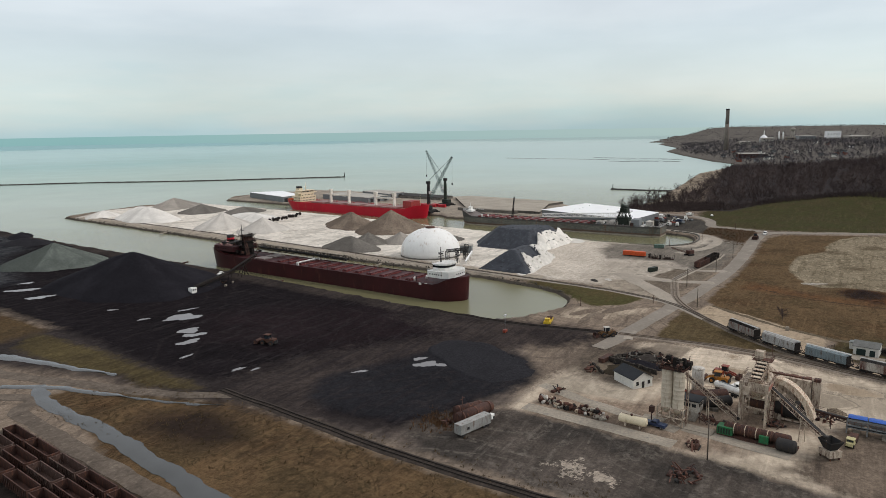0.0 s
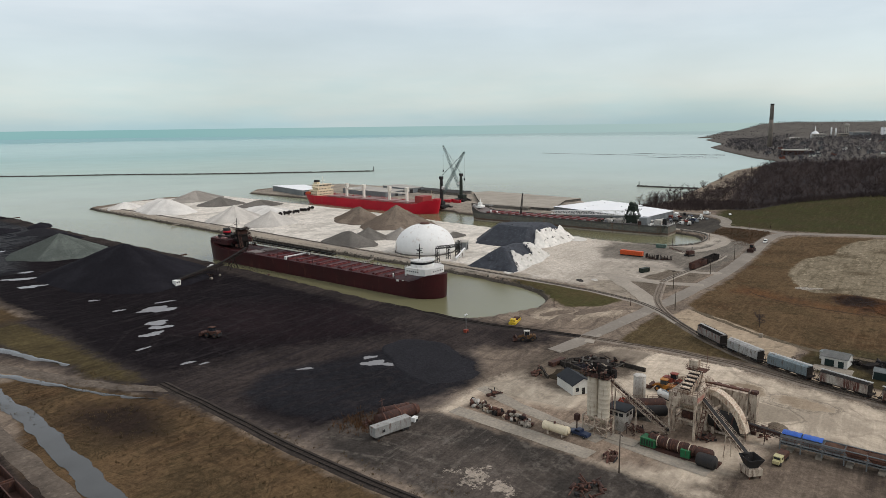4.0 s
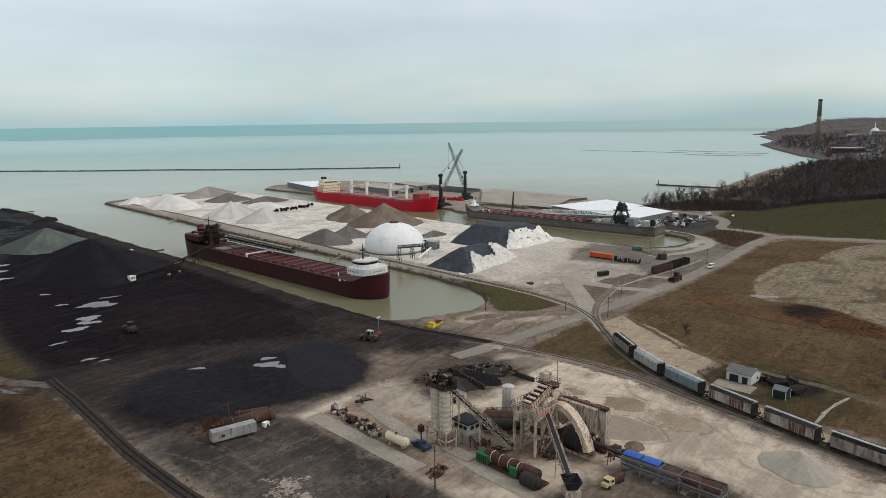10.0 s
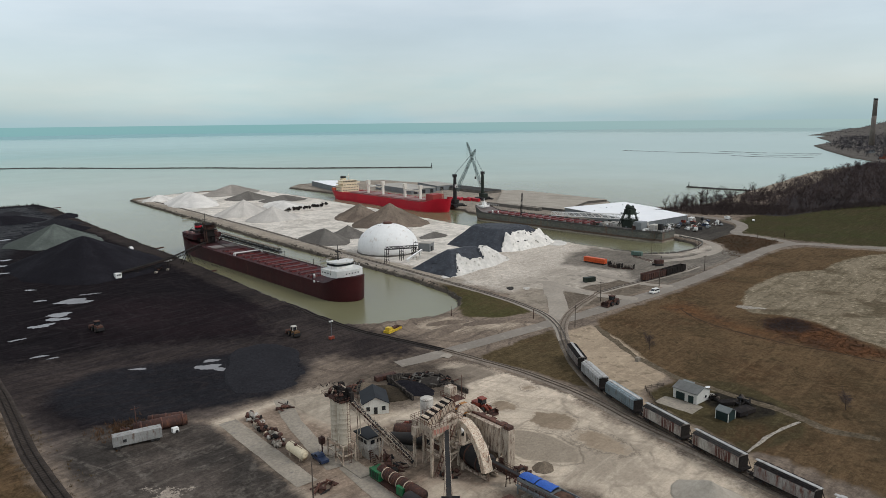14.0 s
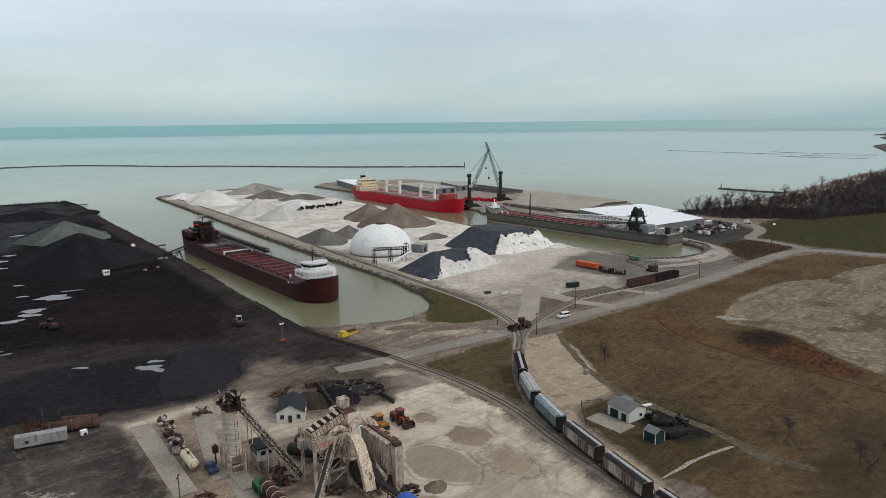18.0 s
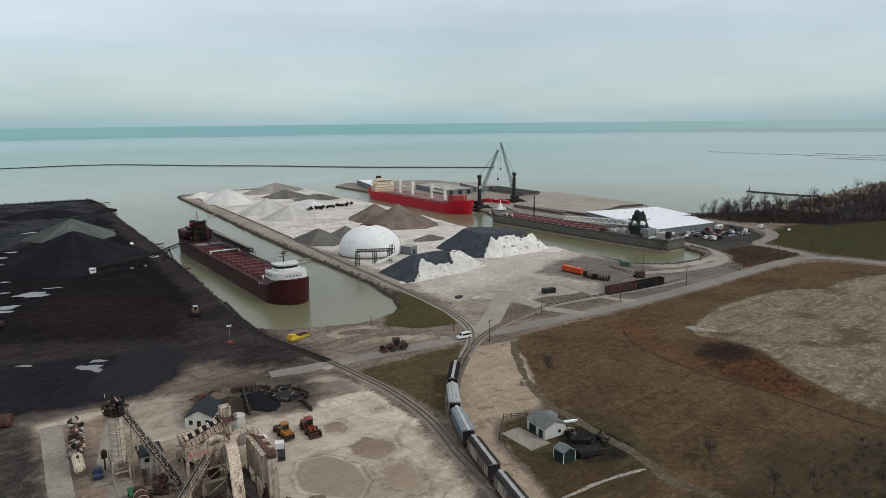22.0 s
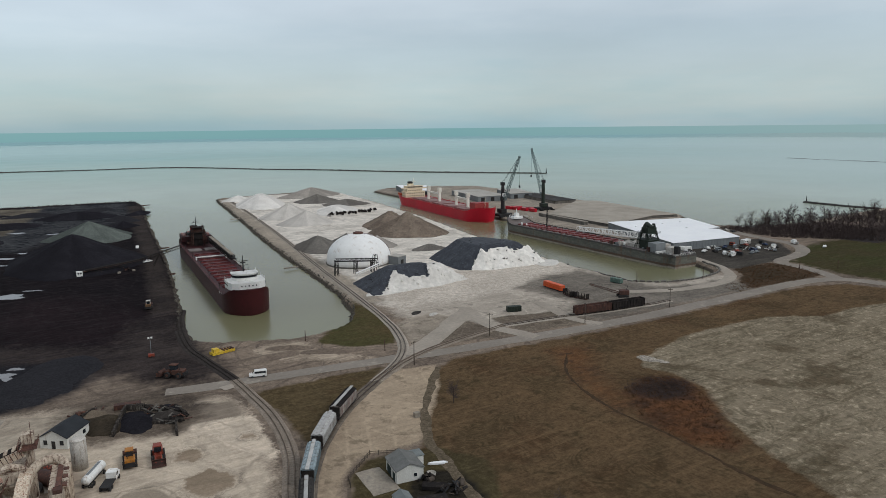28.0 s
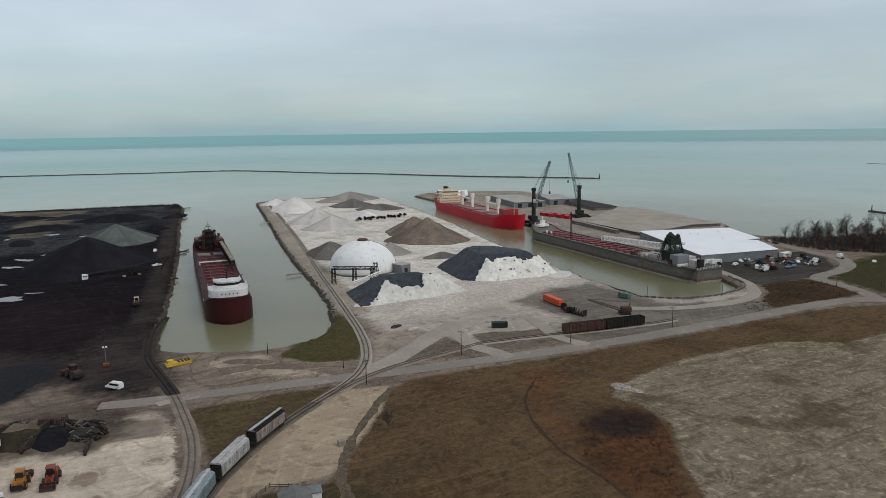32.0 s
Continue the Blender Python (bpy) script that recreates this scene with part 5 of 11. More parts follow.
M["pile_soot2"] = pile_mat("dark_spill", (0.06, 0.055, 0.05), (0.04, 0.036, 0.033), 0.3)
G = "stockpiles on the pier"
heap("coal_mound", -84, 176, 46, 39, 18.2, "pile_coal", "tall black cone of coal on the coal dock", 80, ridge=5, seed=2, peak=1.05)
heap("stone_mound", -65, 279, 30, 33, 13, "pile_green", "green-grey cone of stone on the coal dock", 80, seed=3, peak=1.05)
heap("coal_mound", -111, -45, 17, 15, 0.8, "pile_slack", "low blue-black spread of coal", 60, ridge=8, seed=4, rough=1.0)
heap("coal_mound", -60, 420, 26, 22, 6, "pile_coal", "low heap of coal on the far dock", 0, ridge=10, seed=5, rough=1.5)
heap("coal_mound", -120, 380, 22, 17, 4, "pile_coal", "low heap of coal on the far dock", 20, ridge=12, seed=6, rough=1.5)
heap("coal_mound", -35, 330, 13, 11, 5, "pile_coal", "small heap of coal beside the quay", 0, seed=7)
for k, (x, y, rx, ry, h) in enumerate(((-95, 455, 20, 12, 4.0), (-140, 470, 24, 14, 3.5), (-40, 470, 16, 10, 3.2), (-10, 415, 12, 9, 3.0), (-150, 330, 16, 10, 3.0), (-128, 300, 14, 9, 2.6), (-30, 372, 15, 10, 5.0))):
    heap("coal_mound", x, y, rx, ry, h, "pile_coal" if k % 2 else "pile_slack", "low dark coal heap on the far dock", 20 * k, ridge=5, seed=60 + k, rough=1.5)
heap("gravel_mound", 186, 474, 38, 25, 10.2, "pile_grey", "grey gravel heap at the pier's end", 20, ridge=4, group=G, seed=8)
heap("gravel_mound", 166, 408, 25, 21, 8.6, "pile_dark", "dark grey gravel heap", 0, group=G, seed=9)
heap("gravel_mound", 180, 366, 22, 17, 5.8, "pile_dark", "low dark gravel heap", 0, ridge=4, group=G, seed=10)
heap("limestone_mound", 108, 416, 33, 26, 10.5, "pile_white", "broad white limestone heap with a rounded crest", 75, ridge=12, group=G, seed=11, peak=0.8, flat=0.08)
heap("limestone_mound", 100, 470, 17, 14, 6, "pile_white", "small white limestone heap", 0, group=G, seed=12, peak=0.8)
heap("limestone_mound", 97, 304, 26, 24, 13, "pile_pale", "tall pale grey cone of limestone chips", 0, group=G, seed=13)
heap("limestone_mound", 95, 257, 24, 22, 11, "pile_pale", "pale grey limestone cone beside the taller one", 0, group=G, seed=14)
heap("limestone_mound", 150, 320, 30, 20, 4.5, "pile_white", "low white limestone spread", 60, ridge=12, group=G, seed=15, peak=0.8)
heap("sand_mound", 146, 206, 27, 22, 11.8, "pile_brown", "weathered brown sand heap with gullies", 60, ridge=6, group=G, seed=16, rough=1.7)
heap("sand_mound", 137, 160, 30, 28, 16.6, "pile_brown", "brown sand cone with slumped face", 0, ridge=0, group=G, seed=17, rough=1.2)
heap("gravel_mound", 57, 139, 20, 17, 8.2, "pile_dark", "dark grey gravel heap beside the dome", 70, ridge=4, group=G, seed=18)
heap("gravel_mound", 78, 140, 16, 14, 8, "pile_dark", "dark grey gravel cone behind the dome", 0, group=G, seed=19)
heap("gravel_mound", 92, 122, 15, 14, 7.5, "pile_grey", "pale grey gravel heap behind the dome", 0, group=G, seed=20)
heap("gravel_mound", 114, 92, 10, 8, 3.4, "pile_dark", "small dark gravel heap", 0, ridge=2, group=G, seed=21)
heap("gravel_mound", -95.5, -186.5, 8.2, 7.2, 4.6, "pile_lime", "small pale gravel heap in the plant yard", 60, ridge=1, seed=22)
heap("earth_mound", -45, -62, 7, 4, 1.1, "pile_brown", "low heap of sandy earth by the slip head", 0, ridge=6, seed=24, rough=2)
heap("earth_mound", -22, -68, 7, 3.5, 1.0, "pile_brown", "low heap of sandy earth by the slip head", -20, ridge=5, seed=25, rough=2)
heap("gravel_mound", 28, -40, 3.4, 2.0, 0.5, "pile_soot2", "small dark spill on the dock lot", 40, seed=71)
heap("gravel_mound", 33, -46, 3.0, 1.8, 0.4, "pile_pale", "small pale spill on the dock lot", 30, seed=72)
heap("earth_mound", -34, -56, 6, 3.0, 1.2, "pile_brown", "low heap of sandy earth by the slip head", -30, ridge=3, seed=73, rough=2)
heap("earth_mound", -107, -152, 3.4, 2.4, 1.4, "dirtpile", "small brown earth heap beside the feed bins", 20, seed=26)


def stone_blocks(name, x, y, n, w, label, turn):
    """A worked bank of white stone; black lumps along its face stand for hollows."""
    root = thing(name, pose(x, y, gz(x, y), 0, 0, turn), label, "pile")
    bm = B()
    rng = random.Random(15)
    top = [(-w / 2 + w * k / 20, 3.4 + rng.uniform(-0.8, 0.9)) for k in range(21)]
    front = [bm.verts.new((a, -2.0, -0.4)) for a, _ in top]
    rim = [bm.verts.new((a, -1.2 + rng.uniform(-0.3, 0.3), h)) for a, h in top]
    back = [bm.verts.new((a, 8.0, -0.4)) for a, _ in top]
    for k in range(20):
        bm.faces.new([front[k], front[k + 1], rim[k + 1], rim[k]])
        bm.faces.new([rim[k], rim[k + 1], back[k + 1], back[k]])
    part("bank_face", bm, "pile_white", root)
    for k in range(n):
        a = -w / 2 + w * (k + rng.uniform(0.2, 0.7)) / n
        bm = B()
        for _ in range(3):
            lump = pose(a + rng.uniform(-1.3, 1.3), -1.5, rng.uniform(1.5, 3.2), 0, rng.uniform(-35, 35), 0)
            box(bm, -rng.uniform(0.5, 1.3), rng.uniform(0.5, 1.3), -0.8, 1.0, -rng.uniform(0.5, 1.0), rng.uniform(0.5, 1.2), lump)
        # nothing is cut out: a black lump gives the shade of each hollow
        part("hollow", soften(bm, 0.2), "soot_and_shade", root, "black lump for a hollow's shade")


stone_blocks("stone_bank", 151, 286, 14, 47, "white limestone bank with black lumps for the shade of hollows", 7)


def salt_heap(foot, h, wide, steep, open_line, label, seed):
    """A salt heap: slopes up from its foot line; a slate tarpaulin over all that lies north of open_line, a broken white face south of it."""
    rng = random.Random(seed)
    cx, cy = sum(p[0] for p in foot) / len(foot), sum(p[1] for p in foot) / len(foot)
    root = thing("salt_mound", pose(cx, cy, gz(cx, cy)), label, "pile", "covered salt heaps")
    xs = np.arange(min(p[0] for p in foot) - 2, max(p[0] for p in foot) + 2.5, 0.9)
    ys = np.arange(min(p[1] for p in foot) - 2, max(p[1] for p in foot) + 2.5, 0.9)
    X, Y = np.meshgrid(xs, ys)
    x, y = X.ravel(), Y.ravel()
    dist = signed(x, y, foot) + 1.2 * (vnoise(x, y, 6, seed) - 0.5)
    ex, ey = [p[0] for p in open_line], [p[1] for p in open_line]
    line = np.interp(x, ex, ey) + 1.8 * (vnoise(x, y * 0 + seed, 1.9, seed) - 0.5)
    covered = y > line
    run = np.where(covered, wide, steep)
    rise = np.clip(dist / run, 0, None)
    rise = np.minimum(rise, 1.0) - 0.06 * np.clip(rise - 0.8, 0, 0.4) + 0.05 * np.clip(rise - 1, 0, 1.2)
    base = h * rise
    folds = 0.35 * (vnoise(x, y, 5.0, seed + 1) - 0.5) + 0.22 * (vnoise(x, y, 1.6, seed + 2) - 0.5)
    lumps = 1.9 * (vnoise(x, y * 0.5, 4.5, seed + 3) - 0.5) + 1.1 * (vnoise(x, y, 1.8, seed + 4) - 0.5)
    z = np.where(covered, base + folds + 0.3, base * 0.94 + lumps * np.clip(dist / 3.0, 0, 1))
    z = np.where(dist < -0.2, -0.6, z)
    verts = np.stack([x - cx, y - cy, z], 1)
    w = len(xs)
    idx = np.arange(len(xs) * len(ys)).reshape(len(ys), w)
    quad = np.stack([idx[:-1, :-1], idx[:-1, 1:], idx[1:, 1:], idx[1:, :-1]], -1).reshape(-1, 4)
    quad = quad[(dist[quad] > -0.9).any(1)]
    cov = covered[quad].sum(1) >= 2
    for name, sel, material, text, flat in (("tarpaulin", cov, "tarp_grey", "slate-grey ballasted tarpaulin", False), ("salt_face", ~cov, "salt", "broken white salt face", False)):
        me = mesh_of(name, verts.tolist(), quad[sel].tolist())
        me.materials.append(M[material])
        me.polygons.foreach_set("use_smooth", np.full(len(me.polygons), not flat))
        ob = new(name, me)
        ob.parent = root
        tagged(ob, text)
    # old tyres that hold the sheet down, chunks and scraps on the open face
    tyres, chunks, scraps = B(), B(), B()
    spots = [k for k in range(len(x)) if covered[k] and dist[k] > 1.5]
    for k in rng.sample(spots, min(110, len(spots))):
        revolve(tyres, [(0.32, z[k]), (0.36, z[k] + 0.12), (0.28, z[k] + 0.16)], 6, (x[k] - cx, y[k] - cy))
    spots = [k for k in range(len(x)) if not covered[k] and dist[k] > -0.2]
    for k in rng.sample(spots, 24):
        r = rng.uniform(0.15, 0.55)
        q = Matrix.Translation((x[k] - cx, y[k] - cy, z[k] + r * 0.3)) @ Euler([rng.uniform(0, 3) for _ in range(3)]).to_matrix().to_4x4()
        box(chunks, -r, r, -r, r, -r * 0.7, r * 0.7, q)
    for k in rng.sample(spots, 12):
        if dist[k] > 2:
            q = Matrix.Translation((x[k] - cx, y[k] - cy, z[k] + 0.2)) @ Euler((0.6, rng.uniform(-1, 1), rng.uniform(0, 3))).to_matrix().to_4x4()
            box(scraps, -0.5, 0.5, -0.25, 0.25, -0.2, 0.2, q)
    for name, bm, material, text in (("weights", tyres, "tyre", "old tyres weighing the sheet down"), ("salt_lump_layer", chunks, "salt", "loose lumps of salt"), ("scraps", scraps, "black_steel", "torn black scraps of sheet on the salt")):
        tagged(part(name, bm, material, root), text, kind="stuff")
    return root


salt_heap([(30, 28), (26, -2), (32, -4), (47, -2.5), (63, -2.5), (79, 1), (84, 3), (80, 14), (66, 26), (46, 29)], 9.8, 14.0, 9.5,
          [(25, -4), (32, -2.5), (37, 2), (42, 7.5), (48, 4.2), (60, 2.6), (61.5, 8), (67, 11.5), (70, 22), (72, 34)],
          "long white salt heap half under a slate tarpaulin", 3)
salt_heap([(97, 63), (92, 24), (105, 14), (131, 12), (146, 12), (150, 24), (150, 38), (140, 62), (118, 74)], 11.6, 15.0, 9.5,
          [(90, 22), (98, 19), (106, 24), (111, 22.5), (116, 24.5), (126, 20.5), (138, 21), (150, 31)],
          "large white salt heap mostly under a slate tarpaulin", 8)
heap("salt_spread", 146, 12, 10, 7, 0.7, "salt", "low spread of spilled white salt", 20, peak=0.8, seed=31, rough=2)
heap("salt_spread", 38, 0, 15, 4.5, 0.5, "salt", "low spread of spilled white salt", -2, peak=0.8, seed=32, rough=2)

# ---- ships ----


def hull_mesh(length, beam, deck_z, bow_z, stern_z, bow_len, stern_len, fine=1.0, keel=-2.5, rake=2.0, bow_pow=2.4, stern_pow=2.2, stern_min=0.55):
    """Plated hull, bow at +x, waterline at z 0."""
    bm = B()
    stations = 40
    rows = []
    for i in range(stations + 1):
        x = -length / 2 + length * (1 - math.cos(math.pi * i / stations)) / 2
        fb, sb = (x - (length / 2 - bow_len)) / bow_len, ((-length / 2 + stern_len) - x) / stern_len
        wid = 1.0
        if fb > 0:
            wid = max(0.0, 1 - fb ** bow_pow) ** 0.62
        if sb > 0:
            wid = stern_min + (1 - stern_min) * max(0.0, 1 - sb ** stern_pow) ** 0.6
        top = deck_z + (bow_z - deck_z) * smooth(max(0, fb) * 1.3) + (stern_z - deck_z) * smooth(max(0, sb) * 1.3)
        row = []
        for v in (0.0, 0.25, 0.55, 0.85, 1.0):
            z = keel + (top - keel) * v
            narrow = 1 - (0.35 * fine * max(0, fb) ** 1.2 + 0.5 * fine * max(0, sb) ** 1.2) * (1 - v) ** 1.5
            shift = -rake * (1 - v) * max(0, fb) ** 3 + (rake + 1.5) * (1 - v) * max(0, sb) ** 3
            row.append((x + shift, beam / 2 * wid * narrow, z))
        rows.append(row)
    port = [[bm.verts.new((x, y, z)) for x, y, z in r] for r in rows]
    star = [[bm.verts.new((x, -y, z)) for x, y, z in r] for r in rows]
    for a, c, flip in [(port[i], port[i + 1], 0) for i in range(stations)] + [(star[i], star[i + 1], 1) for i in range(stations)]:
        for j in range(4):
            vs = [a[j], c[j], c[j + 1], a[j + 1]]
            f = bm.faces.new(vs[::-1] if flip else vs)
            f.smooth = True
    for j in range(4):
        bm.faces.new([port[0][j], port[0][j + 1], star[0][j + 1], star[0][j]])
        bm.faces.new([port[-1][j], port[-1][j + 1], star[-1][j + 1], star[-1][j]])
    for i in range(stations):
        bm.faces.new([port[i][0], port[i + 1][0], star[i + 1][0], star[i][0]])
    bmesh.ops.remove_doubles(bm, verts=bm.verts[:], dist=0.002)
    rim = [(r[-1][0], r[-1][1], r[-1][2]) for r in rows]
    return bm, rim


def deck_mesh(rim, drop):
    bm = B()
    prev = None
    for x, y, z in rim:
        cur = [bm.verts.new((x, s * max(y - 0.12, 0.0), z - drop)) for s in (-1, 1)]
        if prev:
            bm.faces.new([prev[0], cur[0], cur[1], prev[1]])
        prev = cur
    bmesh.ops.remove_doubles(bm, verts=bm.verts[:], dist=0.002)
    return bm


def railing(bm, pts, h=1.05, r=0.035, step=2.2):
    for a, c in zip(pts, pts[1:]):
        a, c = Vector(a), Vector(c)
        for k in (0.5, 1.0):
            bar(bm, a + Vector((0, 0, h * k)), c + Vector((0, 0, h * k)), r)
        n = max(1, round((c - a).length / step))
        for i in range(n + 1):
            p = a.lerp(c, i / n)
            bar(bm, p, p + Vector((0, 0, h)), r)
    return bm


def lattice(bm, p, q, w0, w1, n, r=0.14):
    """A square trussed girder from p to q."""
    p, q = Vector(p), Vector(q)
    d = (q - p).normalized()
    side = d.cross(Vector((0, 0, 1))).normalized()
    up = side.cross(d)
    rings = []
    for i in range(n + 1):
        t = i / n
        w = (w0 + (w1 - w0) * t) / 2
        c = p.lerp(q, t)
        rings.append([c + side * w * a + up * w * b for a, b in ((-1, -1), (1, -1), (1, 1), (-1, 1))])
    for i, (a, c) in enumerate(zip(rings, rings[1:])):
        for k in range(4):
            bar(bm, a[k], c[k], r)
            bar(bm, a[k], c[(k + 1) % 4] if i % 2 else c[k - 1], r * 0.7)
            bar(bm, c[k], c[(k + 1) % 4], r * 0.7)
    return bm


def windows_row(parent, x0, x1, y, z, n, w, h, axis="x", name="window"):
    bm = box(B(), -w / 2, w / 2, -0.06, 0.06, -h / 2, h / 2)
    first = part(name, bm, "glass_dark", parent)
    for k in range(n):
        a = x0 + (x1 - x0) * (k + 0.5) / n
        m = pose(a, y, z) if axis == "x" else pose(y, a, z, 0, 0, 90)
        if k == 0:
            first.matrix_basis = m
        else:
            share(name, first, parent, m)


def red_laker():
    L, W, D = 187.4, 20.4, 7.9
    bow, stern = Vector((-29.2, 4.0)), Vector((-11.8, 190.6))
    mid, d = (bow + stern) / 2, bow - stern
    ship = thing("bulk_freighter", pose(mid.x, mid.y, WATER, 0, 0, math.degrees(math.atan2(d.y, d.x))),
                 "dark maroon lake freighter with white forward pilothouse moored in the slip", "ship")
    bm, rim = hull_mesh(L, W, D, 11.7, 10.6, 14, 20, bow_pow=2.0, stern_pow=2.4, stern_min=0.3, rake=0.9, fine=0.3)
    hull = part("hull", bm, "maroon_hull", ship)
    part("deck", deck_mesh(rim, 0.35), "maroon_deck", ship)
    bm = B()
    for s in (-1, 1):
        pts = [(x, s * (y - 0.25), z) for x, y, z in rim[6:-6]]
        part("railing", railing(B(), pts[::2], 1.0, 0.06, 3.5), "hatch_red", ship)
    first = None
    for k in range(12):
        x = -31 + k * 8.5
        if first is None:
            bm = soften(box(B(), -1.35, 1.35, -6.8, 6.8, 0, 0.9), 0.12)
            for y in (-7.1, 7.1):
                box(bm, -1.5, 1.5, y - 0.15, y + 0.15, 0, 0.6)
            first = part("hatch_cover", bm, "hatch_dark", ship, at=pose(x, 0, D - 0.35))
            lip = part("hatch_coaming", box(box(B(), 1.35, 1.75, -7.2, 7.2, 0, 0.5), -1.7, -1.4, -7.0, 7.0, 0, 0.35), "hatch_red", ship, "worn pink-red hatch coaming", pose(x, 0, D - 0.35))
        else:
            share("hatch_cover", first, ship, pose(x, 0, D - 0.35))
            share("hatch_coaming", lip, ship, pose(x, 0, D - 0.35))
    # travelling hatch crane
    bm = B()
    for y in (-8.2, 8.2):
        box(bm, -0.9, 0.9, y - 0.3, y + 0.3, 0, 1.5)
    box(bm, -0.55, 0.55, -8.6, 8.6, 1.3, 1.8)
    part("hatch_crane", bm, "white_paint", ship, "pale hatch-cover gantry", pose(-14.5, 0, D - 0.35))
    # forward house
    house = part("forward_house", soften(prism(B(), [(-5, -8.2), (3, -8.4), (6.8, -7.2), (8.4, -4.5), (8.9, 0), (8.4, 4.5), (6.8, 7.2), (3, 8.4), (-5, 8.2)], 0, 3.2), 0.1), "white_paint", ship, "white rounded forward deckhouse", pose(80.6, 0, 10.9))
    windows_row(house, -4, 4, -8.36, 1.7, 6, 0.55, 0.6)
    windows_row(house, -4, 4, 8.36, 1.7, 6, 0.55, 0.6)
    windows_row(house, -4, 4, 8.92, 1.8, 5, 0.5, 0.55, "y")
    upper = part("pilothouse", soften(prism(B(), [(-3, -5.4), (1, -5.6), (3.6, -4.4), (4.6, -2.2), (4.6, 2.2), (3.6, 4.4), (1, 5.6), (-3, 5.4)], 0, 2.8), 0.1), "white_paint", ship, "white pilothouse with dark wrap-round windows", pose(80.0, 0, 14.1))
    part("window_band", prism(B(), [(-3.06, -5.46), (1.04, -5.66), (3.66, -4.44), (4.66, -2.2), (4.66, 2.2), (3.66, 4.44), (1.04, 5.66), (-3.06, 5.46)], 1.3, 2.3), "glass_dark", upper)
    part("pilothouse_roof", soften(prism(B(), [(-3.3, -5.8), (1, -6.0), (4.0, -4.7), (5.1, -2.4), (5.1, 2.4), (4.0, 4.7), (1, 6.0), (-3.3, 5.8)], 2.8, 3.1), 0.08), "white_paint", upper)
    bm = B()
    railing(bm, [(-3.2, -5.7, 3.1), (3.9, -4.6, 3.1), (5.0, 0, 3.1), (3.9, 4.6, 3.1), (-3.2, 5.7, 3.1)], 1.0, 0.06)
    part("bridge_railing", bm, "white_paint", upper)
    bm = B()
    railing(bm, [(-5, -8.1, 3.2), (3, -8.3, 3.2), (8.3, -4.4, 3.2), (8.8, 0, 3.2), (8.3, 4.4, 3.2), (3, 8.3, 3.2), (-5, 8.1, 3.2)], 1.0, 0.06)
    part("deck_railing", bm, "white_paint", house)
    for y in (-4.5, 4.5):
        part("after_hatch", soften(box(B(), -4.2, 4.2, -3.6, 3.6, 0, 0.6), 0.12), "grey_deck", ship, "worn grey hatch panel", pose(-47, y, D - 0.2))
    bm = tube(B(), (78, 0, 16.8), (78, 0, 24.5), 0.35, 0.16)
    for z in (20, 22):
        bar(bm, (78, -2.2, z), (78, 2.2, z), 0.22)
    box(bm, 77.3, 78.7, -1.0, 1.0, 21, 21.5)
    part("foremast", bm, "black_steel", ship)
    for x, y in ((66, -6), (66, 6), (69, 0)):
        part("winch", tube(B(), (x, y, D - 0.4), (x, y, D + 1.6), 0.45), "white_paint", ship)
    # after house, unloading tower and boom
    aft = part("after_house", soften(prism(B(), [(-9, -8.6), (9, -9.2), (9, 9.2), (-9, 8.6), (-12, 5), (-13, 0), (-12, -5)], 0, 3.0), 0.1), "maroon_deck", ship, "dark maroon after deckhouse", pose(-78, 0, 10.2))
    windows_row(aft, -8, 8, -8.98, 1.7, 7, 0.6, 0.6)
    windows_row(aft, -8, 8, 8.98, 1.7, 7, 0.6, 0.6)
    part("boat_deck", soften(box(B(), -6, 3, -4.6, 4.6, 0, 1.5), 0.1), "black_steel", ship, at=pose(-79, 0, 13.2))
    stack = part("funnel", soften(revolve(B(), [(2.3, 0), (2.3, 2.1), (2.2, 4.2)], 18), 0.08), "black_steel", ship, "black funnel with a red band", pose(-82, 0, 14.4))
    part("funnel_band", revolve(B(), [(2.36, 1.4), (2.36, 2.7)], 18), "red_hull", stack)
    tower = part("elevator_tower", soften(box(B(), -2.6, 2.2, -2.4, 2.4, 0, 7.6), 0.3), "soot_and_shade", ship, "sooty unloading elevator tower", pose(-66, 0, 8))
    part("elevator_head", tube(B(), (-0.3, -2.6, 9.2), (-0.3, 2.6, 9.2), 2.0, n=16), "dark_rust", tower, "rounded rust-brown elevator head")
    for y in (-4.2, 4.2):
        part("tower_frame", lattice(B(), (-5.5, y, 0.5), (-0.4, y * 0.7, 12.2), 1.6, 0.9, 6, 0.16), "soot_and_shade", tower)
        part("tower_frame", lattice(B(), (5.0, y, 0.5), (0.4, y * 0.7, 12.2), 1.6, 0.9, 6, 0.16), "dark_rust", tower)
    for z in (4.2, 8.0, 11.4):
        part("tower_platform", railing(box(B(), -3.6, 3.4, -4.0, 4.0, z, z + 0.18), [(-3.6, -4, z), (3.4, -4, z), (3.4, 4, z), (-3.6, 4, z)], 1.0, 0.07), "soot_and_shade", tower)
    for k in range(20):
        rr = random.Random(400 + k)
        x, y = rr.uniform(-90, -58), rr.uniform(-7.5, 7.5)
        part("deck_fitting", soften(box(B(), -rr.uniform(0.3, 1.0), rr.uniform(0.3, 1.0), -rr.uniform(0.3, 0.9), rr.uniform(0.3, 0.9), 0, rr.uniform(0.8, 2.2)), 0.08), ("pale_hatch", "soot_and_shade", "dark_rust", "soot_and_shade")[k % 4], ship, at=pose(x, y, 13.1 if x < -69 else 9.4))
    bm = tube(B(), (-71, 0, 14), (-71, 0, 25.8), 0.35, 0.15)
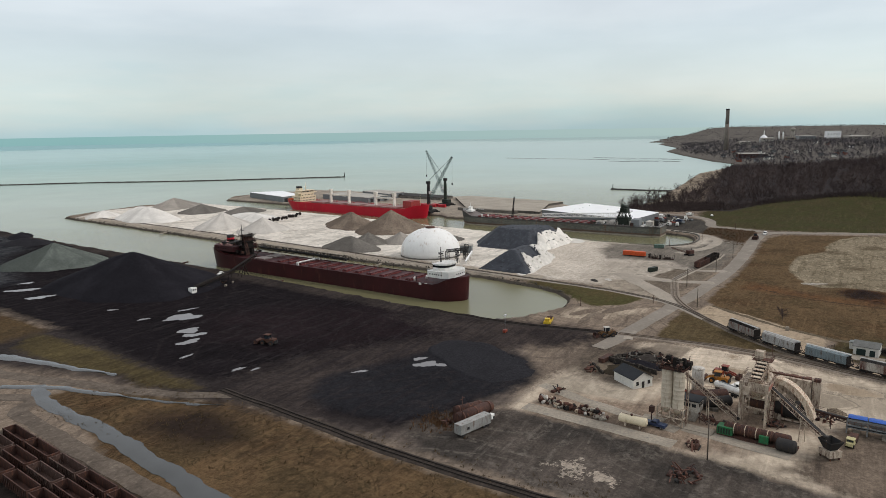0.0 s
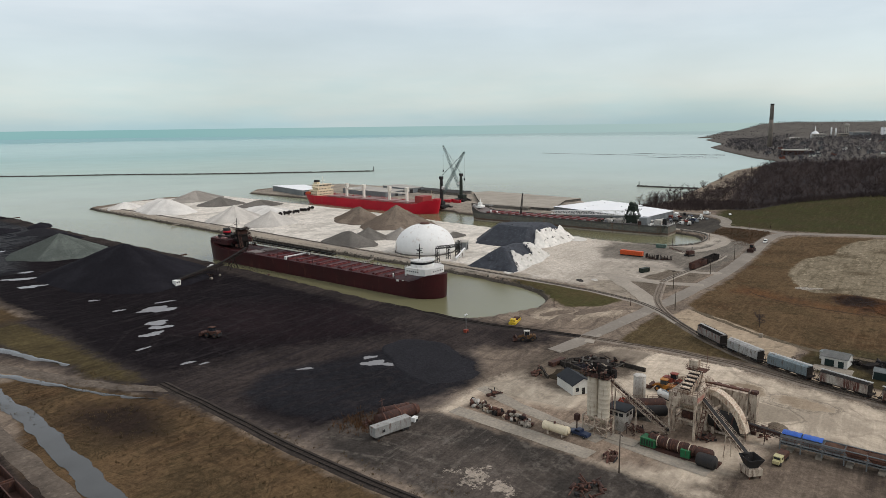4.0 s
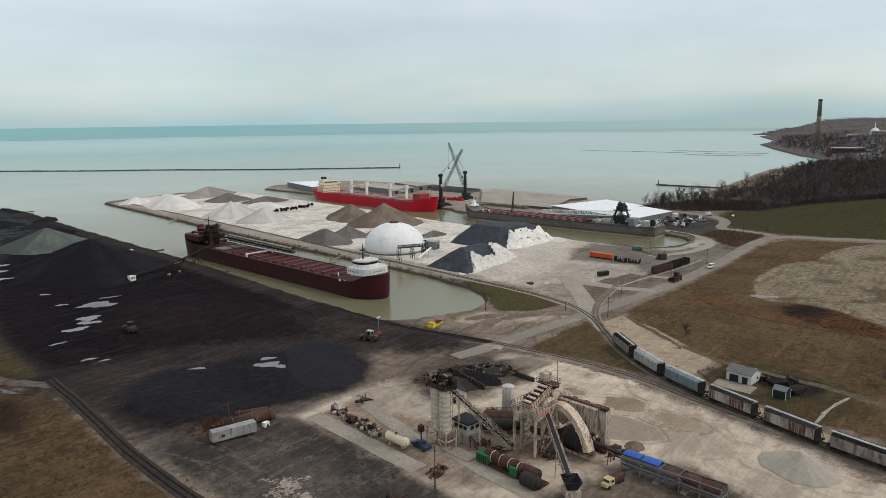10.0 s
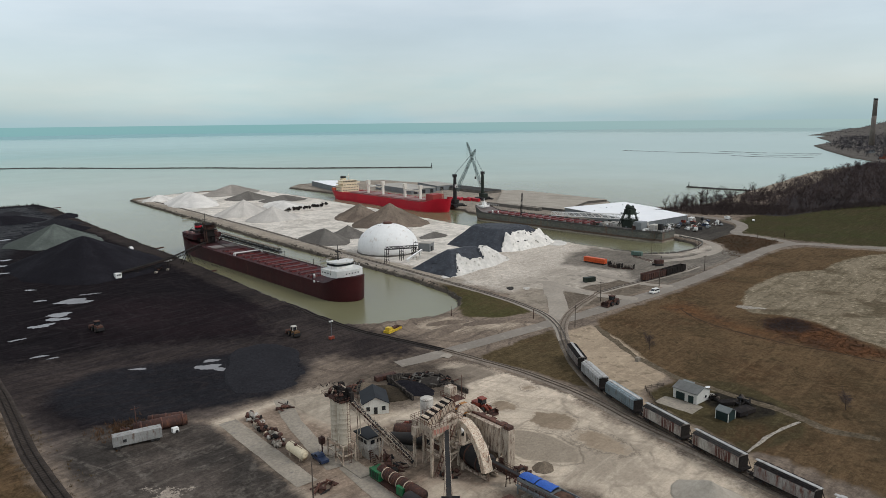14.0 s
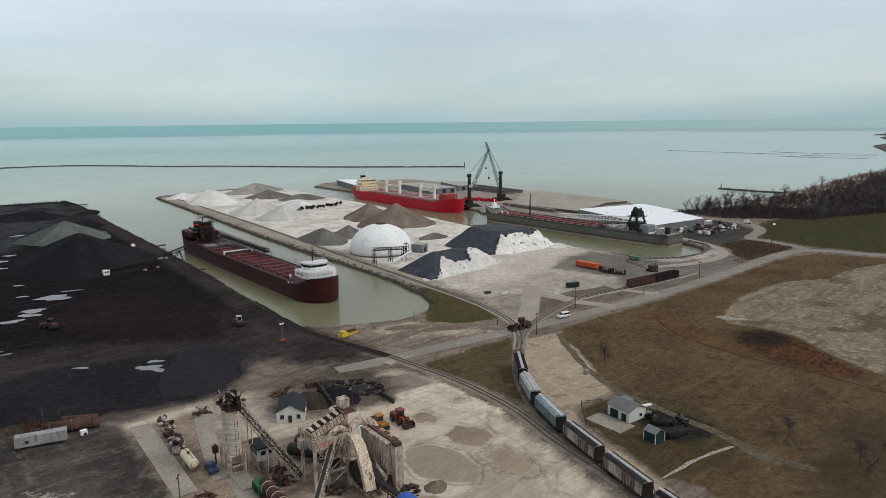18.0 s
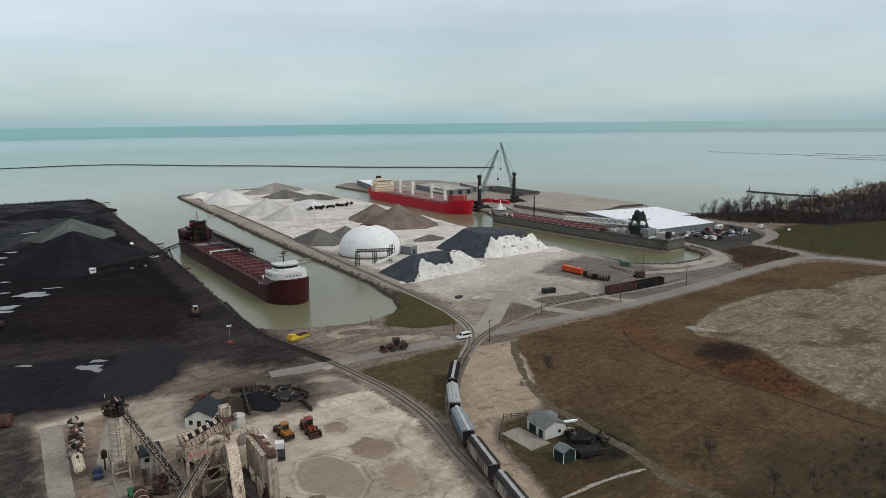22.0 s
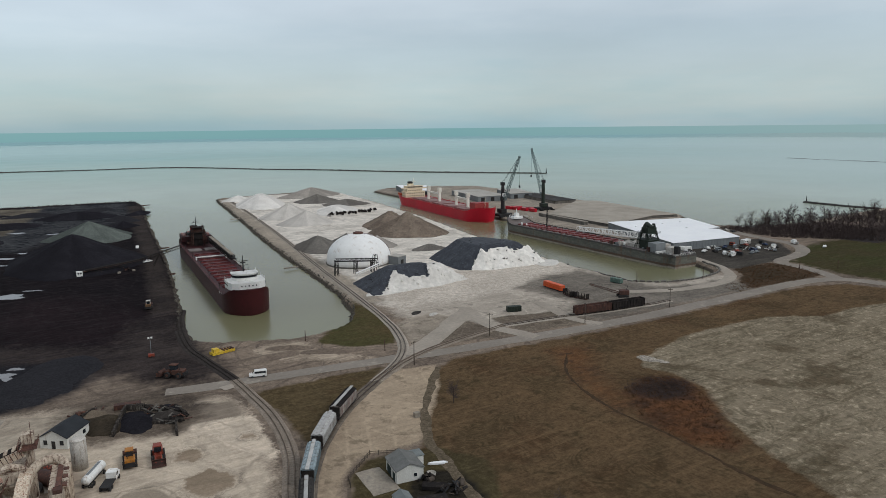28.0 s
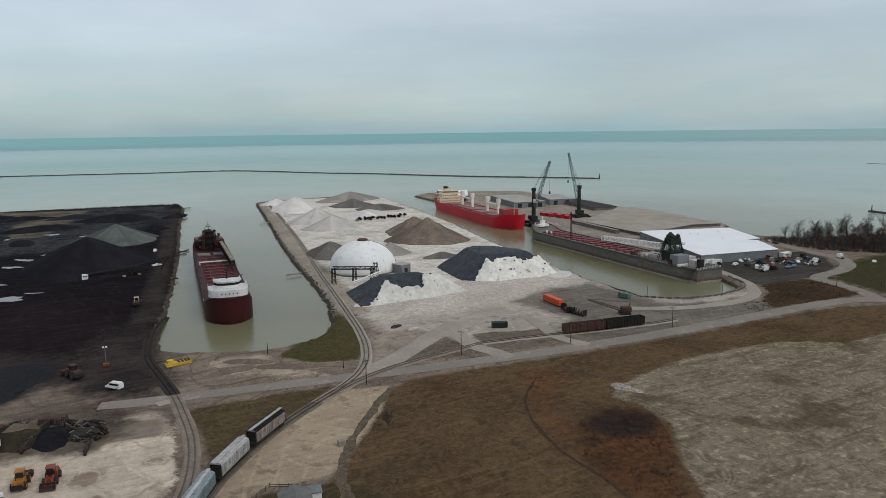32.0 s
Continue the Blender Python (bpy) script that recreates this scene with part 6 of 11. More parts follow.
    for z in (19, 22):
        bar(bm, (-71, -2, z), (-71, 2, z), 0.2)
    for y in (-6, 6):
        bar(bm, (-71, 0, 24), (-85, y, 13), 0.07)
    part("mainmast", bm, "black_steel", ship)
    boom = part("unloading_boom", lattice(B(), (-63, 6.5, 12.2), (8, 8.2, 11.0), 3.2, 2.2, 26, 0.22), "soot_and_shade", ship, "long dark latticed unloading boom along the deck")
    for k in range(16):
        part("belt_hood", soften(box(B(), -1.6, 1.6, -1.0, 1.0, 0, 0.5), 0.1), "concrete", boom, "pale grey belt hood", pose(-58 + k * 4.1, 6.62 + k * 0.1, 13.4 - k * 0.075))
    part("boom_belt", box(B(), 0, 71, -0.9, 0.9, -0.5, 0.1, Matrix.Translation((-63, 6.5, 12.0)) @ Matrix.Rotation(math.atan2(1.7, 71), 4, "Z") @ Matrix.Rotation(0.017, 4, "Y")), "black_steel", boom)
    for y in (-7.2, 7.2):
        part("lifeboat", soften(box(B(), -2.4, 2.4, -0.8, 0.8, 0, 1.1), 0.3), "pale_hatch", ship, at=pose(-74.5, y, 13.4))
    bm = box(B(), -0.75, 0.75, -0.05, 0.05, -0.5, 0.5)
    mark = part("hull_mark", bm, "white_paint", ship, "faded white lettering bar", pose(76, -10.12, 7.6))
    share("hull_mark", mark, ship, pose(72.6, -10.24, 7.6))
    share("hull_mark", mark, ship, pose(76, 10.12, 7.6))
    share("hull_mark", mark, ship, pose(72.6, 10.24, 7.6))
    lamp = None
    for x in (70, 40, 10, -20, -50):
        for y in (-9.6, 9.6):
            if lamp is None:
                lamp = part("deck_light", bar(bar(B(), (0, 0, 0), (0, 0, 3.4), 0.16), (0, -0.5, 3.4), (0, 0.5, 3.4), 0.2), "black_steel", ship, at=pose(x, y, D - 0.3))
            else:
                share("deck_light", lamp, ship, pose(x, y, D - 0.3))
    return ship


def red_salty():
    L, W, D = 183.0, 27.0, 8.6
    bow, stern = Vector((228.5, 180.0)), Vector((250.5, 363.0))
    mid, d = (bow + stern) / 2, bow - stern
    ship = thing("bulk_carrier", pose(mid.x, mid.y, WATER, 0, 0, math.degrees(math.atan2(d.y, d.x))),
                 "bright red ocean bulk carrier with cream superstructure and cargo cranes", "ship")
    bm, rim = hull_mesh(L, W, D, 12.4, 9.6, 22, 20, bow_pow=1.9, stern_pow=2.4, stern_min=0.6, rake=4.0)
    part("hull", bm, "red_hull", ship)
    part("deck", deck_mesh(rim, 0.9), "red_deck", ship)
    first = None
    for k in range(5):
        x = -46 + k * 24.0
        if first is None:
            bm = soften(box(B(), -9.5, 9.5, -9, 9, 0, 1.3), 0.15)
            first = part("hatch_cover", bm, "pale_hatch", ship, "pale red-brown hatch cover", pose(x, 0, D - 0.8))
        else:
            share("hatch_cover", first, ship, pose(x, 0, D - 0.8), "pale red-brown hatch cover")
    base = None
    for k, x in enumerate((-34.5, -9.0, 27.0, 50.5)):
        c = part("deck_crane", soften(prism(B(), [(-1.0, -1.0), (1.0, -1.0), (1.0, 1.0), (-1.0, 1.0)], 0, 13.5), 0.2), "mast_white", ship, "off-white cargo crane post", pose(x, 0, D - 0.8))
        bm = soften(box(B(), -1.5, 1.5, -1.6, 1.6, 10.4, 14.2), 0.2)
        part("cab", bm, "mast_white", c)
        bm = B()
        s = -1 if k % 2 else 1
        for y in (-0.8, 0.8):
            bar(bm, (1.4 * s, y, 9.0), (21 * s, y, 8.2), 0.7, 1.0)
        for t in range(6):
            bar(bm, ((3 + 3.6 * t) * s, -0.8, 8.9 - 0.14 * t), ((3 + 3.6 * t) * s, 0.8, 8.9 - 0.14 * t), 0.4)
        part("jib", bm, "mast_white", c)
    house = part("superstructure", soften(box(B(), -5.5, 5.5, -11, 11, 0, 5.6), 0.12), "cream_paint", ship, "cream accommodation block", pose(-74, 0, D - 0.8))
    part("upper_tier", soften(box(B(), -5, 4.6, -8.6, 8.6, 5.6, 8.6), 0.12), "cream_paint", house)
    part("tier_railing", railing(B(), [(-5.4, -10.8, 5.6), (5.4, -10.8, 5.6), (5.4, 10.8, 5.6), (-5.4, 10.8, 5.6)], 1.0, 0.08, 2.0), "cream_paint", house)
    windows_row(house, -8, 8, 4.66, 7.2, 8, 0.9, 0.9, "y")
    for z in (1.6, 4.3):
        windows_row(house, -10, 10, 5.55, z, 10, 0.9, 0.9, "y")
        windows_row(house, -5, 5, -11.05, z, 5, 0.8, 0.9)
        windows_row(house, -5, 5, 11.05, z, 5, 0.8, 0.9)
    bridge = part("bridge", soften(box(B(), -4.2, 4.6, -9, 9, 0, 2.8), 0.1), "cream_paint", ship, "cream navigation bridge", pose(-74, 0, D + 7.8))
    part("bridge_wings", soften(box(B(), -0.5, 4.4, -13.4, 13.4, 0, 1.2), 0.1), "cream_paint", bridge)
    windows_row(bridge, -8.5, 8.5, 4.66, 1.9, 9, 1.3, 1.0, "y")
    part("bridge_top", soften(box(B(), -4.6, 5, -9.4, 9.4, 2.8, 3.1), 0.06), "cream_paint", bridge)
    funnel = part("funnel", soften(box(B(), -2.6, 2.6, -2.4, 2.4, 0, 8.0), 0.3), "cream_paint", ship, "cream funnel with a black top", pose(-82, 0, D + 4.5))
    part("funnel_top", soften(box(B(), -2.2, 2.2, -2.0, 2.0, 8.0, 10.2), 0.2), "black_steel", funnel)
    part("engine_casing", soften(box(B(), -4.5, 4, -7, 7, 0, 5.6), 0.15), "cream_paint", ship, at=pose(-82, 0, D - 0.6))
    bm = tube(B(), (-72, 0, D + 10.8), (-72, 0, D + 19), 0.3, 0.12)
    bar(bm, (-72, -2.5, D + 15), (-72, 2.5, D + 15), 0.2)
    part("radar_mast", bm, "cream_paint", ship)
    bm = tube(B(), (82, 0, 11.5), (82, 0, 21), 0.35, 0.15)
    part("foremast", bm, "cream_paint", ship)
    part("forecastle_box", soften(box(B(), -5.5, 4.5, -6.5, 6.5, 0, 6.8), 0.2), "red_deck", ship, "tall red windbreak on the forecastle", pose(72, 0, 8.6))
    for s in (-1, 1):
        part("railing", railing(B(), [(x, s * (y - 0.2), z) for x, y, z in rim[3:-3]][::2], 1.0, 0.06, 4), "red_hull", ship)
    bm = soften(box(B(), -85, -79, -12.6, -10.2, D + 1, D + 3.2), 0.3)
    part("lifeboat", bm, "orange", ship)
    return ship


def grey_laker():
    L, W, D = 172.0, 21.0, 7.4
    bow, stern = Vector((217.5, 139.0)), Vector((208.8, -33.0))
    mid, d = (bow + stern) / 2, bow - stern
    ship = thing("lake_barge", pose(mid.x, mid.y, WATER, 0, 0, math.degrees(math.atan2(d.y, d.x))),
                 "weathered grey self-unloading barge with red hatches and pale latticed boom", "ship")
    bm, rim = hull_mesh(L, W, D, 11.2, 8.0, 17, 8, bow_pow=2.2, stern_pow=3, stern_min=0.9, rake=3.0)
    part("hull", bm, "grey_hull", ship)
    part("deck", deck_mesh(rim, 0.6), "grey_deck", ship)
    for s in (-1, 1):
        part("railing", railing(B(), [(x, s * (y - 0.25), z) for x, y, z in rim[4:-4]][::2], 1.0, 0.06, 4), "grey_hull", ship)
    first = None
    for k in range(15):
        x = -32 + k * 7.0
        if first is None:
            first = part("hatch_cover", soften(box(B(), -1.5, 1.5, -6.4, 6.4, 0, 0.9), 0.12), "hatch_red", ship, "dull red hatch cover", pose(x, 0, D - 0.6))
        else:
            share("hatch_cover", first, ship, pose(x, 0, D - 0.6), "dull red hatch cover")
    boom = part("unloading_boom", lattice(B(), (-58, -4.5, 13.5), (12, -5.5, 9.8), 3.4, 2.6, 24, 0.28), "white_paint", ship, "long pale latticed unloading boom")
    tower = part("elevator_tower", soften(box(B(), -4, 4, -4, 4, 0, 5), 0.12), "green_steel", ship, "dark green unloading tower", pose(-58, -1, D - 0.4))
    for y in (-4.5, 4.5):
        part("tower_leg", lattice(B(), (-5, y, 0), (0, y * 0.8, 14.5), 1.3, 0.8, 6, 0.18), "green_steel", tower)
        part("tower_leg", lattice(B(), (6, y, 0), (0, y * 0.8, 14.5), 1.3, 0.8, 6, 0.18), "green_steel", tower)
    part("head_box", soften(box(B(), -2.6, 2.6, -3.6, 3.6, 9.4, 12.6), 0.2), "green_steel", tower)
    part("head_drum", soften(tube(B(), (-2.6, 0, 12), (2.6, 0, 14.2), 1.7, 1.7, 12), 0.1), "green_steel", tower)
    for z in (5.2, 9.2):
        part("tower_platform", railing(box(B(), -4.6, 4.6, -4.8, 4.8, z, z + 0.15), [(-4.6, -4.8, z), (4.6, -4.8, z), (4.6, 4.8, z), (-4.6, 4.8, z)], 1.0, 0.08), "green_steel", tower)
    for x, w, h in ((-50, 9, 1.6), (-66, 5, 2.8), (-40, 6, 1.0)):
        dh = part("deck_house", soften(box(B(), -w / 2, w / 2, -6.2, 6.2, 0, h + 0.6), 0.15), "cabin_white", ship, "low white deckhouse", pose(x, -2.3, D - 0.6))
        windows_row(dh, -w / 2 + 0.6, w / 2 - 0.6, -6.22, 1.2, 3, 0.6, 0.6)
    for k in range(36):
        rr = random.Random(500 + k)
        x, y, a, c, hh = rr.uniform(-73, -34), rr.uniform(-8.5, 8.5), rr.uniform(0.3, 1.3), rr.uniform(0.3, 0.9), rr.uniform(0.6, 2.8)
        part("deck_fitting", soften(box(B(), -a, a, -c, c, 0, hh), 0.08), ("cabin_white", "metal_wall", "green_steel", "dark_rust")[k % 4], ship, at=pose(x, y, D - 0.5))
    for y in (-6.5, 1.5):
        part("boom_frame", bar(bar(B(), (-62, y, D), (-57, y, 21), 0.5), (-52, y, D), (-57, y, 21), 0.5), "green_steel", ship)
    part("stern_block", soften(box(B(), -8.5, 4, -8.4, 8.4, -1.0, 7.2), 0.4), "grey_hull", ship, "weathered grey pusher notch at the stern", pose(-79.5, 0, 0))
    part("transom", soften(box(B(), -0.6, 0.6, -9.8, 9.8, -1, 8.2), 0.2), "white_paint", ship, "pale transom edge", pose(-74.6, 0, 0))
    part("engine_box", soften(box(B(), -3, 3, -4, 4, 0, 5.2), 0.2), "metal_wall", ship, "grey engine casing", pose(-69, 3.5, D - 0.4))
    part("stern_house", soften(box(B(), -2.6, 2.2, -3.4, 3.4, 0, 3.4), 0.2), "cabin_white", ship, "dusty white stern house", pose(-78, 0, 7.2))
    part("funnel", soften(box(B(), -1.4, 1.4, -1.2, 1.2, 0, 4.6), 0.2), "black_steel", ship, "black stern funnel", pose(-83.5, 2.5, 7.2))
    part("aft_railing", railing(B(), [(-87.4, -8.0, 7.2), (-76, -8.0, 7.2), (-76, 8.0, 7.2), (-87.4, 8.0, 7.2), (-87.4, -8.0, 7.2)], 1.1, 0.08, 2.0), "white_paint", ship)
    bm = tube(B(), (78, 0, 10), (78, 0, 17.5), 0.5, 0.3)
    box(bm, 75.5, 80, -4, 4, 10, 11.6)
    box(bm, 76.8, 79.2, -1.6, 1.6, 11.6, 14.4)
    soften(bm, 0.1)
    part("bow_mast", bm, "white_paint", ship)
    part("bow_rail", railing(B(), [(70, -9.2, 10.4), (78, -6.8, 11), (84, -2.4, 11.2), (84, 2.4, 11.2), (78, 6.8, 11), (70, 9.2, 10.4)], 1.2, 0.12, 2), "white_paint", ship)
    bm = lattice(B(), (36, 3, D), (33, 5.5, 25), 1.2, 0.6, 9, 0.2)
    part("deck_derrick", bm, "black_steel", ship, "dark slanting derrick")
    for x in (64, 58, -44, -70):
        part("winch", tube(B(), (x, 5, D - 0.5), (x, 5, D + 1.4), 0.6), "white_paint", ship)
    return ship


red_laker()
red_salty()
grey_laker()


def harbour_crane(x, y, top, tip, material, label):
    z0 = gz(x, y)
    root = thing("harbour_crane", pose(x, y, z0), label, "crane", "harbour cranes")
    bm = soften(box(B(), -7, 7, -4.5, 4.5, 0.9, 2.6), 0.2)
    for a in (-1, 1):
        for c in (-1, 1):
            leg = part("outrigger", bar(B(), (a * 5, c * 3, 1.4), (a * 6.5, c * 6.5, 1.2), 0.9), "black_steel", root)
            part("outrigger_pad", box(B(), a * 6.5 - 1.4, a * 6.5 + 1.4, c * 6.5 - 1.4, c * 6.5 + 1.4, 0, 1.0), "black_steel", leg)
    part("chassis", bm, "black_steel", root)
    for k in range(6):
        for y0 in (-4.6, 3.6):
            part("tyre", tube(B(), (-6 + 2.4 * k, y0, 0.8), (-6 + 2.4 * k, y0 + 1.0, 0.8), 0.8, n=12), "tyre", root)
    d = Vector((tip[0] - x, tip[1] - y, 0)).normalized()
    turn = Matrix.Rotation(math.atan2(d.y, d.x), 4, "Z")
    bm = B()
    box(bm, -5.5, 2.5, -2.6, 2.6, 3.0, 6.4, turn)
    soften(bm, 0.2)
    part("machinery_house", bm, material, root)
    bm = revolve(B(), [(2.0, 2.6), (1.8, 6), (1.55, (top - z0) * 0.8), (1.25, top - z0)], 14)
    part("tower", bm, material, root)
    part("cab", soften(box(B(), 1.2, 3.6, -1.2, 1.2, (top - z0) * 0.62, (top - z0) * 0.62 + 2.6, turn), 0.15), "white_paint", root)
    part("tower_head", soften(box(B(), -1.8, 1.4, -1.4, 1.4, top - z0 - 1.5, top - z0 + 1.2, turn), 0.15), "black_steel", root)
    foot = d * 2.2 + Vector((0, 0, (top - z0) * 0.5))
    end = Vector((tip[0] - x, tip[1] - y, tip[2] - z0))
    part("boom", lattice(B(), foot, end, 2.5, 1.3, 18, 0.21), "boom_grey", root)
    bm = B()
    head = Vector((0, 0, top - z0 + 0.6)) - d * 0.8
    for s in (-0.5, 0.5):
        side = Vector((-d.y, d.x, 0)) * s
        part("stay_cable", tube(B(), head + side, end + side, 0.09, n=5), "black_steel", root)
    part("hoist_cable", tube(B(), end, end - Vector((0, 0, end.z * 0.45)), 0.07, n=5), "black_steel", root)
    part("hook", soften(box(B(), end.x - 0.5, end.x + 0.5, end.y - 0.5, end.y + 0.5, end.z * 0.55 - 2, end.z * 0.55), 0.2), "black_steel", root)


M["boom_grey"] = surf("grey_green_boom_paint", (0.13, 0.18, 0.17), (0.09, 0.125, 0.12), 0.7, big=0.3)
harbour_crane(251.5, 194, 28.5, (247.5, 165.8, 53), "black_steel", "black mobile harbour crane with raised lattice boom")
harbour_crane(310, 209, 27, (317, 235.3, 56), "green_steel", "green mobile harbour crane with raised lattice boom")

# ---- storage dome ----


def dome():
    root = thing("storage_dome", pose(56.6, 76, gz(56.6, 76)), "white concrete storage dome with a rusty top hatch", "storage dome")
    R, base = 18.7, 2.8
    prof = [(R, -0.5), (R, base)] + [(R * math.cos(a), base + (17.4 - base) * math.sin(a)) for a in np.linspace(0.08, 1.48, 16)]
    part("shell", revolve(B(), prof, 64), "dome_white", root)
    part("top_hatch", soften(revolve(B(), [(3.0, 16.9), (3.0, 17.9), (2.2, 18.3)], 20), 0.08), "rust", root, "rusty round top hatch")
    part("foot_ring", revolve(B(), [(R + 0.35, -0.5), (R + 0.35, 0.7), (R + 0.02, 0.75)], 64), "concrete_dark", root)
    bm = B()
    for k in range(9):
        a0, a1 = 0.1 + 0.16 * k, 0.1 + 0.16 * (k + 1)
        t = radians(-28)
        p = [Vector(((R + 0.12) * math.cos(a) * math.cos(t), (R + 0.12) * math.cos(a) * math.sin(t), base + (17.5 - base) * math.sin(a))) for a in (a0, a1)]
        bar(bm, p[0], p[1], 0.5, 0.15)
    part("access_ladder", bm, "rust", root, "rusty ladder up the shell")
    bm = B()
    rng = random.Random(4)
    for k in range(26):
        t, a = rng.uniform(0, 6.28), rng.uniform(1.12, 1.4)
        q = Vector(((R + 0.05) * math.cos(a) * math.cos(t), (R + 0.05) * math.cos(a) * math.sin(t), base + (17.5 - base) * math.sin(a)))
        bar(bm, q, q + Vector((rng.uniform(-0.5, 0.5), rng.uniform(-0.5, 0.5), -0.3)), 0.25, 0.1)
    part("top_lugs", bm, "rust", root)
    # steel conveyor gantry at the foot
    g = thing("conveyor_gantry", pose(0, 0, 0), "black steel conveyor gantry on trestles beside the dome", "conveyor")
    p, q = Vector((30, 49, 8.6)), Vector((53.5, 48.6, 6.4))
    part("truss", lattice(B(), p, q, 1.5, 1.5, 16, 0.2), "black_steel", g)
    part("belt", bar(B(), p - Vector((0, 0, 0.5)), q - Vector((0, 0, 0.5)), 1.2, 0.2), "black_steel", g)
    for t in (0.02, 0.5, 0.92):
        c = p.lerp(q, t)
        bm = B()
        for sx in (-0.9, 0.9):
            for sy in (-0.9, 0.9):
                bar(bm, (c.x + sx, c.y + sy, gz(c.x, c.y)), (c.x + sx * 0.8, c.y + sy * 0.8, c.z), 0.3)
        for z in (2.2, 4.2, 5.9):
            for s in (-0.9, 0.9):
                bar(bm, (c.x - 0.9, c.y + s, z), (c.x + 0.9, c.y + s, z), 0.18)
                bar(bm, (c.x + s, c.y - 0.9, z), (c.x + s, c.y + 0.9, z - 1.6), 0.16)
        part("trestle", bm, "black_steel", g)
    bm = B()
    for sx, sy in ((-1.6, -1.6), (1.6, -1.6), (1.6, 1.6), (-1.6, 1.6)):
        bar(bm, (q.x + sx, q.y + sy, gz(q.x, q.y)), (q.x + sx * 0.5, q.y + sy * 0.5, q.z + 3.0), 0.28)
    for z in (2.6, 4.8, 7, 9):
        k = 1.6 - 0.8 * z / 9.4
        for a, b2 in (((-k, -k), (k, -k)), ((k, -k), (k, k)), ((k, k), (-k, k)), ((-k, k), (-k, -k))):
            bar(bm, (q.x + a[0], q.y + a[1], z), (q.x + b2[0], q.y + b2[1], z), 0.2)
    part("head_tower", bm, "black_steel", g, "black steel head tower")
    c = thing("belt_conveyor", pose(0, 0, 0), "white inclined belt conveyor at the dome's foot", "conveyor")
    part("frame", lattice(B(), (38, 41, 1.4), (55, 45.5, 4.4), 1.0, 1.0, 12, 0.13), "white_paint", c)
    part("belt", bar(B(), (38, 41, 2.0), (55, 45.5, 5.0), 0.9, 0.12), "roof_white", c)
    bm = B()
    for t in (0.15, 0.55, 0.9):
        v = Vector((38, 41, 1.2)).lerp(Vector((55, 45.5, 4.2)), t)
        for s in (-0.6, 0.6):
            bar(bm, (v.x + s, v.y, gz(v.x, v.y)), (v.x, v.y, v.z), 0.16)
    part("legs", bm, "white_paint", c)


dome()
t = thing("conveyor_house", pose(73, 59, gz(73, 59), 0, 0, 20), "small grey metal house beside the storage dome", "shed")
part("wall", soften(prism(B(), [(-3.4, -3.6), (3.4, -3.6), (3.4, 3.6), (-3.4, 3.6)], -0.2, 4.9), 0.06), "metal_wall", t)
part("roof", soften(box(B(), -3.7, 3.7, -3.9, 3.9, 4.9, 5.2), 0.05), "roof_grey", t)
part("door", box(B(), -1.2, 1.2, -3.66, -3.56, 0, 3.0), "black_steel", t)


def gable(name, x, y, dx, dy, w, d, h, rise, wall, roof, label, category, over=0.3, openings=()):
    """A building with a gable roof; local x runs along the ridge."""
    root = thing(name, heading(x, y, dx, dy), label, category)
    bm = B()
    lo = [bm.verts.new(p) for p in ((-w / 2, -d / 2, -0.3), (w / 2, -d / 2, -0.3), (w / 2, d / 2, -0.3), (-w / 2, d / 2, -0.3))]
    hi = [bm.verts.new(p) for p in ((-w / 2, -d / 2, h), (w / 2, -d / 2, h), (w / 2, d / 2, h), (-w / 2, d / 2, h))]
    t = [bm.verts.new((s * w / 2, 0, h + rise)) for s in (-1, 1)]
    for a, b2 in ((0, 1), (2, 3)):
        bm.faces.new([lo[a], lo[b2], hi[b2], hi[a]])
    bm.faces.new([lo[1], lo[2], hi[2], t[1], hi[1]])
    bm.faces.new([lo[3], lo[0], hi[0], t[0], hi[3]])
    part("wall", bm, wall, root)
    for s in (-1, 1):
        bm = B()
        sl = math.hypot(d / 2, rise)
        ex = over / sl
        q = [(-w / 2 - over, 0, h + rise + 0.06), (w / 2 + over, 0, h + rise + 0.06), (w / 2 + over, s * d / 2 * (1 + ex), h - rise * ex + 0.06), (-w / 2 - over, s * d / 2 * (1 + ex), h - rise * ex + 0.06)]
        lo = [bm.verts.new(p) for p in q]
        hi = [bm.verts.new((a, b2, c + 0.16)) for a, b2, c in q]
        bm.faces.new(lo[::-1])
        bm.faces.new(hi)
        for k in range(4):
            bm.faces.new([lo[k], lo[(k + 1) % 4], hi[(k + 1) % 4], hi[k]])
        part("roof_slope", bm, roof, root)
    for kind, side, a, z, ww, hh, material in openings:
        fr = B()
        pane = B()
        for b2, g, dep in ((fr, 0.12, 0.06), (pane, 0.0, 0.09)):
            if side in "ns":
                s = 1 if side == "n" else -1
                box(b2, a - ww / 2 - g, a + ww / 2 + g, s * d / 2 - dep, s * d / 2 + dep, z - g * (kind != "door"), z + hh + g)
            else:
                s = 1 if side == "e" else -1
                box(b2, s * w / 2 - dep, s * w / 2 + dep, a - ww / 2 - g, a + ww / 2 + g, z - g * (kind != "door"), z + hh + g)
        f = part(kind, fr, "wall_white", root)
        part("panel" if kind == "door" else "pane", pane, material, f)
    return root

# ---- aggregate plant ----
SOUTH = (-0.128, -0.992)


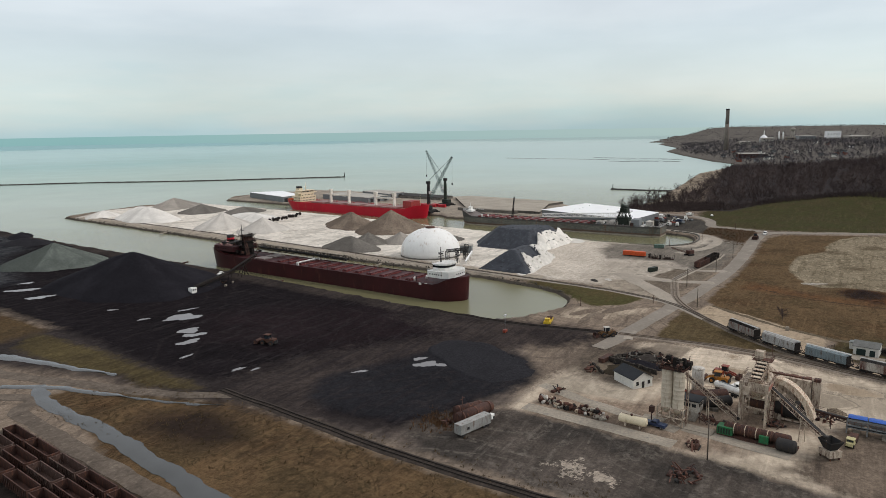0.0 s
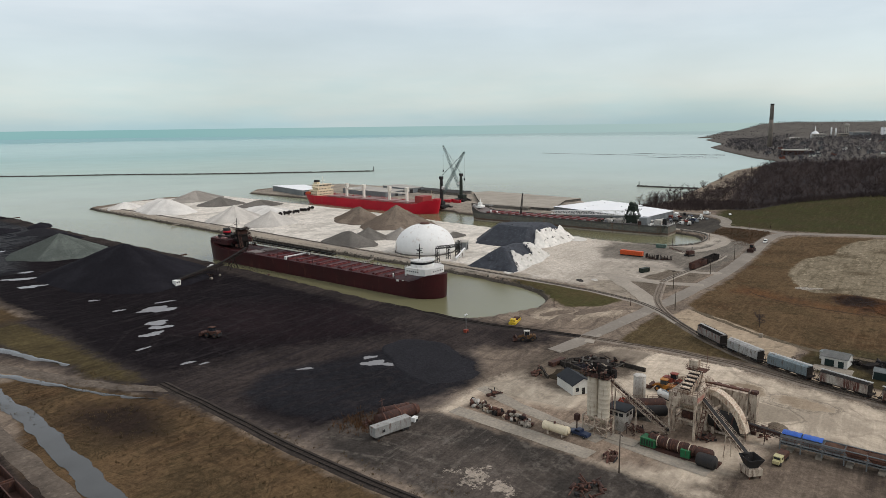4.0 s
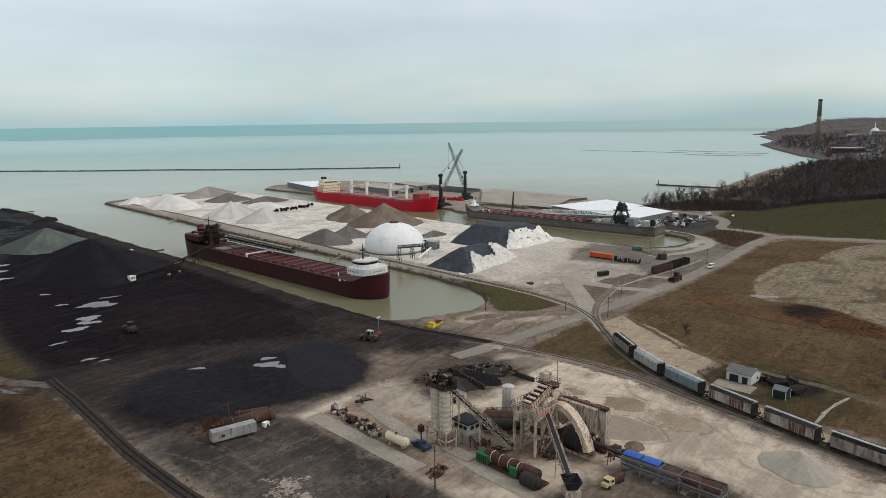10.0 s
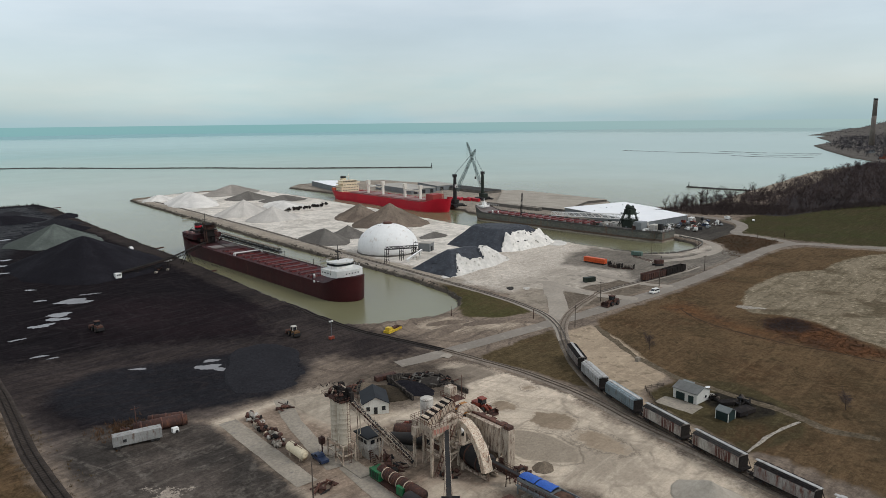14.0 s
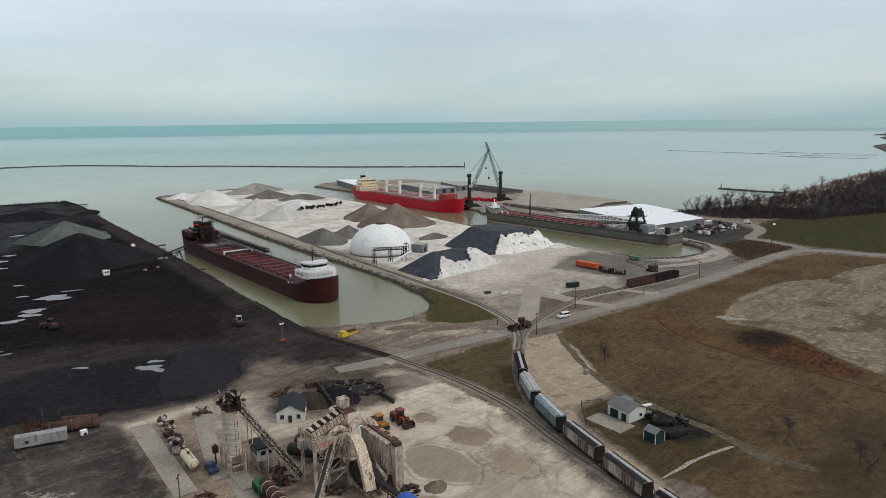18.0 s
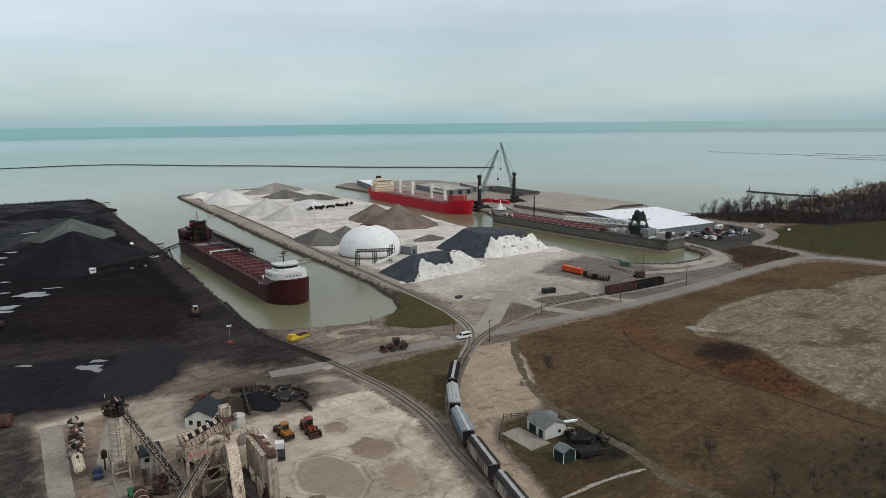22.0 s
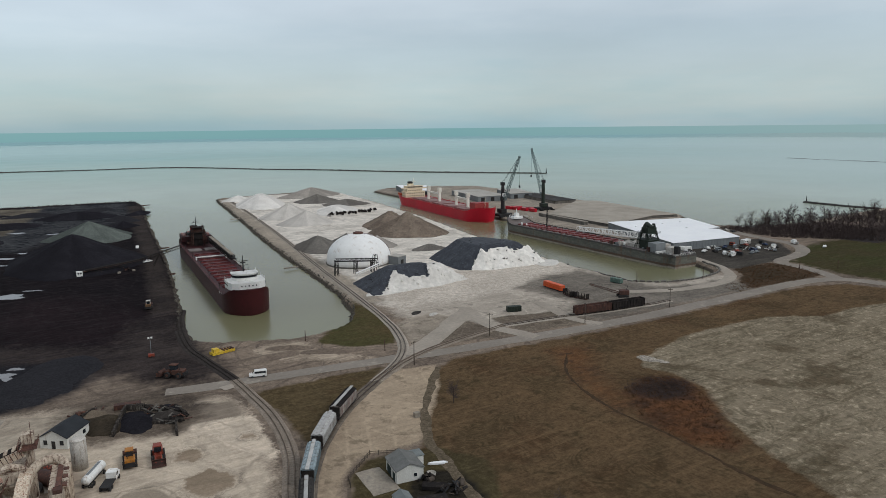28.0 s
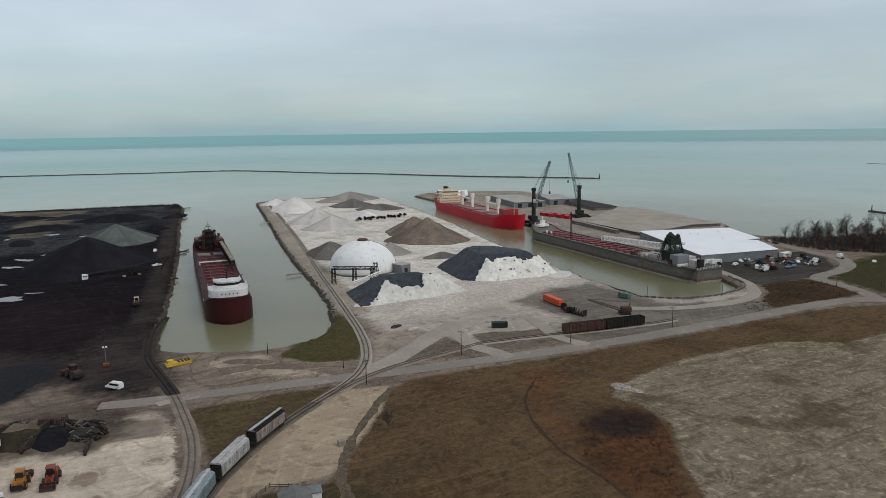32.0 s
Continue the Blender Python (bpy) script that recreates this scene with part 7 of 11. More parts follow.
def plate_tank(bm, p, q, r, n=18):
    """A horizontal tank with dished ends."""
    p, q = Vector(p), Vector(q)
    d = (q - p).normalized()
    tube(bm, p, q, r, n=n, caps=False)
    for o, s in ((p, -1), (q, 1)):
        tube(bm, o, o + d * s * r * 0.25, r, r * 0.8, n, False)
        tube(bm, o + d * s * r * 0.25, o + d * s * r * 0.38, r * 0.8, r * 0.3, n)
    return bm


def conveyor(name, p, q, label, w=1.1, material="rust", legs=(0.3, 0.7)):
    root = thing(name, pose(0, 0, 0), label, "conveyor")
    p, q = Vector(p), Vector(q)
    n = max(6, int((q - p).length / 1.2))
    part("truss", lattice(B(), p, q, w, w, n, 0.11), material, root)
    up = Vector((0, 0, w * 0.55))
    part("belt", bar(B(), p + up, q + up, w * 0.8, 0.1), "black_steel", root, "black rubber belt")
    part("trough", bar(B(), p + up * 0.35, q + up * 0.35, w * 0.95, 0.3), "dark_rust", root, "dusty rust-brown belt trough")
    d = (q - p).normalized()
    side = d.cross(Vector((0, 0, 1))).normalized() * (w / 2)
    part("walkway_rail", railing(B(), [p + up + side, q + up + side], 0.9, 0.05, 1.8), material, root)
    for t in legs:
        c = p.lerp(q, t)
        bm = B()
        for s in (-1, 1):
            bar(bm, (c.x + side.x * s * 1.6, c.y + side.y * s * 1.6, gz(c.x, c.y)), c + side * s, 0.16)
        bar(bm, c + side * 1.2 - Vector((0, 0, c.z * 0.5)), c - side * 1.2 - Vector((0, 0, c.z * 0.5)), 0.12)
        part("leg_frame", bm, material, root)
    for o in (p, q):
        part("end_roller", tube(B(), o + up * 0.8 - side * 1.1, o + up * 0.8 + side * 1.1, 0.35, n=10), "black_steel", root)
    return root


def silos():
    root = thing("silo_tower", heading(-135.2, -113.6, *SOUTH), "twin cream steel silos on legs with a rusty head platform", "silo")
    for k, x in enumerate((-1.55, 1.55)):
        prof = [(0.4, 3.0), (1.5, 4.8)]
        for z in np.arange(5.0, 15.1, 1.26):
            prof += [(1.5, z), (1.53, z + 0.05), (1.53, z + 0.09), (1.5, z + 0.14)]
        prof += [(1.5, 15.2), (0.5, 15.5)]
        part("silo", revolve(B(), prof, 28, (x, 0)), "silo", root, "smooth cream silo barrel" if k == 0 else "banded cream silo barrel")
    bm = B()
    for x in (-3.4, 0, 3.4):
        for y in (-1.7, 1.7):
            bar(bm, (x, y, -0.2), (x, y, 5.0), 0.32)
    for z in (2.4, 4.9):
        for y in (-1.7, 1.7):
            bar(bm, (-3.4, y, z), (3.4, y, z), 0.26)
        for x in (-3.4, 0, 3.4):
            bar(bm, (x, -1.7, z), (x, 1.7, z), 0.26)
    for y in (-1.7, 1.7):
        bar(bm, (-3.4, y, 0.2), (0, y, 2.4), 0.14)
        bar(bm, (3.4, y, 0.2), (0, y, 2.4), 0.14)
    part("leg_frame", bm, "plant_cream", root)
    plat = part("head_platform", box(B(), -3.3, 3.3, -1.8, 1.8, 15.5, 15.65), "dark_rust", root)
    part("platform_rail", railing(B(), [(-4, -2.4, 15.7), (4, -2.4, 15.7), (4, 2.4, 15.7), (-4, 2.4, 15.7), (-4, -2.4, 15.7)], 1.1, 0.06, 1.2), "rust", plat)
    rng = random.Random(77)
    for k in range(64):
        p = Vector((rng.uniform(-3.9, 3.9), rng.uniform(-2.1, 2.1), rng.uniform(15.7, 18.3)))
        v = Vector((rng.uniform(-1, 1), rng.uniform(-0.8, 0.8), rng.uniform(-0.3, 1.0))).normalized() * rng.uniform(0.5, 1.6)
        if k % 4 == 0:
            bm = tube(B(), p, p + v * 0.9, rng.uniform(0.25, 0.5), n=10)
        elif k % 4 == 1:
            bm = soften(box(B(), p.x - 0.5, p.x + 0.5, p.y - 0.4, p.y + 0.4, 15.65, p.z + 0.5), 0.05)
        else:
            bm = bar(B(), p, p + v, rng.uniform(0.08, 0.2))
        part("drive_part", bm, ("dark_rust", "soot_and_shade", "plant_cream", "rust")[k % 4 if k % 3 else 1], root)
    bm = B()
    for y in (-0.35, 0.35):
        bar(bm, (3.75, y, 0.2), (3.75, y, 15.6), 0.07)
    for z in np.arange(0.6, 15.5, 0.6):
        bar(bm, (3.75, -0.35, z), (3.75, 0.35, z), 0.05)
    part("ladder", bm, "rust", root)
    for s in (-1, 1):
        part("loadout_slab", soften(box(B(), -8 + 10 * (s > 0), -2 + 13 * (s > 0), -1.9, 1.9, -0.2, 0.3), 0.06), "concrete", root, "pale concrete scale slab under the silos")
    bm = B()
    tube(bm, (-4.6, -2.6, -0.2), (-4.6, -2.6, 5.2), 0.18)
    box(bm, -5.2, -4.0, -3.2, -2.0, 3.2, 4.8)
    part("scale_post", bm, "dark_rust", root)


silos()
conveyor("bucket_conveyor", (-126.6, -129.0, 0.9), (-134.4, -113.0, 16.6), "long dusty cream conveyor climbing to the silo head", 1.3, "plant_cream", legs=(0.45, 0.75))
conveyor("belt_conveyor", (-137.0, -149.8, 4.2), (-121.5, -135.0, 10.2), "inclined belt conveyor from the scrap hopper to the batch tower", 1.2, "plant_cream", legs=(0.35,))
conveyor("belt_conveyor", (-118.3, -155.0, 2.6), (-119.0, -146.4, 4.0), "short dark feed conveyor from the bins to the drum", 1.1, "dark_rust", legs=(0.5,))


def control_house():
    root = thing("control_house", heading(-129.6, -117.4, *SOUTH), "dull white raised control cabin with a dark flat roof", "cabin")
    part("cabin", soften(box(B(), -2.6, 2.6, -2.2, 2.2, 3.0, 5.9), 0.06), "cabin_white", root)
    part("roof", soften(box(B(), -3.0, 3.0, -2.6, 2.6, 5.9, 6.25), 0.05), "slate_roof", root, "dark flat roof")
    bm = B()
    lo = [bm.verts.new(p) for p in ((-1.0, -1.4, -0.2), (1.6, -1.4, -0.2), (1.6, 1.4, -0.2), (-1.0, 1.4, -0.2))]
    hi = [bm.verts.new(p) for p in ((-2.6, -2.2, 3.0), (2.6, -2.2, 3.0), (2.6, 2.2, 3.0), (-2.6, 2.2, 3.0))]
    bm.faces.new(hi)
    for k in range(4):
        bm.faces.new([lo[k], lo[(k + 1) % 4], hi[(k + 1) % 4], hi[k]])
    part("tapered_base", bm, "cabin_white", root)
    for y in (-2.22, 2.22):
        windows_row(root, -2.2, 2.2, y, 4.8, 3, 1.1, 0.9)
    windows_row(root, -1.8, 1.8, 2.62, 4.8, 2, 1.1, 0.9, "y")
    bm = B()
    bar(bm, (3.0, -1.9, -0.1), (3.0, -1.9, 3.0), 0.12)
    for k in range(8):
        box(bm, 2.7 + 0.3 * k, 3.0 + 0.3 * k, -2.3, -1.3, 2.9 - 0.38 * k, 3.0 - 0.38 * k)
    part("stair", bm, "dark_rust", root)


control_house()


def batch_tower():
    root = thing("batch_tower", heading(-121.2, -133.2, *SOUTH), "dusty cream asphalt batch tower with rusty screen deck", "plant tower")
    bm = B()
    for x in (-3.2, 3.2):
        for y in (-2.6, 2.6):
            bar(bm, (x, y, -0.2), (x, y, 9.2), 0.75)
    for z in (3.6, 6.6, 9.0):
        for y in (-2.6, 2.6):
            bar(bm, (-3.2, y, z), (3.2, y, z), 0.4)
        for x in (-3.2, 3.2):
            bar(bm, (x, -2.6, z), (x, 2.6, z), 0.4)
    part("leg_frame", bm, "plant_cream", root)
    bm = B()
    box(bm, -3.6, 3.6, -5.8, 3.0, 9.4, 11.7)
    soften(bm, 0.08)
    bins = part("hot_bin", bm, "plant_cream", root)
    bm = B()
    lo = [bm.verts.new(p) for p in ((-0.8, -0.8, 5.6), (0.8, -0.8, 5.6), (0.8, 0.8, 5.6), (-0.8, 0.8, 5.6))]
    hi = [bm.verts.new(p) for p in ((-3.0, -2.4, 9.2), (3.0, -2.4, 9.2), (3.0, 2.4, 9.2), (-3.0, 2.4, 9.2))]
    bm.faces.new(lo[::-1])
    for k in range(4):
        bm.faces.new([lo[k], lo[(k + 1) % 4], hi[(k + 1) % 4], hi[k]])
    part("weigh_hopper", bm, "plant_rusty", root)
    for k in range(5):
        part("sign_mark", box(B(), 3.58, 3.66, -5.3 + k * 0.95, -4.65 + k * 0.95, 10.0, 11.2), "faded_red", root, "faded red lettering bar")
    tilt = Matrix.Translation((0.2, -1.2, 13.7)) @ Matrix.Rotation(radians(90), 4, "Z") @ Matrix.Rotation(radians(-20), 4, "Y")
    part("screen_box", soften(box(B(), -4.4, 4.2, -1.5, 1.5, -1.1, 0.6, tilt), 0.08), "plant_rusty", root, "long tilted rusty screen box")
    part("screen_mesh", box(B(), -4.1, 3.9, -1.25, 1.25, 0.6, 0.75, tilt), "soot_and_shade", root)
    for k in range(5):
        part("screen_lid", soften(box(B(), -3.9 + k * 1.6, -3.2 + k * 1.6, -1.2, 1.2, 0.75, 0.95, tilt), 0.04), "plant_rusty", root, "rust-streaked pale screen lid")
    part("side_chute", soften(box(B(), -2.4, -0.4, -7.0, -5.6, 8.6, 10.8), 0.1), "plant_cream", root, "pale side chute")
    for x in (-3.2, 3.2):
        for z in (0.2, 3.6):
            part("cross_brace", bar(B(), (x, -2.6, z), (x, 2.6, z + 3.2), 0.2), "plant_cream", root)
    for k in range(9):
        part("stair_tread", box(B(), 3.7, 4.7, -5.0 + 0.55 * k, -4.6 + 0.55 * k, 1.0 + 1.1 * k, 1.08 + 1.1 * k), "rust", root)
    part("stair_string", bar(bar(B(), (3.75, -5.2, 0.4), (3.75, 0.2, 11.2), 0.14), (4.65, -5.2, 0.4), (4.65, 0.2, 11.2), 0.14), "rust", root)
    bm = B()
    for k in range(10):
        box(bm, -4.2 + k * 0.88, -4.08 + k * 0.88, -1.56, 1.56, -1.1, 0.7, tilt)
    part("screen_ribs", bm, "dark_rust", root)
    part("screen_cradle", bar(bar(B(), (-1.2, -4.6, 9.4), (-1.2, -4.2, 12.2), 0.25), (1.4, -4.6, 9.4), (1.4, -4.2, 12.2), 0.25), "plant_cream", root)
    for x in (-3.2, 3.2):
        part("west_leg", bar(B(), (x, -5.5, -0.2), (x, -5.5, 9.4), 0.55), "plant_cream", root)
    part("deck_rail", railing(B(), [(-3.8, -6.0, 11.7), (3.8, -6.0, 11.7), (3.8, 3.2, 11.7), (-3.8, 3.2, 11.7), (-3.8, -6.0, 11.7)], 1.1, 0.06, 1.2), "rust", root)
    bm = B()
    box(bm, -1.75, -0.25, 3.02, 4.5, -0.1, 16.2)
    box(bm, -2.05, 0.15, 2.6, 4.8, 16.0, 18.0)
    soften(bm, 0.06)
    part("bucket_elevator", bm, "plant_cream", root, "tall cream bucket elevator")
    part("elevator_rail", railing(B(), [(-2.6, 2.0, 15.6), (2.4, 2.0, 15.6), (2.4, 5.4, 15.6), (-2.6, 5.4, 15.6), (-2.6, 2.0, 15.6)], 1.1, 0.06, 1.0), "rust", root)
    part("elevator_deck", box(B(), -2.6, 2.4, 2.0, 5.4, 15.5, 15.6), "rust", root)
    tube_b = tube(B(), (1.9, 4.6, 15.6), (1.9, 4.6, 21.4), 0.06)
    part("lightning_rod", tube_b, "rust", root)
    part("mixer", tube(B(), (-1.8, 0, 4.4), (1.8, 0, 4.4), 1.3, n=14), "dark_rust", root)


M["faded_red"] = surf("faded_red_paint", (0.36, 0.13, 0.10), (0.42, 0.26, 0.2), 0.8, big=0.9)
batch_tower()


def duct_run(name, pts, w, h, material, parent, round_r=None):
    bm = B()
    line = [Vector(p) for p in pts]
    # finer points on a smooth curve
    ext = [2 * line[0] - line[1]] + line + [2 * line[-1] - line[-2]]
    fine = []
    for a, b2, c, d in zip(ext, ext[1:], ext[2:], ext[3:]):
        for k in range(5):
            t = k / 5
            fine.append(0.5 * (2 * b2 + (c - a) * t + (2 * a - 5 * b2 + 4 * c - d) * t * t + (3 * b2 - a - 3 * c + d) * t ** 3))
    fine.append(line[-1])
    prev = None
    side = (line[-1] - line[0]).cross(Vector((0, 0, 1))).normalized()
    for k, p in enumerate(fine):
        d = (fine[min(k + 1, len(fine) - 1)] - fine[max(k - 1, 0)]).normalized()
        up = side.cross(d).normalized()
        if round_r:
            ring = [bm.verts.new(p + (side * math.cos(a) + up * math.sin(a)) * round_r) for a in np.linspace(0, 2 * math.pi, 11)[:-1]]
        else:
            bulge = 1.06 if k % 5 == 0 else 1.0
            ring = [bm.verts.new(p + side * a * w / 2 * bulge + up * b2 * h / 2 * bulge) for a, b2 in ((-1, -1), (1, -1), (1, 1), (-1, 1))]
        if prev:
            n = len(ring)
            for a in range(n):
                f = bm.faces.new([prev[a], prev[(a + 1) % n], ring[(a + 1) % n], ring[a]])
                f.smooth = bool(round_r)
        else:
            bm.faces.new(ring[::-1])
        prev = ring
    bm.faces.new(prev)
    return part(name, bm, material, parent)


def baghouse():
    root = thing("baghouse", pose(0, 0, 0), "dusty cream baghouse filter with a flaking rust-stained duct", "dust filter")
    m = heading(-112.8, -140.6, *SOUTH)
    bm = soften(box(B(), -6.2, 5.2, -1.7, 1.7, 4.4, 10.6), 0.08)
    part("filter_box", bm, "plant_cream", root, at=m)
    for k in range(9):
        part("stiffener", box(B(), -6.0 + 1.35 * k, -5.85 + 1.35 * k, -1.8, 1.8, 4.5, 10.5), "plant_cream", root, at=m)
    for k in range(6):
        part("roof_lid", soften(box(B(), -5.6 + 1.8 * k, -4.2 + 1.8 * k, 0.6, 1.5, 10.6, 10.85), 0.04), "rust" if k % 2 else "plant_cream", root, at=m)
    part("top_cover", soften(box(B(), -6.0, 5.0, -0.5, 0.5, 10.6, 11.0), 0.05), "rust", root, at=m)
    bm = B()
    for x in (-3.2, 2.4):
        lo = [bm.verts.new(p) for p in ((x - 0.3, -0.3, 1.8), (x + 0.3, -0.3, 1.8), (x + 0.3, 0.3, 1.8), (x - 0.3, 0.3, 1.8))]
        hi = [bm.verts.new(p) for p in ((x - 2.7, -1.6, 4.4), (x + 2.7, -1.6, 4.4), (x + 2.7, 1.6, 4.4), (x - 2.7, 1.6, 4.4))]
        bm.faces.new(lo[::-1])
        for k in range(4):
            bm.faces.new([lo[k], lo[(k + 1) % 4], hi[(k + 1) % 4], hi[k]])
    part("dust_hoppers", bm, "plant_cream", root, at=m)
    bm = B()
    for x in (-6, -0.5, 5):
        for y in (-1.6, 1.6):
            bar(bm, (x, y, -0.2), (x, y, 4.6), 0.3)
    for y in (-1.6, 1.6):
        bar(bm, (-6, y, 0.2), (-0.5, y, 4.2), 0.14)
        bar(bm, (5, y, 0.2), (-0.5, y, 4.2), 0.14)
    part("leg_frame", bm, "plant_cream", root, at=m)
    bm = soften(box(B(), 5.4, 7.4, -1.0, 1.0, -0.2, 10.4), 0.08)
    stack = part("exhaust_stack", bm, "plant_cream", root, "square cream exhaust stack", m)
    part("stack_cap", box(B(), 5.6, 7.2, -0.8, 0.8, 10.4, 11.2), "dark_rust", stack)
    blower = part("blower", soften(tube(B(), (5.4, -1.8, 1.2), (5.4, -0.9, 1.2), 1.1, n=18), 0.06), "dark_rust", root, at=m)
    part("blower_motor", soften(box(B(), 6.6, 7.8, -1.8, -1.0, 0.1, 1.0), 0.08), "dark_rust", blower)
    part("blower_outlet", soften(box(B(), 5.0, 5.8, -1.7, -1.0, 2.1, 3.4), 0.06), "dark_rust", blower)
    duct_run("arched_duct", [(-118.0, -135.2, 10.5), (-118.6, -138.4, 10.9), (-119.4, -141.4, 9.8), (-120.2, -144.2, 7.3), (-120.6, -145.8, 4.6), (-120.7, -146.5, 2.5)], 2.3, 1.5, "plant_rusty", root)
    duct_run("exhaust_pipe", [(-125.7, -135.2, 8.6), (-123.6, -135.8, 11.4), (-121.6, -136.0, 12.9), (-119.6, -135.6, 12.2), (-118.0, -135.4, 10.6)], 1, 1, "plant_cream", root, 0.72)
    duct_run("outlet_pipe", [(-118.0, -135.6, 10.4), (-116.0, -134.4, 11.5), (-113.4, -133.7, 11.7), (-111.8, -135.0, 11.2), (-111.6, -137.0, 10.2)], 1, 1, "plant_cream", root, 1.05)
    duct_run("cross_pipe", [(-121.0, -137.0, 6.2), (-118.5, -138.0, 5.6), (-116.5, -139.5, 6.6)], 1, 1, "plant_cream", root, 0.4)
    for x, y in ((-118.8, -142), (-116.8, -143.6), (-120.4, -146.6)):
        part("duct_post", bar(B(), (x, y, -0.2), (x, y, 6.4), 0.25), "plant_cream", root)
    return root


baghouse()


def drums():
    t = thing("dryer_drum", pose(0, 0, 0), "large dark rotary dryer drum on a steel cradle", "dryer drum")
    part("shell", plate_tank(B(), (-117.3, -137.8, 3.5), (-118.9, -145.2, 3.1), 2.4, 24), "black_steel", t)
    bm = B()
    for k in (0.2, 0.75):
        c = Vector((-117.3, -137.8, 3.3)).lerp(Vector((-118.9, -145.2, 2.9)), k)
        tube(bm, c, c + Vector((-0.06, -0.4, 0)), 2.6, n=24)
    part("riding_rings", bm, "dark_rust", t)
    bm = B()
    for y in (-138.6, -144.0):
        box(bm, -120.3, -115.8, y - 0.35, y + 0.35, -0.2, 1.7)
    bar(bm, (-115.4, -136.8, 0.7), (-117.4, -146.8, 0.7), 0.5)
    bar(bm, (-119.4, -137.2, 0.7), (-120.6, -146.6, 0.7), 0.5)
    part("cradle", bm, "plant_cream", t)
    t = thing("storage_tank", pose(0, 0, 0), "dark horizontal asphalt tank with a top walkway", "tank")
    part("shell", plate_tank(B(), (-119.4, -115.8, 2.6), (-113.6, -124.0, 2.6), 1.7, 22), "dark_rust", t)
    for k in (0.15, 0.85):
        c = Vector((-119.4, -115.8, 0)).lerp(Vector((-113.6, -124.0, 0)), k)
        part("saddle", box(B(), c.x - 1.2, c.x + 1.2, c.y - 1.2, c.y + 1.2, -0.2, 1.3), "concrete_dark", t)
    part("walkway", railing(B(), [(-119.4, -116.2, 4.3), (-113.8, -123.6, 4.3)], 1.0, 0.06, 1.4), "rust", t)
    t = thing("storage_tank", pose(0, 0, 0), "second dark horizontal tank behind the conveyor", "tank")
    part("shell", plate_tank(B(), (-122.6, -117.6, 2.2), (-117.0, -125.6, 2.2), 1.5, 22), "black_steel", t)
    part("saddle", box(B(), -121.4, -118.2, -123.2, -120.0, -0.2, 0.9), "concrete_dark", t)
    t = thing("fuel_tank", pose(0, 0, 0), "cream horizontal fuel tank on saddles", "tank")
    part("shell", plate_tank(B(), (-141.5, -101.6, 1.9), (-142.3, -108.4, 1.9), 1.2, 22), "cream_paint", t)
    for y in (-103.0, -107.0):
        part("saddle", box(B(), -142.7, -141.1, y - 0.25, y + 0.25, -0.2, 1.0), "plant_cream", t)
    bm = tube(B(), (-141.9, -104.6, 3.0), (-141.9, -104.6, 3.5), 0.35)
    bar(bm, (-141.6, -102, 3.2), (-142.1, -107.6, 3.2), 0.08)
    part("fittings", bm, "rust", t)
    t = thing("water_tank", pose(-107.7, -115.4, gz(-107.7, -115.4)), "upright white cylindrical tank", "tank")
    part("shell", revolve(B(), [(1.75, -0.2), (1.75, 7.3), (1.6, 7.5), (0.3, 7.75)], 28), "cabin_white", t)
    part("rim", revolve(B(), [(1.8, 7.15), (1.8, 7.35), (1.7, 7.4)], 28), "cabin_white", t)
    # skid of green tanks and ribbed ducting
    t = thing("burner_skid", heading(-136.0, -134.6, *SOUTH), "green and rust-brown skid with ribbed ducts", "machinery")
    part("skid_base", soften(box(B(), -9.2, 9.6, -1.7, 1.7, -0.1, 0.5), 0.05), "dark_rust", t)
    part("green_cabinet", soften(box(B(), -9.2, -5.4, -1.9, 1.0, 0.5, 2.5), 0.1), "green_paint", t, "bright green louvred cabinet")
    part("green_cabinet", soften(box(B(), 1.0, 3.2, -1.9, -0.7, 0.5, 2.4), 0.1), "green_paint", t, "green cabinet, part rusted")
    part("duct_body", plate_tank(B(), (-7.4, 0.1, 1.95), (3.8, 0.1, 1.95), 1.35, 20), "dark_rust", t, "dark rusty duct barrel")
    for k in range(13):
        x = -7.1 + k * 0.88
        part("cooling_rib", tube(B(), (x, 0.1, 1.95), (x + 0.2, 0.1, 1.95), 1.45, n=18), ("rust", "dark_rust", "plant_rusty")[k % 3], t, "crusted cooling rib")
    for k in range(5):
        part("louvre", box(B(), -8.9 + 0.66 * k, -8.5 + 0.66 * k, -1.96, -1.88, 0.8, 2.2), "green_steel", t, "dark green louvre")
    part("end_tank", plate_tank(B(), (4.4, 0.2, 2.0), (7.6, 0.2, 2.0), 1.4, 18), "dark_rust", t, "rusty brown end tank")
    part("black_tank", plate_tank(B(), (5.6, -2.2, 1.6), (9.2, -2.2, 1.6), 1.6, 18), "black_steel", t, "black horizontal tank")
    # hopper at the foot of the conveyor
    t = thing("feed_hopper", heading(-137.8, -151.0, 0.72, 0.69), "black recycling feed hopper on a white base", "hopper")
    bm = B()
    lo = [bm.verts.new(p) for p in ((-1.1, -1.1, 2.4), (1.1, -1.1, 2.4), (1.1, 1.1, 2.4), (-1.1, 1.1, 2.4))]
    hi = [bm.verts.new(p) for p in ((-2.1, -1.9, 4.6), (2.1, -1.9, 4.6), (2.1, 1.9, 4.6), (-2.1, 1.9, 4.6))]
    bm.faces.new(lo)
    for k in range(4):
        bm.faces.new([lo[k], lo[(k + 1) % 4], hi[(k + 1) % 4], hi[k]])
    ob = part("bin", bm, "black_steel", t)
    ob.modifiers.new("thick", "SOLIDIFY").thickness = 0.12
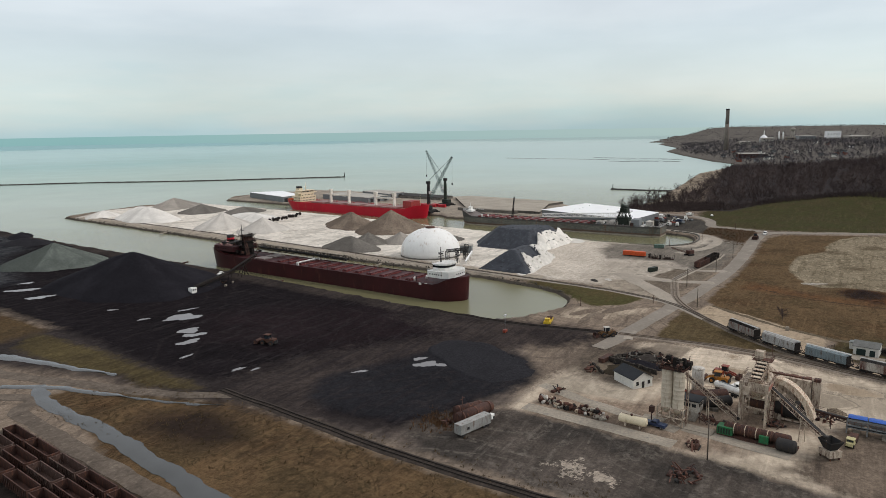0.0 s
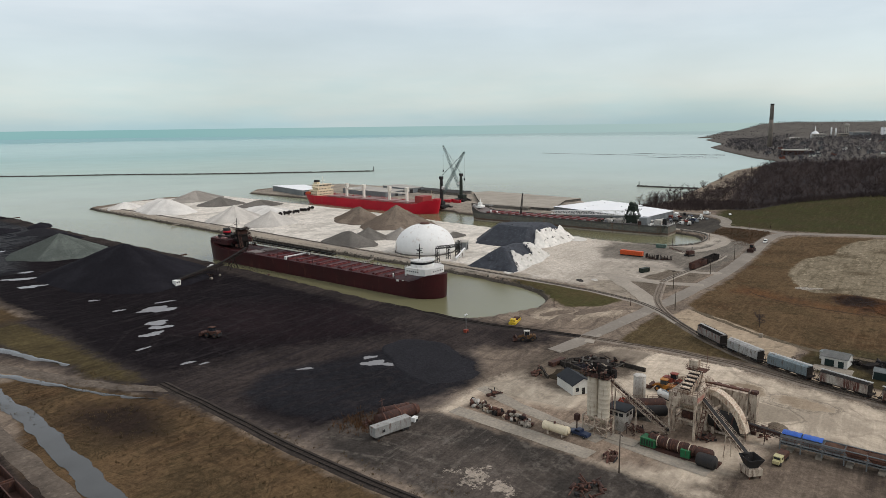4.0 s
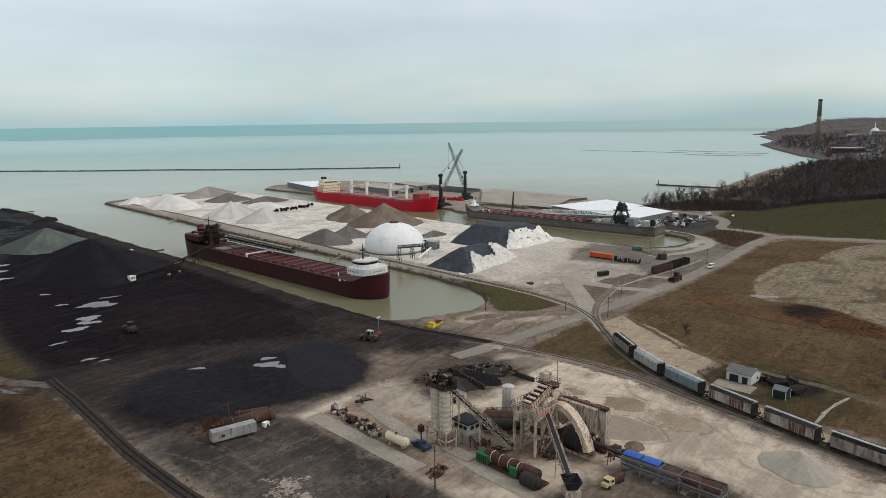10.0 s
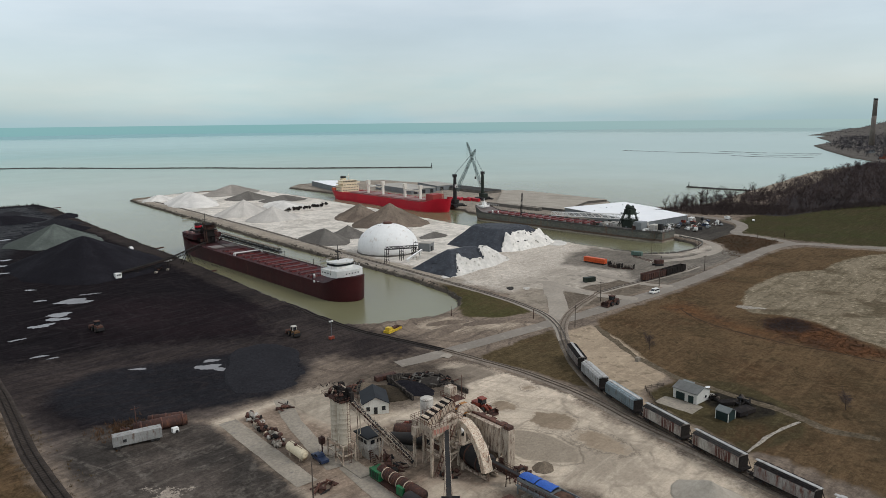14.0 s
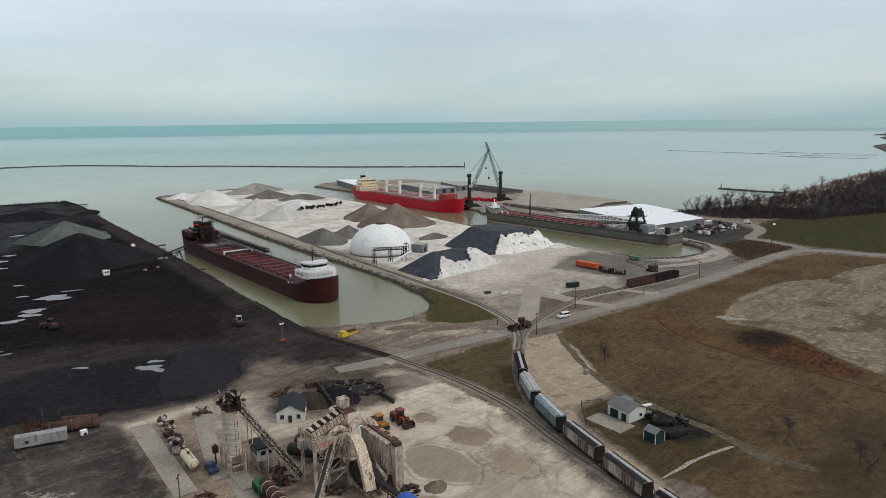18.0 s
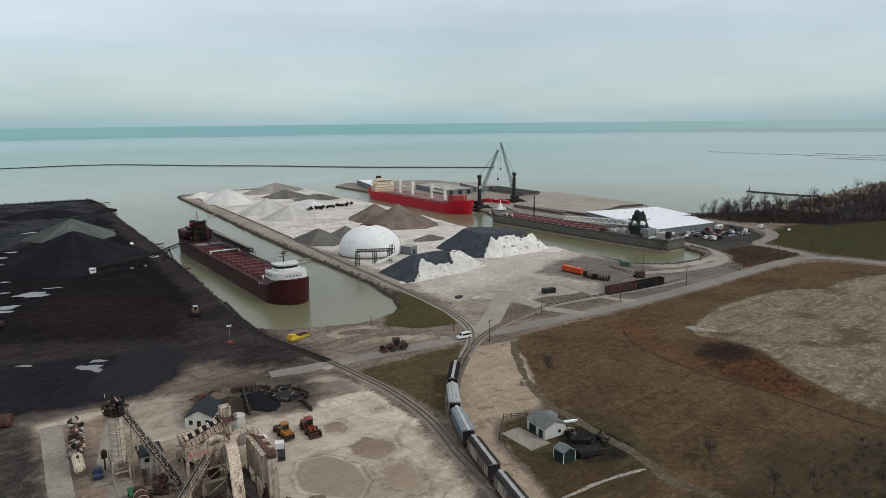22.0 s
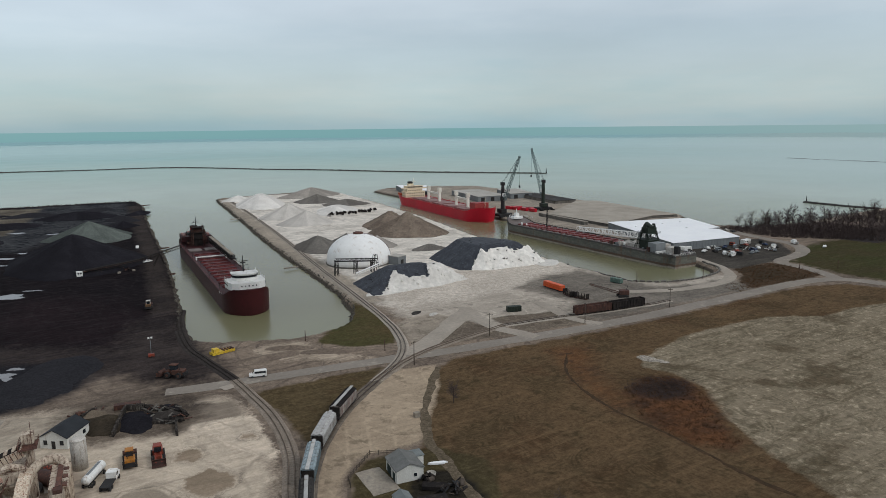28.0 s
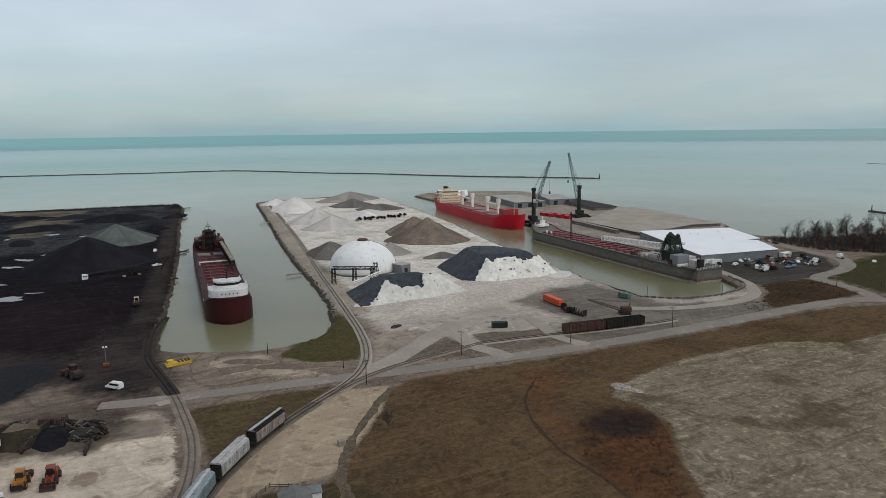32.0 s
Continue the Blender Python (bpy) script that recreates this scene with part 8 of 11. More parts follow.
    part("base", soften(box(B(), -1.9, 1.9, -1.7, 1.7, 0.8, 2.3), 0.08), "plant_cream", t)
    bm = B()
    for k in range(6):
        box(bm, -1.8 + 0.65 * k, -1.6 + 0.65 * k, -1.78, -1.7, 0.9, 2.2)
    for a in (-1.5, 1.5):
        for c in (-1.3, 1.3):
            bar(bm, (a, c, -0.2), (a, c, 0.9), 0.3)
    part("stakes", bm, "dark_rust", t)


M["green_paint"] = surf("green_cabinet_paint", (0.02, 0.16, 0.06), (0.018, 0.11, 0.045), 0.5, big=0.6, dirt=(0.09, 0.05, 0.035), dirt_amt=0.3)
drums()


def cold_bins():
    root = thing("feed_bin_row", heading(-119.6, -166.0, -0.09, -0.996), "row of five cold feed bins, two under blue sheets", "feed bins")
    for k in range(5):
        x = -9.2 + 4.6 * k
        bm = B()
        lo = [bm.verts.new(p) for p in ((x - 1.0, -0.7, 1.6), (x + 1.0, -0.7, 1.6), (x + 1.0, 0.7, 1.6), (x - 1.0, 0.7, 1.6))]
        mid = [bm.verts.new(p) for p in ((x - 2.2, -1.6, 3.2), (x + 2.2, -1.6, 3.2), (x + 2.2, 1.6, 3.2), (x - 2.2, 1.6, 3.2))]
        hi = [bm.verts.new((p.co.x, p.co.y, 3.9)) for p in mid]
        for a, c in ((lo, mid), (mid, hi)):
            for j in range(4):
                bm.faces.new([a[j], a[(j + 1) % 4], c[(j + 1) % 4], c[j]])
        b2 = part("bin", bm, "metal_wall" if k < 3 else "rust", root, "grey steel bin" if k < 3 else "rusty steel bin")
        b2.modifiers.new("thick", "SOLIDIFY").thickness = 0.1
        bm = B()
        n = 8
        rows = []
        for i in range(n + 1):
            row = []
            for j in range(5):
                a, c = -2.15 + 4.3 * i / n, -1.5 + 3.0 * j / 4
                z = (4.1 + 0.35 * math.cos(c / 1.5 * 1.4) + 0.06 * math.sin(i * 2.3 + j)) if k < 2 else (3.1 + 0.9 * math.cos(a / 2.2) * math.cos(c / 1.6) + 0.1 * noise.noise(Vector((a, c, k))))
                row.append(bm.verts.new((x + a, c, z)))
            rows.append(row)
        for r0, r1 in zip(rows, rows[1:]):
            for j in range(4):
                f = bm.faces.new([r0[j], r1[j], r1[j + 1], r0[j + 1]])
                f.smooth = True
        part("blue_sheet" if k < 2 else "brown_load", bm, "tarp_blue" if k < 2 else "pile_rusty", b2, "bright blue tarpaulin" if k < 2 else "reddish-brown aggregate")
    bm = B()
    for k in range(6):
        x = -11.5 + 4.6 * k
        for y in (-1.5, 1.5):
            bar(bm, (x, y, -0.2), (x, y, 3.7), 0.26)
        bar(bm, (x, -1.5, 1.7), (x, 1.5, 1.7), 0.2)
    for y in (-1.6, 1.6):
        bar(bm, (-11.5, y, 3.8), (11.5, y, 3.8), 0.2)
        bar(bm, (-11.5, y, 1.6), (11.5, y, 1.6), 0.2)
    part("bin_frame", bm, "metal_wall", root)
    part("collecting_belt", box(B(), -11.8, 11.5, -0.6, 0.6, 1.05, 1.3), "black_steel", root)
    part("walkway_rail", railing(B(), [(-11.5, -2.2, 2.4), (11.5, -2.2, 2.4)], 1.1, 0.07, 1.6), "rust", root)
    part("walkway", box(B(), -11.5, 11.5, -2.3, -1.6, 2.3, 2.4), "metal_wall", root)
    for k in range(4):
        part("footing", box(B(), -10 + 6.4 * k, -8.6 + 6.4 * k, -2.1, 2.1, -0.2, 0.5), "concrete", root)


M["pile_rusty"] = pile_mat("reddish_brown_aggregate", (0.12, 0.07, 0.05), (0.08, 0.05, 0.04), 0.3)
cold_bins()


def bunkers():
    root = thing("stock_bunker", pose(0, 0, 0), "stained concrete storage bunkers holding dark material", "bunker")
    runs = [((-93.4, -84.6), (-98.9, -101.4), 1.9), ((-93.0, -84.2), (-86.4, -88.6), 1.8), ((-86.0, -89.0), (-80.2, -94.6), 1.3), ((-88.6, -98.0), (-83.2, -102.0), 1.2), ((-83.4, -102.4), (-84.6, -109.8), 1.5), ((-100.6, -80.6), (-106.6, -86.0), 1.3)]
    for a, c, h in runs:
        n = max(2, int((Vector(c) - Vector(a)).length / 2.4))
        for i in range(n):
            p, q = Vector(a).lerp(Vector(c), i / n), Vector(a).lerp(Vector(c), (i + 0.98) / n)
            hh = h + random.uniform(-0.45, 0.1)
            off = random.uniform(-0.15, 0.15)
            part("wall_block", soften(bar(B(), (p.x + off, p.y, hh / 2 - 0.2), (q.x, q.y + off, hh / 2 - 0.2), 0.6, hh + 0.4), 0.06), "wall_soot", root)
    heap("coal_mound", -92.6, -94.0, 5.4, 8.8, 2.2, "pile_coal", "black heap inside the concrete bunker", 10, seed=31, rough=1.2)
    heap("rubble_mound", -84.0, -95.0, 4.6, 5.4, 1.3, "pile_soot", "grey rubble heap beside the bunker wall", 30, seed=32, rough=2.5)
    heap("rubble_mound", -101.5, -83.0, 4.0, 3.4, 1.7, "dirtpile", "brown rubble heap beside the bunker", 0, seed=33, rough=2.5)
    heap("earth_mound", -100.4, -91.5, 3.6, 8.5, 1.8, "berm", "dark overgrown earth bank beside the bunker", 8, ridge=2, seed=36, rough=2.0)
    part("skip_body", soften(bar(B(), (-96.0, -82.0, 0.8), (-89.0, -83.4, 0.8), 1.9, 1.4), 0.08), "dark_rust", root, "long dark rusty steel bin")
    for k in range(9):
        part("rubble_slab", bar(B(), (-89.5 + 1.1 * k, -86.0 - 1.1 * k, 0.75 + 0.35 * (k % 3)), (-88.1 + 1.1 * k, -88.0 - 1.0 * k, 0.35 + 0.2 * (k % 2)), 0.9, 0.3), ("concrete_dark", "soot_and_shade", "wall_soot")[k % 3], root, "broken concrete slab")
    scrap_heap(-85.0, -90.5, 26, 5.0, "dark broken concrete and scrap on the bunker wall", 46, ("soot_and_shade", "concrete_dark", "dark_rust"))
    scrap_heap(-82.5, -99.0, 16, 4.0, "dark broken concrete beside the bunker", 47, ("soot_and_shade", "concrete_dark", "rust"))
    scrap_heap(-103.0, -81.0, 18, 4.0, "rusty scrap and brush beside the bunker", 48, ("dark_rust", "soot_and_shade", "rust"))
    heap("rubble_mound", -83.0, -90.0, 3.0, 4.0, 1.1, "pile_coal", "dark rubble heap beyond the bunker", 0, seed=34, rough=2.5)


gable("plant_office", -109.4, -96.4, 0.6, 0.8, 9.5, 7.2, 2.9, 1.9, "wall_white", "slate_roof", "small white plant office with a dark slate roof", "house",
      openings=(("window", "w", -2.2, 1.0, 1.0, 1.2, "glass_dark"), ("door", "w", 0.0, 0.0, 1.0, 2.0, "glass_dark"), ("window", "w", 2.1, 1.0, 1.0, 1.2, "glass_dark"),
                ("window", "s", -2.5, 1.0, 1.2, 1.1, "glass_dark"), ("window", "s", 2.5, 1.0, 1.2, 1.1, "glass_dark")))


def scrap_line():
    root = thing("scrap_row", pose(0, 0, 0), "long row of white-crusted rusty drums and pipe scrap", "scrap")
    rng = random.Random(9)
    for k in range(120):
        t = rng.random()
        c = Vector((-136.6, -76.2, 0)).lerp(Vector((-140.8, -97.6, 0)), t) + Vector((rng.uniform(-1.3, 1.3), 0, 0))
        r, ln = rng.uniform(0.3, 0.62), rng.uniform(0.6, 1.7)
        a = rng.uniform(0, 6.28)
        d = Vector((math.cos(a), math.sin(a), rng.uniform(-0.3, 0.3))) * ln / 2
        c.z = gz(c.x, c.y) + r + rng.choice((0, 0, 0.7, 1.1))
        part("scrap_drum", tube(B(), c - d, c + d, r, r * rng.uniform(0.85, 1.0), 10), rng.choice(("limewhite", "dark_rust", "rust", "plant_rusty", "dark_rust", "soot_and_shade", "cabin_white")), root)


scrap_line()


def scrap_heap(x, y, n, spread, label, seed, mats=("dark_rust", "black_steel", "rust")):
    root = thing("scrap_tangle", pose(x, y, gz(x, y)), label, "scrap")
    rng = random.Random(seed)
    for k in range(n):
        a, d = rng.uniform(0, 6.28), rng.random() ** 0.7 * spread
        p = Vector((math.cos(a) * d, math.sin(a) * d * 0.7, rng.uniform(0.1, 1.4) * (1 - d / spread * 0.7)))
        v = Vector((rng.uniform(-1, 1), rng.uniform(-1, 1), rng.uniform(-0.4, 0.5))).normalized() * rng.uniform(0.6, 2.2)
        bm = bar(B(), p - v, p + v, rng.uniform(0.12, 0.5), rng.uniform(0.1, 0.4)) if k % 3 else tube(B(), p - v * 0.5, p + v * 0.5, rng.uniform(0.25, 0.6), n=9)
        part("scrap_piece", bm, rng.choice(mats), root)


M["wall_soot"] = surf("soot_stained_concrete", (0.058, 0.050, 0.043), (0.026, 0.023, 0.021), 0.95, big=0.5, dirt=(0.15, 0.13, 0.11), dirt_amt=0.3)
M["berm"] = pile_mat("overgrown_earth", (0.060, 0.047, 0.032), (0.036, 0.029, 0.021), 0.6)
M["pile_soot"] = pile_mat("sooty_rubble", (0.07, 0.06, 0.052), (0.04, 0.035, 0.032), 0.5)
bunkers()
scrap_heap(-163.5, -122.5, 34, 5.0, "dark tangle of scrapped steel in the cinder yard", 41)
scrap_heap(-126.6, -78.0, 16, 2.6, "small heap of rusty scrap on the concrete", 42)
scrap_heap(-146.8, -121.5, 18, 3.2, "brush and scrap heap beside the scale", 43)
scrap_heap(-131.5, -126.5, 22, 4.2, "rusty fittings and pipe beside the skid", 49)
scrap_heap(-113.0, -150.0, 18, 3.4, "rusty parts and pipe under the baghouse", 50)
scrap_heap(-124.5, -138.0, 16, 3.0, "rusty machine parts beneath the tower", 52)
scrap_heap(-112.5, -112.5, 16, 3.2, "red-brown scrap steel beside the white tank", 53, ("rust", "machine_red", "dark_rust"))
scrap_heap(-128.6, -122.0, 14, 2.6, "loose rusty pipe fittings under the conveyor", 44)


def trailer():
    a, c = Vector((-169.6, -67.7)), Vector((-158.6, -71.0))
    mid, d = (a + c) / 2, c - a
    root = thing("box_trailer", heading(mid.x, mid.y + 0.9, d.x, d.y), "old white box trailer parked in the cinder yard", "trailer")
    body = part("box_body", soften(box(B(), -5.7, 5.7, -1.25, 1.25, 0.75, 3.35), 0.06), "trailer_grey", root)
    for k in range(19):
        x = -5.5 + 0.61 * k
        for y in (-1.27, 1.27):
            part("side_rib", box(B(), x, x + 0.07, y - 0.03, y + 0.03, 0.8, 3.3), "trailer_grey", body)
    part("side_vent", box(B(), -3.4, -2.6, -1.32, -1.24, 1.6, 2.3), "black_steel", body)
    part("chassis", box(B(), -5.4, 5.4, -0.6, 0.6, 0.5, 0.78), "dark_rust", root)
    for x in (-4.6, 3.4, 4.6):
        for y in (-1.0, 1.0):
            part("wheel", tube(B(), (x, y - 0.18, 0.48), (x, y + 0.18, 0.48), 0.5, n=14), "tyre", root)
    part("landing_leg", box(B(), -2.2, -2.0, -0.7, 0.7, 0, 0.6), "dark_rust", root)


M["trailer_grey"] = surf("weathered_trailer_paint", (0.36, 0.355, 0.335), (0.26, 0.255, 0.24), 0.8, big=0.4, dirt=(0.15, 0.1, 0.075), dirt_amt=0.3, grainy=0.5)
trailer()


def rust_drums():
    for k, (p, q, r, label) in enumerate((((-162.5, -62.6), (-150.0, -66.6), 1.55, "long rusty steel drum lying in brush"), ((-157.0, -59.0), (-149.4, -63.4), 1.2, "shorter rusty drum lying in brush"))):
        t = thing("steel_drum", pose(0, 0, 0), label, "drum", "drums behind the trailer")
        z = gz(p[0], p[1]) + r * 0.95
        part("shell", tube(B(), (*p, z), (*q, z), r, n=22), "dark_rust", t)
        for s in (0.12, 0.5, 0.9):
            c = Vector((*p, z)).lerp(Vector((*q, z)), s)
            e = Vector((*p, z)).lerp(Vector((*q, z)), s + 0.03)
            part("hoop", tube(B(), c, e, r * 1.08, n=22), "rust", t)
    t = thing("pump_engine", heading(-154.6, -69.2, 1, 0), "small white engine block beside the trailer", "machinery")
    part("block", soften(box(B(), -0.8, 0.8, -0.6, 0.6, 0.1, 1.3), 0.1), "white_paint", t)
    part("wheel", tube(B(), (0.2, -0.75, 0.35), (0.2, -0.6, 0.35), 0.4, n=12), "tyre", t)
    scrap_heap(-164.2, -60.5, 12, 2.4, "orange-brown scrap and brush behind the trailer", 45, ("rust", "dark_rust"))


rust_drums()

# ---- railway cars ----
TRAIN = spline([(47, -76.5), (38, -78.5), (24, -81.5), (8, -85.5), (-8, -93), (-24, -104), (-40, -118), (-54, -134), (-64, -150), (-71, -166), (-77.5, -182), (-83, -198), (-89, -222), (-96, -260), (-100, -310)], 0.5)


def hopper_car(paint, roof, label, L=15.9):
    root = thing("hopper_car", pose(0, 0, 0), label, "railway car", "cars of the standing train")
    bm = B()
    w = 1.52
    prof = [(-w, 1.35), (-w * 1.02, 3.6), (-w * 0.92, 4.15), (-w * 0.55, 4.45), (0, 4.55), (w * 0.55, 4.45), (w * 0.92, 4.15), (w * 1.02, 3.6), (w, 1.35)]
    rings = [[bm.verts.new((x, y, z)) for y, z in prof] for x in (-L / 2 + 1.1, L / 2 - 1.1)]
    for k in range(len(prof)):
        bm.faces.new([rings[0][k], rings[0][(k + 1) % len(prof)], rings[1][(k + 1) % len(prof)], rings[1][k]])
    bm.faces.new(rings[0])
    bm.faces.new(rings[1][::-1])
    body = part("body", bm, paint, root)
    post = None
    for k in range(15):
        x = -L / 2 + 1.2 + (L - 2.5) * k / 14
        for y in (-1.56, 1.56):
            if post is None:
                post = part("side_post", box(B(), -0.05, 0.05, -0.06, 0.06, 1.35, 3.7), paint, body, at=pose(x, y, 0))
            else:
                share("side_post", post, body, pose(x, y, 0))
    # sill and hoppers carry the shade under the body in their colour
    part("sill", box(B(), -L / 2, L / 2, -1.5, 1.5, 1.1, 1.36), "soot_and_shade", root, "side sill, dark for the shade below the body")
    part("roof_walk", box(B(), -L / 2 + 0.4, L / 2 - 0.4, -0.42, 0.42, 4.6, 4.72), "walk_pale", root, "pale galvanised roof walk")
    bm = B()
    rim = [[bm.verts.new((x, y * 1.01, z + 0.03)) for y, z in prof[2:-2]] for x in (-L / 2 + 1.05, L / 2 - 1.05)]
    for k in range(len(rim[0]) - 1):
        bm.faces.new([rim[0][k], rim[0][k + 1], rim[1][k + 1], rim[1][k]])
    part("roof_sheet", bm, roof, root, "weathered roof sheet")
    part("roof_edge", bar(bar(B(), (-L / 2 + 1.1, -1.45, 4.1), (L / 2 - 1.1, -1.45, 4.1), 0.3, 0.12), (-L / 2 + 1.1, 1.45, 4.1), (L / 2 - 1.1, 1.45, 4.1), 0.3, 0.12), roof, root)
    lid = None
    for k in range(8):
        x = -L / 2 + 1.8 + (L - 3.6) * k / 7
        for y in (-0.85, 0.85):
            if lid is None:
                lid = part("roof_hatch", box(B(), -0.6, 0.6, -0.25, 0.25, 4.36, 4.56), roof, root, at=pose(x, y, 0))
            else:
                share("roof_hatch", lid, root, pose(x, y, 0))
    for k in range(3):
        x = -L / 4 + L / 4 * k
        bm = B()
        lo = [bm.verts.new(p) for p in ((x - 0.5, -0.5, 0.35), (x + 0.5, -0.5, 0.35), (x + 0.5, 0.5, 0.35), (x - 0.5, 0.5, 0.35))]
        hi = [bm.verts.new(p) for p in ((x - 1.8, -1.4, 1.35), (x + 1.8, -1.4, 1.35), (x + 1.8, 1.4, 1.35), (x - 1.8, 1.4, 1.35))]
        bm.faces.new(lo[::-1])
        for j in range(4):
            bm.faces.new([lo[j], lo[(j + 1) % 4], hi[(j + 1) % 4], hi[j]])
        part("discharge_hopper", bm, "dark_hopper", root, "dirty discharge hopper, dark for the shade below the body")
    for s in (-1, 1):
        bm = B()
        lo = [(s * (L / 2 - 1.1), y, z) for y, z in ((-1.45, 1.36), (1.45, 1.36))]
        bar(bm, (s * (L / 2 - 1.1), -1.3, 3.4), (s * (L / 2 - 0.1), -1.3, 1.4), 0.12)
        bar(bm, (s * (L / 2 - 1.1), 1.3, 3.4), (s * (L / 2 - 0.1), 1.3, 1.4), 0.12)
        for z in np.arange(1.6, 4.4, 0.45):
            bar(bm, (s * (L / 2 - 0.9), -1.5, z), (s * (L / 2 - 0.9), -1.0, z), 0.06)
        box(bm, min(s * (L / 2 - 1.12), s * (L / 2 - 1.02)), max(s * (L / 2 - 1.12), s * (L / 2 - 1.02)), -1.4, 1.4, 1.3, 4.0)
        # blackened end frame stands in for the shade of the gap between cars
        part("end_frame", bm, "soot_and_shade", root, "end frame and ladder, dark for the shade between cars")
        bogie = part("bogie", soften(box(B(), s * (L / 2 - 2.1) - 1.2, s * (L / 2 - 2.1) + 1.2, -1.1, 1.1, 0.35, 0.75), 0.08), "black_steel", root)
        for a in (-0.88, 0.88):
            for y in (-0.75, 0.75):
                part("wheel", tube(B(), (s * (L / 2 - 2.1) + a, y - 0.07, 0.45), (s * (L / 2 - 2.1) + a, y + 0.07, 0.45), 0.45, n=14), "dark_rust", bogie)
        part("coupler", box(B(), min(s * L / 2, s * (L / 2 + 0.75)), max(s * L / 2, s * (L / 2 + 0.75)), -0.15, 0.15, 0.8, 1.1), "black_steel", root)
    return root


def set_on_line(line, start, length):
    """Poses of cars along a track: from arc length start, each of the given length."""
    acc, out = 0.0, []
    arc = [0.0]
    for a, c in zip(line, line[1:]):
        arc.append(arc[-1] + (c - a).length)

    def at(s):
        i = min(max(int(np.searchsorted(arc, s)), 1), len(arc) - 1)
        t = (s - arc[i - 1]) / (arc[i] - arc[i - 1])
        return line[i - 1].lerp(line[i], t)
    return at, arc[-1]


def train():
    at, total = set_on_line(TRAIN, 0, 17.5)
    start = min(range(len(TRAIN)), key=lambda i: (TRAIN[i] - Vector((-29.5, -108.6, 0))).length)
    s = sum((TRAIN[i + 1] - TRAIN[i]).length for i in range(start)) + 8.5
    kinds = {"black_top": hopper_car("hopper_grey", "soot_and_shade", "pale covered hopper car with a sooty black roof"),
             "white": hopper_car("hopper_grey2", "walk_pale", "off-white covered hopper car with a pale roof"),
             "blue": hopper_car("hopper_blue", "roof_blue", "blue-grey covered hopper car with a pale roof"),
             "rusty": hopper_car("hopper_rust", "dark_hopper", "dirty white hopper car with rust stains and dark roof")}
    used = set()
    for k, kind in enumerate(("black_top", "white", "blue", "rusty", "rusty", "black_top", "white", "rusty", "blue", "black_top")):
        a, c = at(s + 1.4), at(s + 16.2)
        mid, d = (a + c) / 2, c - a
        m = heading(mid.x, mid.y, d.x, d.y, gz(mid.x, mid.y) + 0.5)
        if kind in used:
            copy_thing(kinds[kind], m)
        else:
            used.add(kind)
            kinds[kind].matrix_basis = m
        s += 17.6


M["dark_hopper"] = surf("dark_hopper_paint", (0.05, 0.047, 0.044), (0.036, 0.034, 0.033), 0.9, big=0.3, dirt=(0.13, 0.1, 0.08), dirt_amt=0.2)
M["hopper_grey2"] = surf("off_white_hopper_paint", (0.36, 0.36, 0.345), (0.27, 0.27, 0.26), 0.7, big=0.35, dirt=(0.11, 0.075, 0.06), dirt_amt=0.42)
M["hopper_rust"] = surf("rust_blotched_hopper_paint", (0.40, 0.375, 0.33), (0.31, 0.285, 0.245), 0.75, big=0.11, fine=2.0, dirt=(0.085, 0.034, 0.026), dirt_amt=0.62, vary=0.1)
M["walk_pale"] = surf("pale_galvanised_sheet", (0.44, 0.43, 0.41), (0.33, 0.32, 0.30), 0.6, big=0.3, dirt=(0.2, 0.17, 0.14), dirt_amt=0.25, grainy=0.5)
M["roof_blue"] = surf("blue_grey_roof_sheet", (0.25, 0.30, 0.315), (0.18, 0.22, 0.235), 0.65, big=0.3, dirt=(0.12, 0.1, 0.085), dirt_amt=0.3)
train()


